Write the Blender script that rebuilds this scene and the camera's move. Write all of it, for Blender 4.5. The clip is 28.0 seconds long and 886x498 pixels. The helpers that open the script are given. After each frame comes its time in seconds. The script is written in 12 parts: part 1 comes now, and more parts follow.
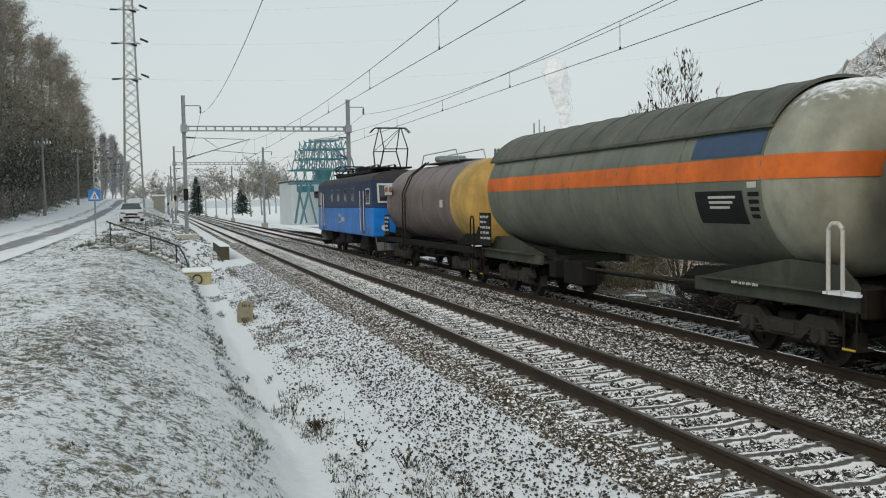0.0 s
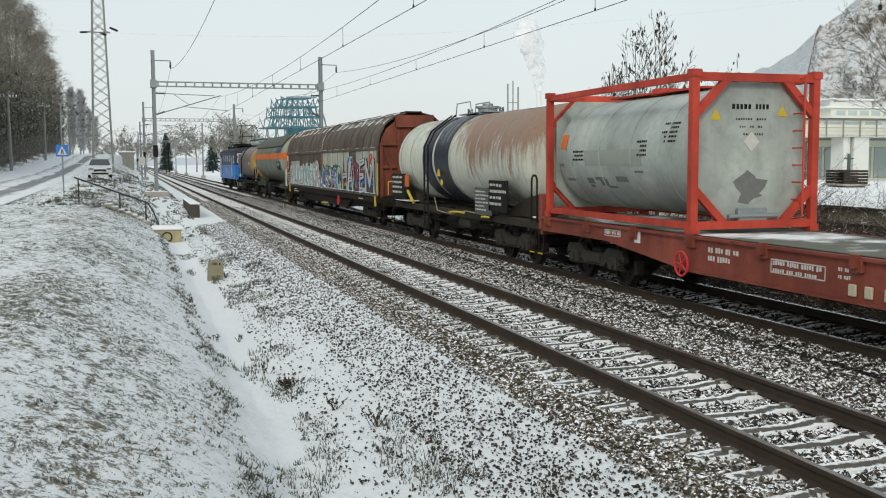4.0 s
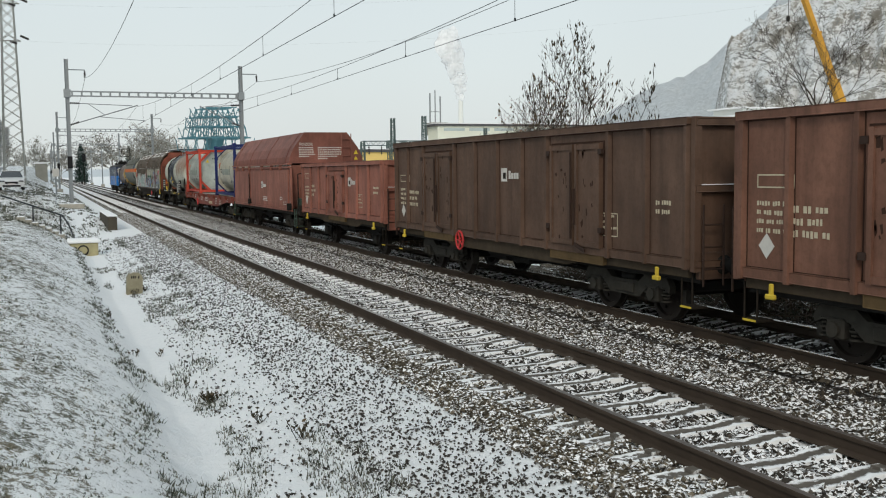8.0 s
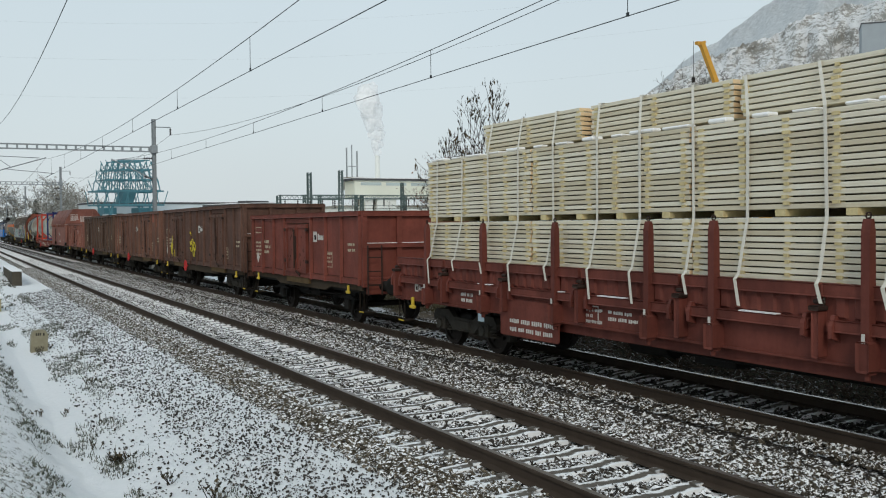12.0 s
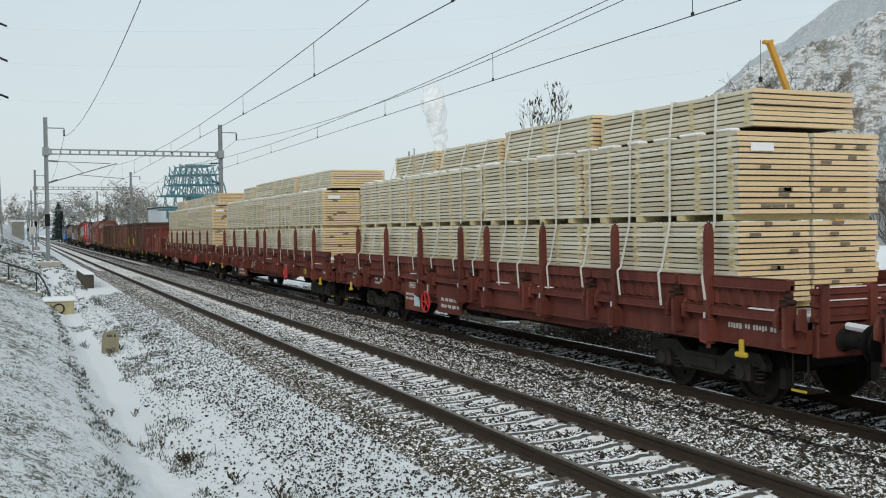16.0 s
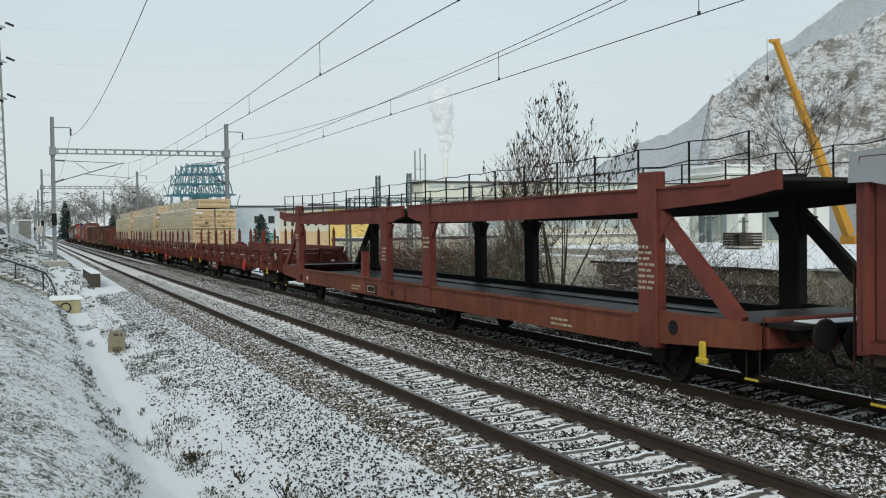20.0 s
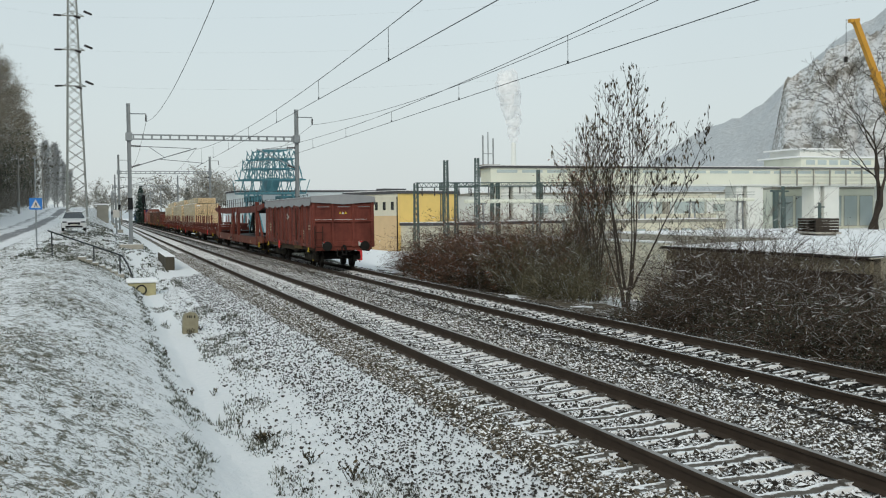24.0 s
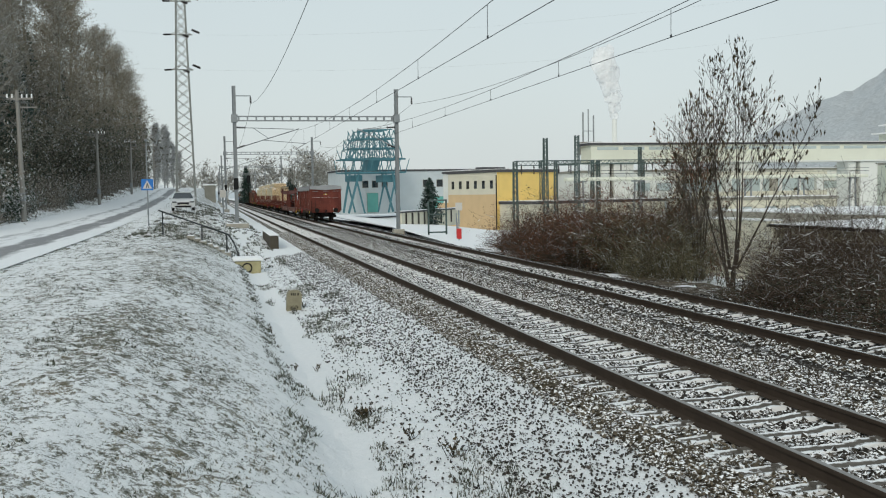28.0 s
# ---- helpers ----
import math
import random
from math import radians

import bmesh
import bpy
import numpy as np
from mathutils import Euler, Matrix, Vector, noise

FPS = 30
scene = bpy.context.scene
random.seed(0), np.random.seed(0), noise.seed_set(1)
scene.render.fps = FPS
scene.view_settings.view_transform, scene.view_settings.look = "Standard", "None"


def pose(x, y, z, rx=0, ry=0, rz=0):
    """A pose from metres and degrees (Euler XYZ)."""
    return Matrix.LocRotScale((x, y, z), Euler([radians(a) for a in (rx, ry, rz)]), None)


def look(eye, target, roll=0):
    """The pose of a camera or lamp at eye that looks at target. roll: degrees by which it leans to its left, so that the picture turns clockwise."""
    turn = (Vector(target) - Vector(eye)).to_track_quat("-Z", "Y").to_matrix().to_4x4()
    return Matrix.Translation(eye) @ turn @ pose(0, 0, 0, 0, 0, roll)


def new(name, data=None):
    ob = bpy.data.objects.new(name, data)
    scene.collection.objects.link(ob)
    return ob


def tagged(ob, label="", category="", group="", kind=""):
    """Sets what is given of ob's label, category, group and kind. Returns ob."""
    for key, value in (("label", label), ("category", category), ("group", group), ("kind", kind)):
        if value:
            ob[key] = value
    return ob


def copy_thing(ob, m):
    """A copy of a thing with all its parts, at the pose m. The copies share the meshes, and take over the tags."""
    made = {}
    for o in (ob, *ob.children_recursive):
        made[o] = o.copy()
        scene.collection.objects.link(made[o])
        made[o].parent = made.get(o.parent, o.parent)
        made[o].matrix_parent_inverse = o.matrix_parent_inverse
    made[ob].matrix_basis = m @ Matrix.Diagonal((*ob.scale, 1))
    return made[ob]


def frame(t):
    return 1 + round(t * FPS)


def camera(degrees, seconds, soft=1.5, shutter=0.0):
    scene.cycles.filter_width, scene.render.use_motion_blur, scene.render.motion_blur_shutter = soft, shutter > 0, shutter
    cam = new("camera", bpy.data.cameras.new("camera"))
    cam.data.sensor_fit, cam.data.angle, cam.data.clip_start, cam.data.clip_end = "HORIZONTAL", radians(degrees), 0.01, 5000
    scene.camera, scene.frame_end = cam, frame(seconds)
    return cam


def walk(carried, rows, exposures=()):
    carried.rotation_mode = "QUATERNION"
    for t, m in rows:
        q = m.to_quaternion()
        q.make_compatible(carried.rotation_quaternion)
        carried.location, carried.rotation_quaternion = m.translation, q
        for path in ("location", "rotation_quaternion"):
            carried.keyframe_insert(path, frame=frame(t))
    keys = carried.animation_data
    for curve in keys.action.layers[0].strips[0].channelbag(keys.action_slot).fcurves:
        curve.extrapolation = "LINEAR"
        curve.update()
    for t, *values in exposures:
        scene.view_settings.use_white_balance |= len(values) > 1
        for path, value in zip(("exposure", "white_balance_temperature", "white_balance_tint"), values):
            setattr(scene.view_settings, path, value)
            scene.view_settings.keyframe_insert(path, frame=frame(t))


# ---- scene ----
cam = camera(49.0, 28.0, soft=1.1)
PATH = [
    (0.0, pose(0, 0, 2.44, 87.248, 1.032, -16.029)),
    (0.5, pose(0, 0, 2.44, 87.258, 1.071, -14.862)),
    (1.0, pose(0, 0, 2.44, 87.179, 1.065, -14.211)),
    (1.5, pose(0, 0, 2.44, 87.043, 0.981, -13.476)),
    (2.0, pose(0, 0, 2.44, 86.622, 0.907, -12.907)),
    (2.5, pose(0, 0, 2.44, 86.150, 0.803, -12.488)),
    (3.0, pose(0, 0, 2.44, 85.964, 0.743, -12.463)),
    (3.5, pose(0, 0, 2.44, 85.025, 0.542, -15.324)),
    (4.0, pose(0, 0, 2.44, 84.898, 0.281, -17.639)),
    (4.5, pose(0, 0, 2.44, 84.755, 0.167, -20.706)),
    (6.5, pose(0, 0, 2.44, 84.900, 0.441, -23.318)),
    (7.0, pose(0, 0, 2.44, 85.035, 0.611, -22.810)),
    (7.5, pose(0, 0, 2.44, 85.195, 0.705, -22.333)),
    (8.0, pose(0, 0, 2.44, 85.392, 0.703, -22.149)),
    (8.5, pose(0, 0, 2.44, 85.594, 0.730, -22.381)),
    (9.0, pose(0, 0, 2.44, 85.818, 0.675, -23.003)),
    (9.5, pose(0, 0, 2.44, 86.383, 0.636, -23.765)),
    (10.0, pose(0, 0, 2.44, 87.201, 0.552, -24.569)),
    (10.5, pose(0, 0, 2.44, 87.741, 0.587, -25.295)),
    (11.0, pose(0, 0, 2.44, 88.034, 0.534, -26.022)),
    (11.5, pose(0, 0, 2.44, 88.390, 0.555, -27.055)),
    (13.5, pose(0, 0, 2.44, 88.804, 0.743, -26.291)),
    (14.0, pose(0, 0, 2.44, 88.839, 0.765, -25.622)),
    (14.5, pose(0, 0, 2.44, 88.862, 0.802, -24.952)),
    (15.0, pose(0, 0, 2.44, 88.834, 0.752, -24.168)),
    (15.5, pose(0, 0, 2.44, 88.829, 0.758, -23.707)),
    (16.0, pose(0, 0, 2.44, 88.757, 0.760, -23.372)),
    (16.5, pose(0, 0, 2.44, 88.671, 0.738, -23.076)),
    (17.0, pose(0, 0, 2.44, 88.578, 0.713, -22.886)),
    (17.5, pose(0, 0, 2.44, 88.526, 0.688, -22.748)),
    (18.0, pose(0, 0, 2.44, 88.482, 0.716, -22.692)),
    (18.5, pose(0, 0, 2.44, 88.498, 0.742, -22.676)),
    (19.0, pose(0, 0, 2.44, 88.575, 0.719, -22.739)),
    (19.5, pose(0, 0, 2.44, 88.627, 0.728, -22.859)),
    (20.0, pose(0, 0, 2.44, 88.719, 0.751, -23.031)),
    (20.5, pose(0, 0, 2.44, 88.752, 0.712, -23.298)),
    (22.5, pose(0, 0, 2.44, 88.459, 0.574, -23.279)),
    (23.0, pose(0, 0, 2.44, 88.043, 0.384, -20.353)),
    (23.5, pose(0, 0, 2.44, 87.937, 0.512, -19.512)),
    (24.0, pose(0, 0, 2.44, 87.870, 0.629, -19.050)),
    (24.5, pose(0, 0, 2.44, 87.742, 0.741, -18.387)),
    (25.0, pose(0, 0, 2.44, 87.622, 0.810, -17.872)),
    (25.5, pose(0, 0, 2.44, 87.450, 0.847, -17.257)),
    (26.0, pose(0, 0, 2.44, 87.179, 0.887, -16.424)),
    (26.5, pose(0, 0, 2.44, 86.981, 0.844, -15.342)),
    (27.0, pose(0, 0, 2.44, 86.843, 0.842, -14.595)),
    (27.5, pose(0, 0, 2.44, 86.772, 0.941, -14.025)),
    (28.0, pose(0, 0, 2.44, 86.690, 0.940, -13.220)),
]
walk(cam, PATH, [(0.0, 0.0, 6500, 10), (2.0, 0.05, 6500, 10), (4.0, 0.22, 6500, 10), (6.5, 0.33, 6500, 10), (7.0, 0.27, 6500, 10), (8.0, 0.14, 6500, 10), (9.0, 0.24, 6450, 10), (10.0, -0.06, 6400, 10), (11.0, 0.0, 6200, 9), (14.0, 0.03, 6250, 9), (16.0, 0.07, 6250, 9), (20.0, 0.05, 6250, 8), (23.0, 0.04, 6350, 8), (28.0, 0.02, 6400, 8)])
# ---- world, sun, exposure ----
SPEED = 12.15          # train, metres a second
NX, FX, FZ = 5.91, 10.26, -0.08   # track centres, and the far track's rail height

world = bpy.data.worlds.new("world")
scene.world = world
world.use_nodes = True
wn, wl = world.node_tree.nodes, world.node_tree.links
wn.clear()
w_out = wn.new("ShaderNodeOutputWorld")
w_bg = wn.new("ShaderNodeBackground")
w_sky = wn.new("ShaderNodeTexSky")
w_sky.sky_type = "NISHITA"
w_sky.sun_disc = False
w_sky.sun_elevation = radians(30)
w_sky.sun_rotation = radians(209)
w_sky.air_density, w_sky.dust_density, w_sky.ozone_density = 1.0, 4.0, 1.0
w_co = wn.new("ShaderNodeTexCoord")
w_sep = wn.new("ShaderNodeSeparateXYZ")
w_ramp = wn.new("ShaderNodeValToRGB")
w_ramp.color_ramp.elements[0].position, w_ramp.color_ramp.elements[0].color = 0.0, (5.95, 6.3, 6.2, 1)
w_ramp.color_ramp.elements[1].position, w_ramp.color_ramp.elements[1].color = 0.75, (5.0, 5.75, 6.1, 1)
for at, col in ((0.10, (5.9, 6.45, 6.45, 1)), (0.30, (5.5, 6.25, 6.5, 1))):
    w_ramp.color_ramp.elements.new(at).color = col
w_cloud = wn.new("ShaderNodeTexNoise")
w_cloud.inputs["Scale"].default_value, w_cloud.inputs["Detail"].default_value = 1.3, 4
w_cmap = wn.new("ShaderNodeMapRange")
w_cmap.inputs[1].default_value, w_cmap.inputs[2].default_value = 0.3, 0.7
w_cmap.inputs[3].default_value, w_cmap.inputs[4].default_value = 0.96, 1.05
w_mul = wn.new("ShaderNodeVectorMath")
w_mul.operation = "SCALE"
w_mix = wn.new("ShaderNodeMix")
w_mix.data_type = "RGBA"
w_mix.inputs[0].default_value = 0.08
wl.new(w_co.outputs["Generated"], w_sep.inputs[0])
wl.new(w_sep.outputs[2], w_ramp.inputs[0])
wl.new(w_co.outputs["Generated"], w_cloud.inputs["Vector"])
wl.new(w_cloud.outputs[0], w_cmap.inputs[0])
wl.new(w_ramp.outputs[0], w_mul.inputs[0])
wl.new(w_cmap.outputs[0], w_mul.inputs["Scale"])
wl.new(w_mul.outputs[0], w_mix.inputs[6])
wl.new(w_sky.outputs[0], w_mix.inputs[7])
wl.new(w_mix.outputs[2], w_bg.inputs[0])
wl.new(w_bg.outputs[0], w_out.inputs[0])
w_bg.inputs[1].default_value = 0.112

sun = new("sun", bpy.data.lights.new("sun", "SUN"))
sun.data.energy, sun.data.angle, sun.data.color = 1.05, radians(14), (1.0, 0.90, 0.76)
sun.matrix_world = look((-24, -43, 30), (0, 0, 0))
scene.view_settings.exposure = 0.0


# ---- materials ----
def nodes_of(name):
    m = bpy.data.materials.new(name)
    m.use_nodes = True
    b = m.node_tree.nodes["Principled BSDF"]
    b.inputs["Specular IOR Level"].default_value = 0.15
    return m, m.node_tree.nodes, m.node_tree.links, b


def noise_of(n, l, scale, detail=6.0, vec=None, rough=0.6):
    t = n.new("ShaderNodeTexNoise")
    t.inputs["Scale"].default_value, t.inputs["Detail"].default_value, t.inputs["Roughness"].default_value = scale, detail, rough
    if vec is not None:
        l.new(vec, t.inputs["Vector"])
    return t.outputs[0]


def ramp_of(n, l, src, stops):
    r = n.new("ShaderNodeValToRGB")
    el = r.color_ramp.elements
    el[0].position, el[0].color = stops[0][0], (*stops[0][1], 1)
    el[1].position, el[1].color = stops[-1][0], (*stops[-1][1], 1)
    for p, c in stops[1:-1]:
        el.new(p).color = (*c, 1)
    l.new(src, r.inputs[0])
    return r.outputs[0]


def mix_of(n, l, fac, a, b, mode="MIX"):
    m = n.new("ShaderNodeMix")
    m.data_type, m.blend_type = "RGBA", mode
    for sock, v in ((0, fac), (6, a), (7, b)):
        if isinstance(v, (int, float)):
            m.inputs[sock].default_value = v
        elif isinstance(v, tuple):
            m.inputs[sock].default_value = (*v, 1)
        else:
            l.new(v, m.inputs[sock])
    return m.outputs[2]


def bump_of(n, l, b, height, strength, dist=0.02):
    k = n.new("ShaderNodeBump")
    k.inputs["Strength"].default_value, k.inputs["Distance"].default_value = strength, dist
    l.new(height, k.inputs["Height"])
    l.new(k.outputs[0], b.inputs["Normal"])


def coords(n, l, scale=(1, 1, 1), world_space=True):
    if world_space:
        g = n.new("ShaderNodeNewGeometry")
        src = g.outputs["Position"]
    else:
        g = n.new("ShaderNodeTexCoord")
        src = g.outputs["Object"]
    mp = n.new("ShaderNodeMapping")
    mp.inputs["Scale"].default_value = scale
    l.new(src, mp.inputs["Vector"])
    return mp.outputs[0]


def up_mask(n, l, lo, hi, wobble=0.35, scale=9.0, world_space=False):
    """How far a face looks upwards, with a ragged edge: where snow lies."""
    g = n.new("ShaderNodeNewGeometry")
    s = n.new("ShaderNodeSeparateXYZ")
    l.new(g.outputs["Normal"], s.inputs[0])
    nz = noise_of(n, l, scale, 5, coords(n, l, world_space=world_space))
    a = n.new("ShaderNodeMath")
    a.operation = "MULTIPLY_ADD"
    l.new(nz, a.inputs[0])
    a.inputs[1].default_value = wobble * 2
    l.new(s.outputs[2], a.inputs[2])
    r = n.new("ShaderNodeMapRange")
    r.inputs[1].default_value, r.inputs[2].default_value = lo + wobble, hi + wobble
    l.new(a.outputs[0], r.inputs[0])
    return r.outputs[0]


SNOW = (0.87, 0.875, 0.88)


def paint(name, col, rust=(0.10, 0.045, 0.025), wear=0.35, rough=0.55, metal=0.0, grain=3.0, streak=0.5, snow=False, island=0.0):
    """Weathered paint: broad fading, streaks that run down, small chips and rust."""
    m, n, l, b = nodes_of(name)
    v = coords(n, l, (1, 1, 1), False)
    vs = coords(n, l, (1.7, 1.7, 0.22), False)
    big = noise_of(n, l, 0.7, 5, v)
    small = noise_of(n, l, grain * 4, 8, v, 0.7)
    st = noise_of(n, l, 1.6, 6, vs)
    base = mix_of(n, l, span_of(n, l, big, 0.3, 0.7), tuple(c * 0.62 for c in col), tuple(min(1, c * 1.22) for c in col))
    mid = noise_of(n, l, 3.5, 6, v, 0.7)
    base = mix_of(n, l, span_of(n, l, mid, 0.48, 0.72, 0.0, 0.55), base, tuple(c * 0.55 for c in col))
    base = mix_of(n, l, ramp_of(n, l, st, [(0.42, (0, 0, 0)), (0.68, (streak, streak, streak))]), base, tuple(c * 0.38 for c in col))
    base = mix_of(n, l, ramp_of(n, l, small, [(0.62 - wear * 0.25, (0, 0, 0)), (0.78, (wear, wear, wear))]), base, rust)
    if snow:
        base = mix_of(n, l, up_mask(n, l, 0.75, 0.95), base, SNOW)
    l.new(base, b.inputs["Base Color"])
    rr = n.new("ShaderNodeMapRange")
    rr.inputs[3].default_value, rr.inputs[4].default_value = rough - 0.12, rough + 0.2
    l.new(small, rr.inputs[0])
    l.new(rr.outputs[0], b.inputs["Roughness"])
    b.inputs["Metallic"].default_value = metal
    b.inputs["Specular IOR Level"].default_value = 0.45 if rough < 0.5 else 0.22
    bump_of(n, l, b, add_of(n, l, noise_of(n, l, 1.1, 3, v), 6.0, small), 0.14, 0.01)
    return m


def plain(name, col, rough=0.6, metal=0.0, vary=0.2, scale=8.0, bump=0.1, snow=None):
    m, n, l, b = nodes_of(name)
    v = coords(n, l, (1, 1, 1), False)
    a = noise_of(n, l, scale, 6, v)
    base = mix_of(n, l, a, tuple(c * (1 - vary) for c in col), tuple(min(1, c * (1 + vary)) for c in col))
    if snow:
        base = mix_of(n, l, up_mask(n, l, *snow), base, SNOW)
    l.new(base, b.inputs["Base Color"])
    b.inputs["Roughness"].default_value, b.inputs["Metallic"].default_value = rough, metal
    b.inputs["Specular IOR Level"].default_value = 0.5 if rough < 0.45 else 0.15
    if bump:
        bump_of(n, l, b, noise_of(n, l, scale * 5, 6, v), bump, 0.01)
    return m


def add_of(n, l, x, k, y):
    """x * k + y"""
    a = n.new("ShaderNodeMath")
    a.operation = "MULTIPLY_ADD"
    for sock, v in ((0, x), (1, k), (2, y)):
        if isinstance(v, (int, float)):
            a.inputs[sock].default_value = v
        else:
            l.new(v, a.inputs[sock])
    return a.outputs[0]


def span_of(n, l, src, a, b, c=0.0, d=1.0):
    r = n.new("ShaderNodeMapRange")
    for k, v in zip((1, 2, 3, 4), (a, b, c, d)):
        r.inputs[k].default_value = v
    l.new(src, r.inputs[0])
    return r.outputs[0]


def ground_material():
    """Thin snow caught in matted short grass: blotches, clumps and single blades; deep and clean in the ditch."""
    m, n, l, b = nodes_of("snowy_ground")
    v = coords(n, l)
    sep = n.new("ShaderNodeSeparateXYZ")
    l.new(v, sep.inputs[0])
    big = noise_of(n, l, 0.8, 3, coords(n, l, (1.0, 0.45, 1)))
    mid = noise_of(n, l, 4.2, 5, coords(n, l, (1.0, 0.85, 1)), 0.7)
    clump = noise_of(n, l, 10.5, 5, coords(n, l, (1.0, 0.85, 1)), 0.72)
    blade = noise_of(n, l, 34, 4, coords(n, l, (1.0, 0.7, 1)), 0.8)
    s = add_of(n, l, big, 0.45, add_of(n, l, mid, 0.75, span_of(n, l, sep.outputs[0], -3.2, 0.6, -0.09, 0.02)))
    # extra snow on the ditch-side flank, to lighten it against its shade
    s = add_of(n, l, span_of(n, l, sep.outputs[0], 0.1, 0.8, 0.0, 0.10), 1.0, s)
    s = add_of(n, l, span_of(n, l, sep.outputs[0], -3.6, -1.4, 0.16, 0.0), 1.0, s)
    s = add_of(n, l, clump, 1.10, s)
    s = add_of(n, l, blade, 0.92, s)
    edge = add_of(n, l, mid, 0.5, sep.outputs[0])
    clean = span_of(n, l, edge, 1.20, 1.36, 0.0, 0.21)
    s = add_of(n, l, clean, 1.0, s)
    earth = ramp_of(n, l, noise_of(n, l, 31, 4, v, 0.7), [(0.3, (0.035, 0.038, 0.028)), (0.5, (0.125, 0.122, 0.092)), (0.7, (0.30, 0.27, 0.205))])
    brown = mix_of(n, l, span_of(n, l, noise_of(n, l, 1.6, 3, v), 0.5, 0.68, 0.0, 0.7), earth, (0.20, 0.16, 0.10))
    snow = mix_of(n, l, clump, (0.74, 0.765, 0.78), (0.92, 0.92, 0.92))
    thin = mix_of(n, l, span_of(n, l, s, 1.42, 1.61), brown, mix_of(n, l, 0.5, brown, snow))
    base = mix_of(n, l, span_of(n, l, s, 1.54, 1.62), thin, snow)
    l.new(base, b.inputs["Base Color"])
    b.inputs["Roughness"].default_value = 0.85
    bump_of(n, l, b, add_of(n, l, clump, 1.5, blade), 0.7, 0.03)
    return m


def bed_material(name, snow_lo, snow_hi, dark=(0.03, 0.026, 0.022), light=(0.13, 0.115, 0.095), scale=17.0, big_k=0.35):
    """Broken stone with snow in the hollows."""
    m, n, l, b = nodes_of(name)
    v = coords(n, l)
    vo = n.new("ShaderNodeTexVoronoi")
    vo.inputs["Scale"].default_value = scale
    l.new(v, vo.inputs["Vector"])
    sep = n.new("ShaderNodeSeparateColor")
    l.new(vo.outputs["Color"], sep.inputs[0])
    stone = mix_of(n, l, sep.outputs[0], dark, light)
    nz = noise_of(n, l, 11, 4, v, 0.65)
    nb = noise_of(n, l, 0.9, 3, v)
    k = add_of(n, l, nb, big_k, nz)
    k = add_of(n, l, sep.outputs[1], 0.22, k)
    base = mix_of(n, l, ramp_of(n, l, k, [(snow_lo, (0, 0, 0)), (snow_hi, (1, 1, 1))]), stone, SNOW)
    l.new(base, b.inputs["Base Color"])
    b.inputs["Roughness"].default_value = 0.9
    bump_of(n, l, b, k, 0.8, 0.05)
    return m


def stone_material(name, lo, hi, cols):
    m, n, l, b = nodes_of(name)
    g = n.new("ShaderNodeNewGeometry")
    v = coords(n, l)
    c = ramp_of(n, l, g.outputs["Random Per Island"], cols)
    c = mix_of(n, l, span_of(n, l, noise_of(n, l, 60, 4, v), 0.35, 0.65, 0.0, 0.6), c, (0.03, 0.028, 0.024))
    s = n.new("ShaderNodeSeparateXYZ")
    l.new(g.outputs["Normal"], s.inputs[0])
    a = add_of(n, l, noise_of(n, l, 22, 3, v), 1.6, s.outputs[2])
    a = add_of(n, l, g.outputs["Random Per Island"], 0.35, a)
    base = mix_of(n, l, ramp_of(n, l, span_of(n, l, a, 0.0, 3.0), [(lo / 3, (0, 0, 0)), (hi / 3, (1, 1, 1))]), c, SNOW)
    l.new(base, b.inputs["Base Color"])
    b.inputs["Roughness"].default_value = 0.85
    return m


def sleeper_material():
    """Concrete with a bare band along its middle; snow on the edges and the ends."""
    m, n, l, b = nodes_of("sleeper_concrete")
    v = coords(n, l)
    t = n.new("ShaderNodeTexCoord")
    s = n.new("ShaderNodeSeparateXYZ")
    l.new(t.outputs["Object"], s.inputs[0])
    ax, ay = n.new("ShaderNodeMath"), n.new("ShaderNodeMath")
    for q, k in ((ax, 0), (ay, 1)):
        q.operation = "ABSOLUTE"
        l.new(s.outputs[k], q.inputs[0])
    nz = noise_of(n, l, 11, 4, v, 0.65)
    side = add_of(n, l, nz, 0.16, ay.outputs[0])
    ends = add_of(n, l, nz, 1.3, add_of(n, l, ax.outputs[0], 0.5, 0.0))
    mx = n.new("ShaderNodeMath")
    mx.operation = "MAXIMUM"
    l.new(span_of(n, l, side, 0.128, 0.158), mx.inputs[0])
    l.new(span_of(n, l, ends, 1.20, 1.28), mx.inputs[1])
    conc = mix_of(n, l, noise_of(n, l, 7, 6, v), (0.05, 0.044, 0.038), (0.19, 0.17, 0.145))
    l.new(mix_of(n, l, mx.outputs[0], conc, SNOW), b.inputs["Base Color"])
    b.inputs["Roughness"].default_value = 0.9
    bump_of(n, l, b, mx.outputs[0], 0.5, 0.03)
    return m


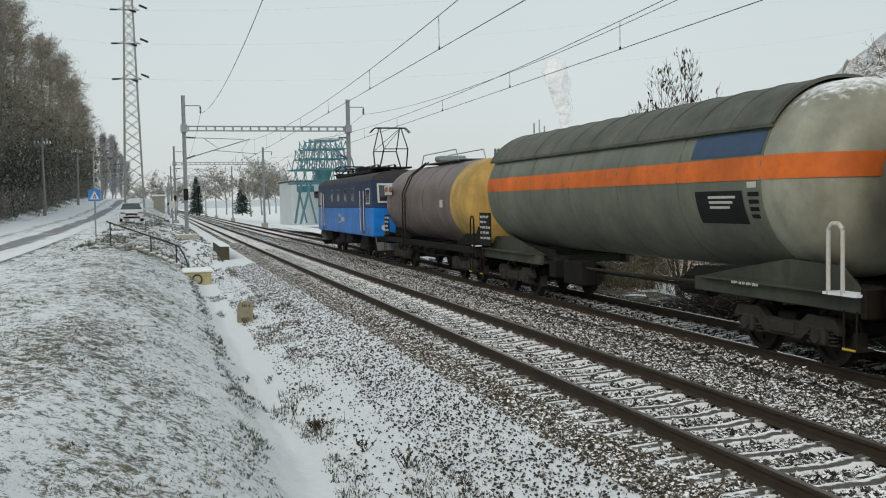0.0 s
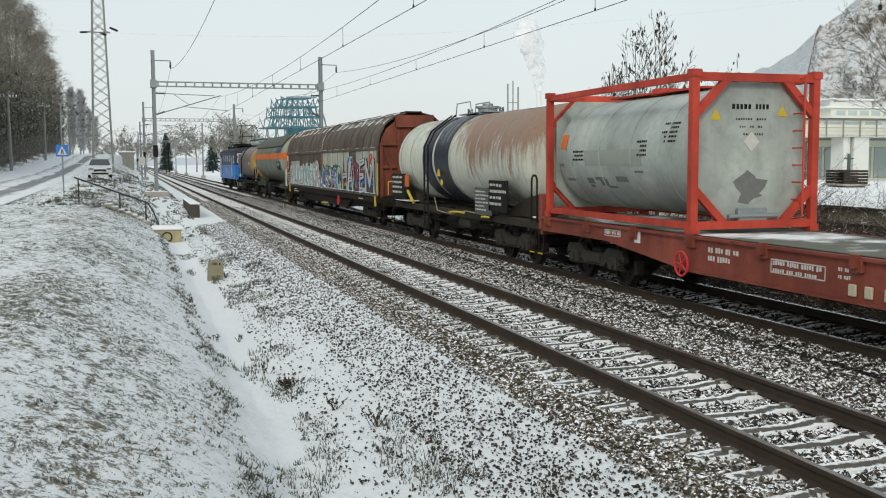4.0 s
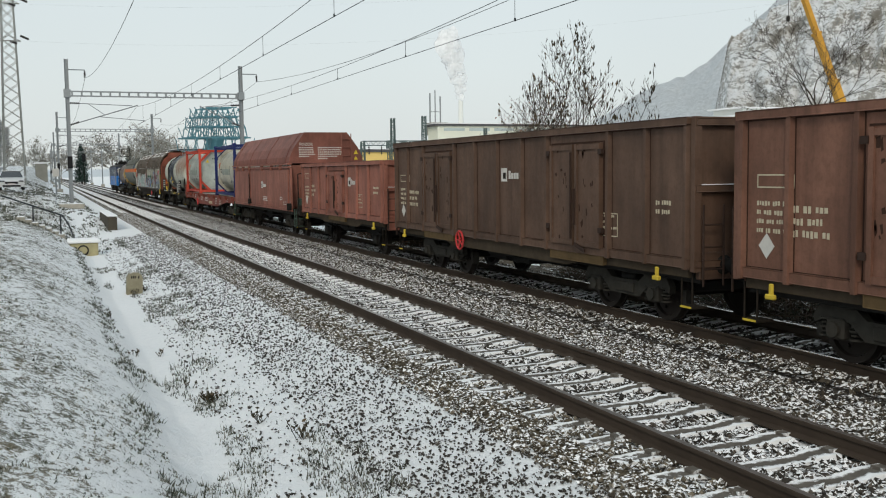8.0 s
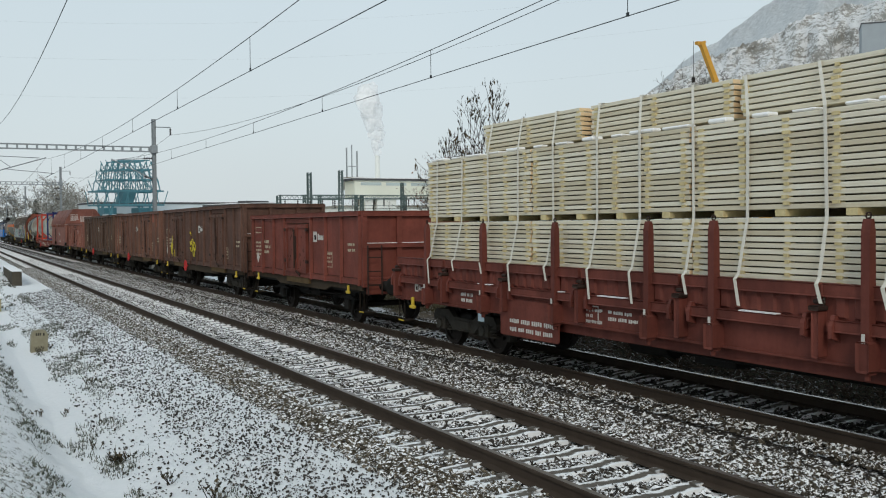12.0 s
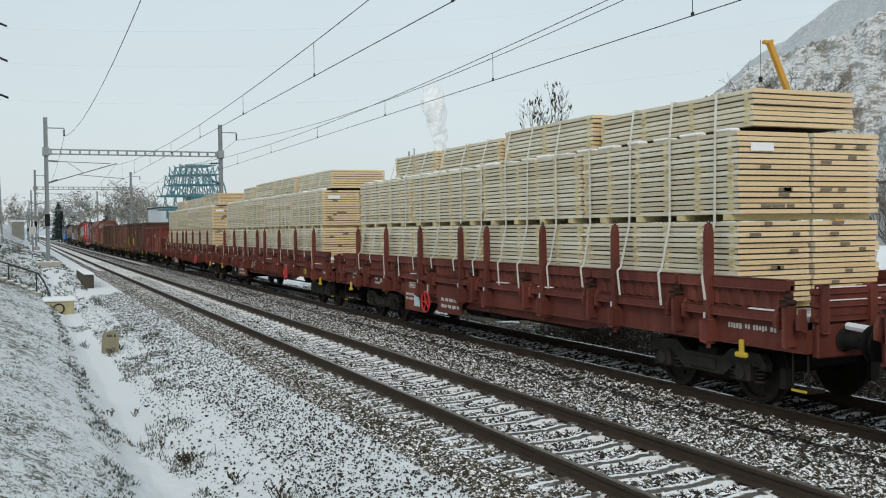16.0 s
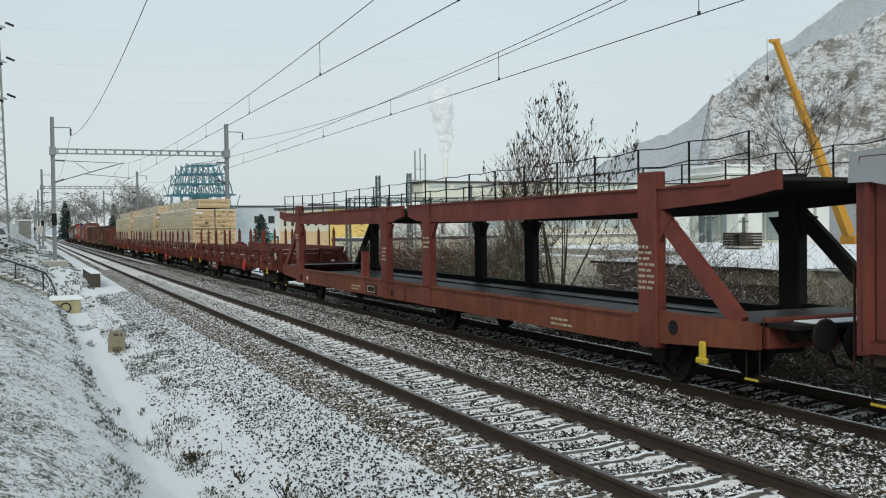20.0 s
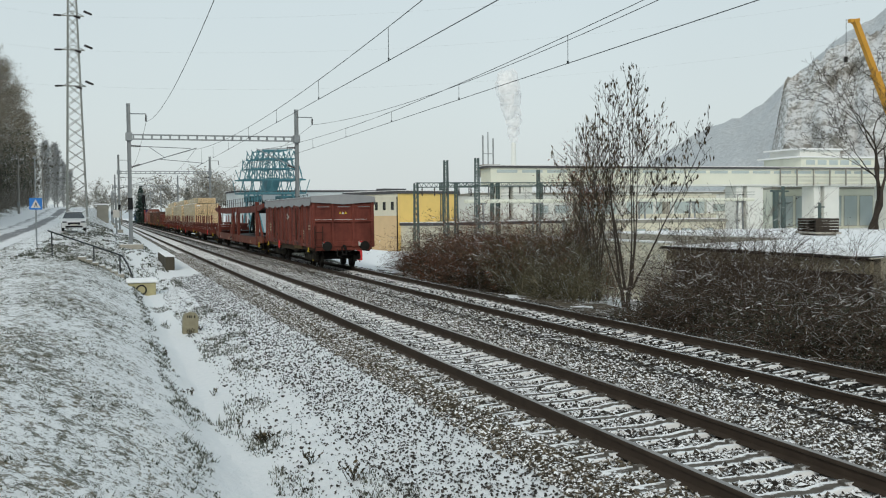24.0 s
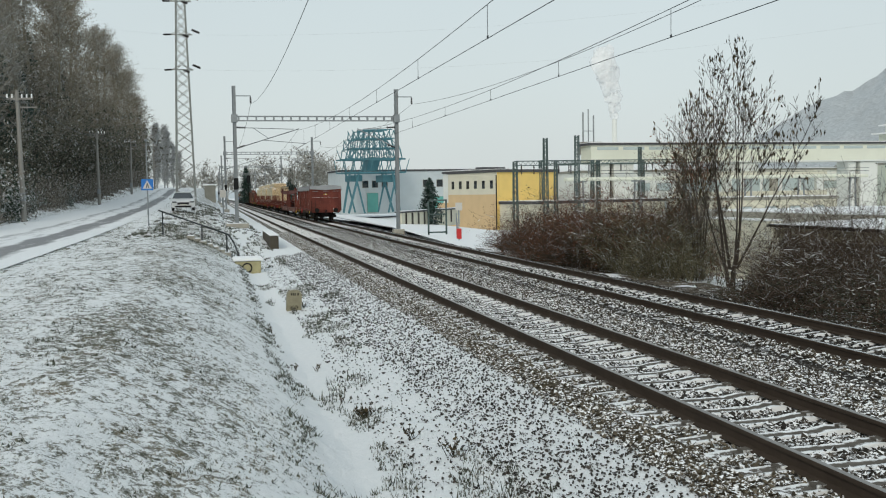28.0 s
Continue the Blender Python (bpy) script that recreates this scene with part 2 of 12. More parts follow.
def road_material():
    """Packed snow with greyish wheel tracks worn through it lengthwise."""
    m, n, l, b = nodes_of("snowy_road")
    v = coords(n, l)
    s = n.new("ShaderNodeSeparateXYZ")
    l.new(v, s.inputs[0])
    wob = noise_of(n, l, 0.25, 3, v)
    x = add_of(n, l, wob, 0.7, s.outputs[0])
    long_ = noise_of(n, l, 2.2, 6, coords(n, l, (1.0, 0.12, 1)), 0.7)
    worn = ramp_of(n, l, span_of(n, l, x, -10.0, -4.0), [(0.0, (0, 0, 0)), (0.26, (0.05, 0.05, 0.05)), (0.33, (0.62, 0.62, 0.62)), (0.42, (0.25, 0.25, 0.25)), (0.55, (0.18, 0.18, 0.18)), (0.60, (1, 1, 1)), (0.74, (0.9, 0.9, 0.9)), (0.80, (0.12, 0.12, 0.12)), (1.0, (0, 0, 0))])
    sc = n.new("ShaderNodeSeparateColor")
    l.new(worn, sc.inputs[0])
    k = add_of(n, l, sc.outputs[0], 0.55, long_)
    wet = mix_of(n, l, noise_of(n, l, 9, 5, v), (0.16, 0.16, 0.165), (0.30, 0.30, 0.31))
    l.new(mix_of(n, l, ramp_of(n, l, k, [(0.62, (0, 0, 0)), (0.98, (0.95, 0.95, 0.95))]), (0.80, 0.81, 0.82), wet), b.inputs["Base Color"])
    b.inputs["Roughness"].default_value = 0.75
    bump_of(n, l, b, k, -0.3, 0.03)
    return m


def island_material(name, stops, rough=0.8, snow=None):
    m, n, l, b = nodes_of(name)
    g = n.new("ShaderNodeNewGeometry")
    base = ramp_of(n, l, g.outputs["Random Per Island"], stops)
    if snow:
        base = mix_of(n, l, up_mask(n, l, *snow, world_space=True), base, SNOW)
    l.new(base, b.inputs["Base Color"])
    b.inputs["Roughness"].default_value = rough
    return m


M_GROUND = ground_material()
M_BED = bed_material("ballast_bed", 0.77, 0.87)
M_BED_DARK = bed_material("ballast_bed_worn", 0.81, 0.90, (0.03, 0.025, 0.02), (0.13, 0.11, 0.085))
M_BED_OILY = bed_material("ballast_bed_oily", 0.88, 1.0, (0.015, 0.013, 0.011), (0.07, 0.06, 0.05))
M_BED_BROWN = bed_material("ballast_shoulder", 0.84, 0.97, (0.035, 0.028, 0.018), (0.14, 0.115, 0.075))
M_STONE_SNOWY = stone_material("stone_dark", 1.95, 2.05, [(0.0, (0.022, 0.02, 0.018)), (0.5, (0.055, 0.049, 0.042)), (1.0, (0.12, 0.105, 0.09))])
M_STONE = stone_material("stone_brown", 1.60, 1.82, [(0.0, (0.055, 0.046, 0.032)), (0.5, (0.145, 0.122, 0.086)), (1.0, (0.27, 0.23, 0.17))])
M_STONE_WORN = stone_material("stone_worn", 1.60, 1.74, [(0.0, (0.03, 0.025, 0.019)), (0.5, (0.095, 0.08, 0.058)), (1.0, (0.20, 0.168, 0.125))])
M_STONE_OILY = stone_material("stone_oily", 1.95, 2.1, [(0.0, (0.012, 0.011, 0.01)), (0.5, (0.035, 0.031, 0.027)), (1.0, (0.08, 0.07, 0.06))])
M_STONE_MIX = stone_material("stone_half_snowed", 1.52, 1.68, [(0.0, (0.03, 0.027, 0.024)), (0.5, (0.075, 0.066, 0.055)), (1.0, (0.15, 0.13, 0.11))])
M_RAIL = plain("rail_rust", (0.054, 0.040, 0.030), 0.8, 0.1, 0.4, 3)
M_RAILTOP = plain("rail_running_surface", (0.26, 0.24, 0.22), 0.35, 0.8, 0.25, 4, 0.03)
M_RAILSHINE = plain("rail_polished_surface", (0.62, 0.61, 0.60), 0.22, 1.0, 0.1, 4, 0)
M_SLEEPER = sleeper_material()
M_STEEL = plain("galvanised_steel", (0.30, 0.32, 0.33), 0.5, 0.6, 0.2, 4)
M_WIRE = plain("wire_dark", (0.05, 0.055, 0.06), 0.5, 0.6, 0.1, 4, 0)
M_INSUL = plain("insulator_dark", (0.03, 0.025, 0.025), 0.3, 0, 0.1, 4, 0)
M_CONC = plain("weathered_concrete", (0.36, 0.34, 0.29), 0.9, 0, 0.3, 3, 0.3, (0.8, 1.0, 0.15, 6.0))
M_CONCY = plain("yellowed_concrete", (0.42, 0.38, 0.22), 0.9, 0, 0.35, 4, 0.3, (0.8, 1.0, 0.15, 6.0))
M_SNOW = plain("snow", SNOW, 0.8, 0, 0.04, 3, 0.2)
M_ROAD = road_material()
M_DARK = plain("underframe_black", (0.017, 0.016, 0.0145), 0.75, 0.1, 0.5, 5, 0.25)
M_DARKB = plain("underframe_brown", (0.022, 0.017, 0.013), 0.8, 0.1, 0.5, 5, 0.25)
M_BOGIE = plain("bogie_grime", (0.048, 0.044, 0.037), 0.8, 0.1, 0.55, 6, 0.3)
M_SOLEB = plain("tank_frame_brown", (0.048, 0.040, 0.032), 0.8, 0.1, 0.5, 5, 0.25)
M_WHEEL = plain("wheel_steel", (0.03, 0.025, 0.022), 0.55, 0.4, 0.4, 6)
M_YEL = plain("yellow_marking", (0.60, 0.44, 0.05), 0.6, 0, 0.2, 5)
M_WHITE = plain("white_lettering", (0.58, 0.56, 0.52), 0.7, 0, 0.2, 10, 0)
M_REDW = plain("red_handwheel", (0.55, 0.05, 0.05), 0.5, 0, 0.2, 5)
M_BLACK = plain("black_rubber", (0.015, 0.015, 0.016), 0.6, 0, 0.2, 6, 0)
M_GLASS, gn, gl, gb = nodes_of("window_glass")
gb.inputs["Base Color"].default_value = (0.02, 0.025, 0.03, 1)
gb.inputs["Roughness"].default_value = 0.06
gb.inputs["Specular IOR Level"].default_value = 0.9


# ---- mesh helpers ----
class Mesh:
    """Gathers faces for one part."""

    def __init__(self):
        self.v, self.f = [], []

    def add(self, verts, faces):
        k = len(self.v)
        self.v.extend(verts)
        self.f.extend([tuple(i + k for i in f) for f in faces])
        return self

    def box(self, x0, y0, z0, x1, y1, z1, c=0.0):
        if c <= 0:
            return self.add([(x, y, z) for z in (z0, z1) for y in (y0, y1) for x in (x0, x1)],
                            [(0, 2, 3, 1), (4, 5, 7, 6), (0, 1, 5, 4), (2, 6, 7, 3), (0, 4, 6, 2), (1, 3, 7, 5)])
        c = min(c, abs(x1 - x0) / 2.1, abs(y1 - y0) / 2.1, abs(z1 - z0) / 2.1)
        v, idx = [], {}
        X, Y, Z = (x0, x1), (y0, y1), (z0, z1)
        for i in (0, 1):
            for j in (0, 1):
                for k in (0, 1):
                    sx, sy, sz = (c if i == 0 else -c), (c if j == 0 else -c), (c if k == 0 else -c)
                    for ax in range(3):
                        p = [X[i] + sx, Y[j] + sy, Z[k] + sz]
                        p[ax] = (X[i], Y[j], Z[k])[ax]
                        idx[i, j, k, ax] = len(v)
                        v.append(tuple(p))
        f = []
        for ax in range(3):
            o = [a for a in range(3) if a != ax]
            for s in (0, 1):
                q = []
                for a, bb in ((0, 0), (1, 0), (1, 1), (0, 1)):
                    t = [0, 0, 0]
                    t[ax], t[o[0]], t[o[1]] = s, a, bb
                    q.append(idx[t[0], t[1], t[2], ax])
                f.append(tuple(q))
        for ax in range(3):
            o = [a for a in range(3) if a != ax]
            for a in (0, 1):
                for bb in (0, 1):
                    t0, t1 = [0, 0, 0], [0, 0, 0]
                    t0[o[0]], t0[o[1]], t1[o[0]], t1[o[1]], t1[ax] = a, bb, a, bb, 1
                    f.append((idx[(*t0, o[0])], idx[(*t1, o[0])], idx[(*t1, o[1])], idx[(*t0, o[1])]))
        for i in (0, 1):
            for j in (0, 1):
                for k in (0, 1):
                    f.append(tuple(idx[i, j, k, ax] for ax in range(3)))
        return self.add(v, f)

    def rod(self, p, q, r, n=8, r2=None, caps=True):
        p, q = Vector(p), Vector(q)
        d = (q - p)
        if d.length < 1e-6:
            return self
        d.normalize()
        a = d.orthogonal().normalized()
        b = d.cross(a)
        r2 = r if r2 is None else r2
        v = [tuple(c + rr * (math.cos(t) * a + math.sin(t) * b)) for c, rr in ((p, r), (q, r2)) for t in [2 * math.pi * i / n for i in range(n)]]
        f = [(i, (i + 1) % n, n + (i + 1) % n, n + i) for i in range(n)]
        if caps:
            f += [tuple(range(n))[::-1], tuple(range(n, 2 * n))]
        return self.add(v, f)

    def bar(self, p, q, w, h):
        """A rectangular bar from p to q, w wide and h high."""
        p, q = Vector(p), Vector(q)
        d = (q - p).normalized()
        a = d.cross(Vector((0, 0, 1)))
        a = Vector((1, 0, 0)) if a.length < 1e-3 else a.normalized()
        b = a.cross(d)
        v = [tuple(c + sa * a * w / 2 + sb * b * h / 2) for c in (p, q) for sa, sb in ((-1, -1), (1, -1), (1, 1), (-1, 1))]
        return self.add(v, [(0, 1, 5, 4), (1, 2, 6, 5), (2, 3, 7, 6), (3, 0, 4, 7), (3, 2, 1, 0), (4, 5, 6, 7)])

    def tube(self, pts, r, n=6):
        for p, q in zip(pts, pts[1:]):
            self.rod(p, q, r, n)
        return self

    def prism(self, poly, axis, a, b):
        n = len(poly)
        put = {"x": lambda t, p: (t, p[0], p[1]), "y": lambda t, p: (p[0], t, p[1]), "z": lambda t, p: (p[0], p[1], t)}[axis]
        v = [put(a, p) for p in poly] + [put(b, p) for p in poly]
        return self.add(v, [(i, (i + 1) % n, n + (i + 1) % n, n + i) for i in range(n)] + [tuple(range(n))[::-1], tuple(range(n, 2 * n))])

    def lathe(self, prof, n=32, cx=0.0, cz=0.0, a0=0.0, a1=360.0, axis="y"):
        """prof: (along, radius). Turned round a lengthwise axis."""
        full = abs(a1 - a0) > 359
        m = n if full else n + 1
        v = []
        for s, r in prof:
            for i in range(m):
                t = radians(a0 + (a1 - a0) * i / n)
                c, d = r * math.cos(t), r * math.sin(t)
                v.append((cx + c, s, cz + d) if axis == "y" else ((s, cx + c, cz + d) if axis == "x" else (cx + c, cz + d, s)))
        f = []
        for k in range(len(prof) - 1):
            for i in range(n):
                j = (i + 1) % m
                f.append((k * m + i, k * m + j, (k + 1) * m + j, (k + 1) * m + i))
        return self.add(v, f)

    def grid(self, xs, ys, zf):
        v = [(x, y, zf(x, y)) for y in ys for x in xs]
        w = len(xs)
        return self.add(v, [(j * w + i, j * w + i + 1, (j + 1) * w + i + 1, (j + 1) * w + i) for j in range(len(ys) - 1) for i in range(w - 1)])

    def data(self, name, mat, smooth=False):
        me = bpy.data.meshes.new(name)
        me.from_pydata(self.v, [], self.f)
        bm = bmesh.new()
        bm.from_mesh(me)
        if len(bm.faces) < 6000:
            bmesh.ops.recalc_face_normals(bm, faces=bm.faces)
        bm.to_mesh(me)
        bm.free()
        if smooth:
            me.shade_smooth()
            me.set_sharp_from_angle(angle=radians(40))
        me.materials.append(mat)
        return me


SMALL_MARKS = ("lettering", "end_lettering", "insulator_string", "spill_streak", "tank_saddle", "hand_rail", "stem_tangle", "rib_snow")   # too small to pick apart


def part(name, mesh, mat, parent, label="", smooth=False, kind=""):
    ob = new(name, mesh.data(name, mat, smooth) if isinstance(mesh, Mesh) else mesh)
    ob.parent = parent
    return tagged(ob, label, kind=kind or ("stuff" if name in SMALL_MARKS else ""))


def thing(name, label, category, group="", at=None):
    ob = tagged(new(name), label, category, group)
    if at is not None:
        ob.matrix_basis = at
    return ob


def single(name, mesh, mat, label, category="", group="", kind="", smooth=False):
    return tagged(new(name, mesh.data(name, mat, smooth)), label, category, group, kind)


def soup(name, verts, faces, mat):
    me = bpy.data.meshes.new(name)
    me.from_pydata(verts, [], faces)
    me.materials.append(mat)
    return me
# ---- ground: one sheet to the horizon ----
def road_z(y):
    return float(np.interp(y, (-60, 10, 40, 57, 94, 130, 160, 200, 400, 2500), (0.75, 0.82, 0.88, 1.0, 1.5, 2.45, 3.6, 4.3, 4.3, 4.3)))


def bank_z(x, y):
    """The snowy bank between road and ditch."""
    top = road_z(y) - 0.05
    return float(np.interp(x, (-4.5, -2.6, -1.2, -0.4, 0.0, 0.3, 0.55), (top, top + 0.03 + 0.02 * math.sin(y * 0.4), 0.73, 0.46, 0.28, 0.13, -0.01)))


def ground_z(x, y):
    if 0.0 < x < 1.6:                                  # the ditch's edge wanders
        x += (0.13 * noise.noise((0.3, y * 0.7, 9.1)) + 0.07 * noise.noise((1.7, y * 2.6, 2.2))) * min(1.0, x * 2, (1.6 - x) * 2)
    lift = max(0.0, min(1.0, (y - 46) / 14))          # the ditch ends at the culvert
    if x < -14:
        z = road_z(y) + min(14.0, (-14 - x) * 0.28) + 0.3
    elif x < -4.5:
        z = road_z(y)
    elif x < 0.55:
        z = bank_z(x, y)
        if y > 46:
            z = z * (1 - lift) + lift * float(np.interp(x, (-4.5, -2.5, 0.55), (road_z(y), road_z(y) - 0.1, 0.45 + (y - 46) * 0.006)))
    elif x < 4.4:
        low = float(np.interp(x, (0.55, 0.76, 0.95, 1.12, 1.40, 1.85, 2.6, 3.4, 4.1, 4.4), (-0.01, -0.15, -0.29, -0.44, -0.57, -0.53, -0.44, -0.35, -0.235, -0.25)))
        hi = float(np.interp(x, (0.55, 2.0, 3.4, 4.1, 4.4), (0.45, 0.25, -0.2, -0.235, -0.25)))
        z = low * (1 - lift) + hi * lift
    elif x < 12.3:
        z = -0.30 if x < 8.2 else -0.30 + FZ * min(1, (x - 8.2) / 0.8)
    else:
        z = float(np.interp(x, (12.3, 13.2, 17, 24, 34, 60, 200, 900), (-0.38, -0.62, -1.0, -2.0, -3.0, -2.5, 0.0, 6.0)))
    rough = 0.05 * noise.noise((x * 0.9, y * 0.9, 3.1)) + 0.016 * noise.noise((x * 2.7, y * 2.2, 0.2)) + 0.02 * noise.noise((x * 5, y * 4.2, 5.2))
    if -4.4 < x < 4.3:
        z += rough * (1.0 if x < 3.0 else 0.5)
        if x < 1.25 and y < 40:                        # clumps of turf under the snow
            z += 0.020 * noise.noise((x * 9.5, y * 6.5, 1.4)) + 0.012 * noise.noise((x * 21, y * 14, 8.8))
    elif x > 13.5:
        z += rough * 3
    return z


def spread(a, b, s0, k):
    out, x, s = [], a, s0
    while x < b:
        out.append(x)
        x += s
        s *= k
    return out + [b]


gx = sorted([-4.5 - d for d in spread(0.5, 1800, 1.2, 1.25)] + list(np.arange(-4.5, 1.5, 0.055)) + list(np.arange(1.5, 4.6, 0.10)) + list(np.arange(4.8, 14, 0.4)) + [14 + d for d in spread(0, 2500, 0.8, 1.2)])
gy = sorted([-2 - d for d in spread(0.5, 1500, 1.5, 1.4)] + list(np.arange(-2, 4, 0.3)) + list(np.arange(4, 17, 0.07)) + list(np.arange(17, 34, 0.13)) + list(np.arange(34.1, 70, 0.4)) + [70.5 + d for d in spread(0, 3200, 1.2, 1.13)])
single("ground", Mesh().grid([float(x) for x in gx], [float(y) for y in gy], ground_z), M_GROUND,
       "snow-dusted grassy ground with bank and ditch", kind="structure", smooth=True)

# the road beyond the bank
rd = Mesh()
ry = spread(-40, 172, 1.5, 1.012)
rd.grid([-11.4 + 0.3 * i for i in range(23)], ry, lambda x, y: road_z(y) + 0.035 - 0.02 * (x < -11.2 or x > -5) + 0.02 * noise.noise((x * 1.2, y * 0.5, 4.0))
        - 0.02 * (-7.2 < x < -5.8))
single("road", rd, M_ROAD, "narrow asphalt road under packed snow with worn wheel tracks", kind="structure", smooth=True)

# ---- the two tracks ----
def ballast(cx, dz, name):
    m = Mesh()
    poly = [(-1.95, -0.42) if dz == 0 else (-2.35, -0.42), (-1.62, -0.215) if dz == 0 else (-1.75, -0.215), (-0.80, -0.20), (-0.6, -0.228), (0.6, -0.228), (0.80, -0.20), (1.75, -0.215), (2.35, -0.42)]
    ys = [-40.0] + list(np.arange(-8, 60, 1.0)) + [60 + d for d in spread(0, 700, 3, 1.1)]
    v, f = [], []
    for y in ys:
        for x, z in poly:
            v.append((cx + x, y, z + dz + 0.012 * noise.noise((x * 3, y * 1.3, cx))))
    w = len(poly)
    for j in range(len(ys) - 1):
        for i in range(w - 1):
            f.append((j * w + i, j * w + i + 1, (j + 1) * w + i + 1, (j + 1) * w + i))
    return single(name, m.add(v, f), M_BED if dz == 0 else M_BED_OILY, "brown broken-stone ballast dusted with snow", kind="structure", smooth=True)


ballast(NX, 0.0, "ballast_near")
sh_m = Mesh().grid([4.06 + 0.1 * i for i in range(7)], [-40.0] + list(np.arange(-8, 60, 0.5)) + [60 + d for d in spread(0, 700, 3, 1.1)],
                   lambda x, y: float(np.interp(x, (4.0, 4.3, 5.1), (-0.33, -0.215, -0.2))) + 0.012 + 0.018 * noise.noise((x * 3, y * 2, 1.0)))
single("ballast_shoulder", sh_m, M_BED_BROWN, "brown mossy ballast shoulder beside the rail", kind="structure", smooth=True)
ballast(FX, FZ, "ballast_far")
between = Mesh().grid([NX + 1.6, NX + 2.0, FX - 2.0, FX - 1.6], [-40.0] + list(np.arange(-8, 80, 2.0)) + [90.0, 120.0, 200.0, 400.0, 760.0],
                      lambda x, y: -0.235 + FZ * (x - NX - 1.6) / (FX - NX - 3.2))
single("ballast_between", between, M_BED_DARK, "stones between the two tracks", kind="structure")

RAIL = [(-0.075, -0.172), (0.075, -0.172), (0.075, -0.16), (0.012, -0.135), (0.010, -0.05), (0.035, -0.038), (0.036, -0.006), (0.030, 0.0),
        (-0.030, 0.0), (-0.036, -0.006), (-0.035, -0.038), (-0.010, -0.05), (-0.012, -0.135), (-0.075, -0.16)]


def sleeper_mesh():
    m = Mesh()
    top = [(-1.3, -0.20), (-0.95, -0.178), (-0.5, -0.172), (-0.28, -0.205), (0.28, -0.205), (0.5, -0.172), (0.95, -0.178), (1.3, -0.20)]
    w = 0.125
    v = []
    for x, z in top:
        v += [(x, -w - 0.03, z - 0.2), (x, -w, z), (x, w, z), (x, w + 0.03, z - 0.2)]
    f = [(4 * i + j, 4 * i + j + 1, 4 * i + 4 + j + 1, 4 * i + 4 + j) for i in range(7) for j in range(3)] + [(0, 1, 2, 3), (28, 29, 30, 31)]
    m.add(v, f)
    for s in (-0.7535, 0.7535):
        for d in (-0.10, 0.10):
            m.box(s + d - 0.05, -0.06, -0.18, s + d + 0.05, 0.06, -0.145)
    return m


for name, cx, dz in (("track_near", NX, 0.0), ("track_far", FX, FZ)):
    tr = thing(name, "railway track of rusty rails on concrete sleepers", "railway track")
    tagged(tr, kind="structure")
    for s in (-0.7535, 0.7535):
        part("rail", Mesh().prism([(cx + s + x, z + dz) for x, z in RAIL], "y", -60, 900), M_RAIL, tr, "rust-brown steel rail")
        part("rail_head", Mesh().box(cx + s - 0.030, -60, dz - 0.003, cx + s + 0.030, 900, dz + 0.003), M_RAILTOP if dz == 0 else M_RAILSHINE, tr, "worn bright running surface")
    sm = sleeper_mesh().data("sleeper", M_SLEEPER)
    for i in range(150):
        ob = new("sleeper", sm)
        ob.parent = tr
        ob.matrix_basis = pose(cx, 2.0 + i * 0.6, dz, 0, 0, random.uniform(-0.6, 0.6))
    far = Mesh()
    for i in range(520):
        y = 92.0 + i * 0.6
        far.box(cx - 1.3, y - 0.13, dz - 0.3, cx + 1.3, y + 0.13, dz - 0.19)
    part("sleeper_row", far, M_SLEEPER, tr, "sleepers farther along", kind="stuff")


# ---- loose stones ----
def scatter_stones(name, count, place, size, mat, label, seed):
    """place(rng, n) gives arrays x, y, z; stones are small broken octahedra."""
    rng = np.random.RandomState(seed)
    base = np.array([(1, 0, -0.2), (-0.2, 0.95, -0.1), (-0.85, -0.3, 0.1), (0.1, -0.9, 0.15), (0.15, 0.1, 0.8), (-0.1, 0.05, -0.7)])
    tri = np.array([(0, 1, 4), (1, 2, 4), (2, 3, 4), (3, 0, 4), (1, 0, 5), (2, 1, 5), (3, 2, 5), (0, 3, 5)])
    x, y, z = place(rng, count)
    n = len(x)
    a, t = rng.uniform(0, 6.283, n), rng.uniform(-0.7, 0.7, n)
    s = size * rng.uniform(0.4, 1.25, n) * rng.uniform(0.75, 1.15, n)
    q = base[None] * rng.uniform(0.5, 1.4, (n, 6, 3))
    q = q * np.stack([np.ones(n), rng.uniform(0.38, 0.9, n), rng.uniform(0.45, 0.95, n)], 1)[:, None, :] * s[:, None, None]
    qx, qy, qz = q[..., 0], q[..., 1], q[..., 2]
    c, d, e, g = np.cos(a)[:, None], np.sin(a)[:, None], np.cos(t)[:, None], np.sin(t)[:, None]
    qx, qz = qx * e - qz * g, qx * g + qz * e
    qx, qy = qx * c - qy * d, qx * d + qy * c
    v = np.stack([qx + x[:, None], qy + y[:, None], qz + z[:, None]], 2).reshape(-1, 3)
    f = (tri[None] + 6 * np.arange(n)[:, None, None]).reshape(-1, 3)
    return tagged(new(name, soup(name, v.tolist(), f.tolist(), mat)), label, "stones", kind="stuff")


def near_first(rng, a, b, power=1.7, n=None):
    return a + (b - a) * rng.uniform(0, 1, n) ** power


def heights(x, y, up):
    return np.array([ground_z(float(p), float(q)) for p, q in zip(x, y)]) + up


def on_slope(rng, n):
    y = near_first(rng, 4, 46, 1.7, n)
    x = 4.42 - np.where(rng.uniform(0, 1, n) < 0.66, 1.7 * rng.uniform(0, 1, n), 2.6 * rng.uniform(0, 1, n))
    return x, y, heights(x, y, 0.014)


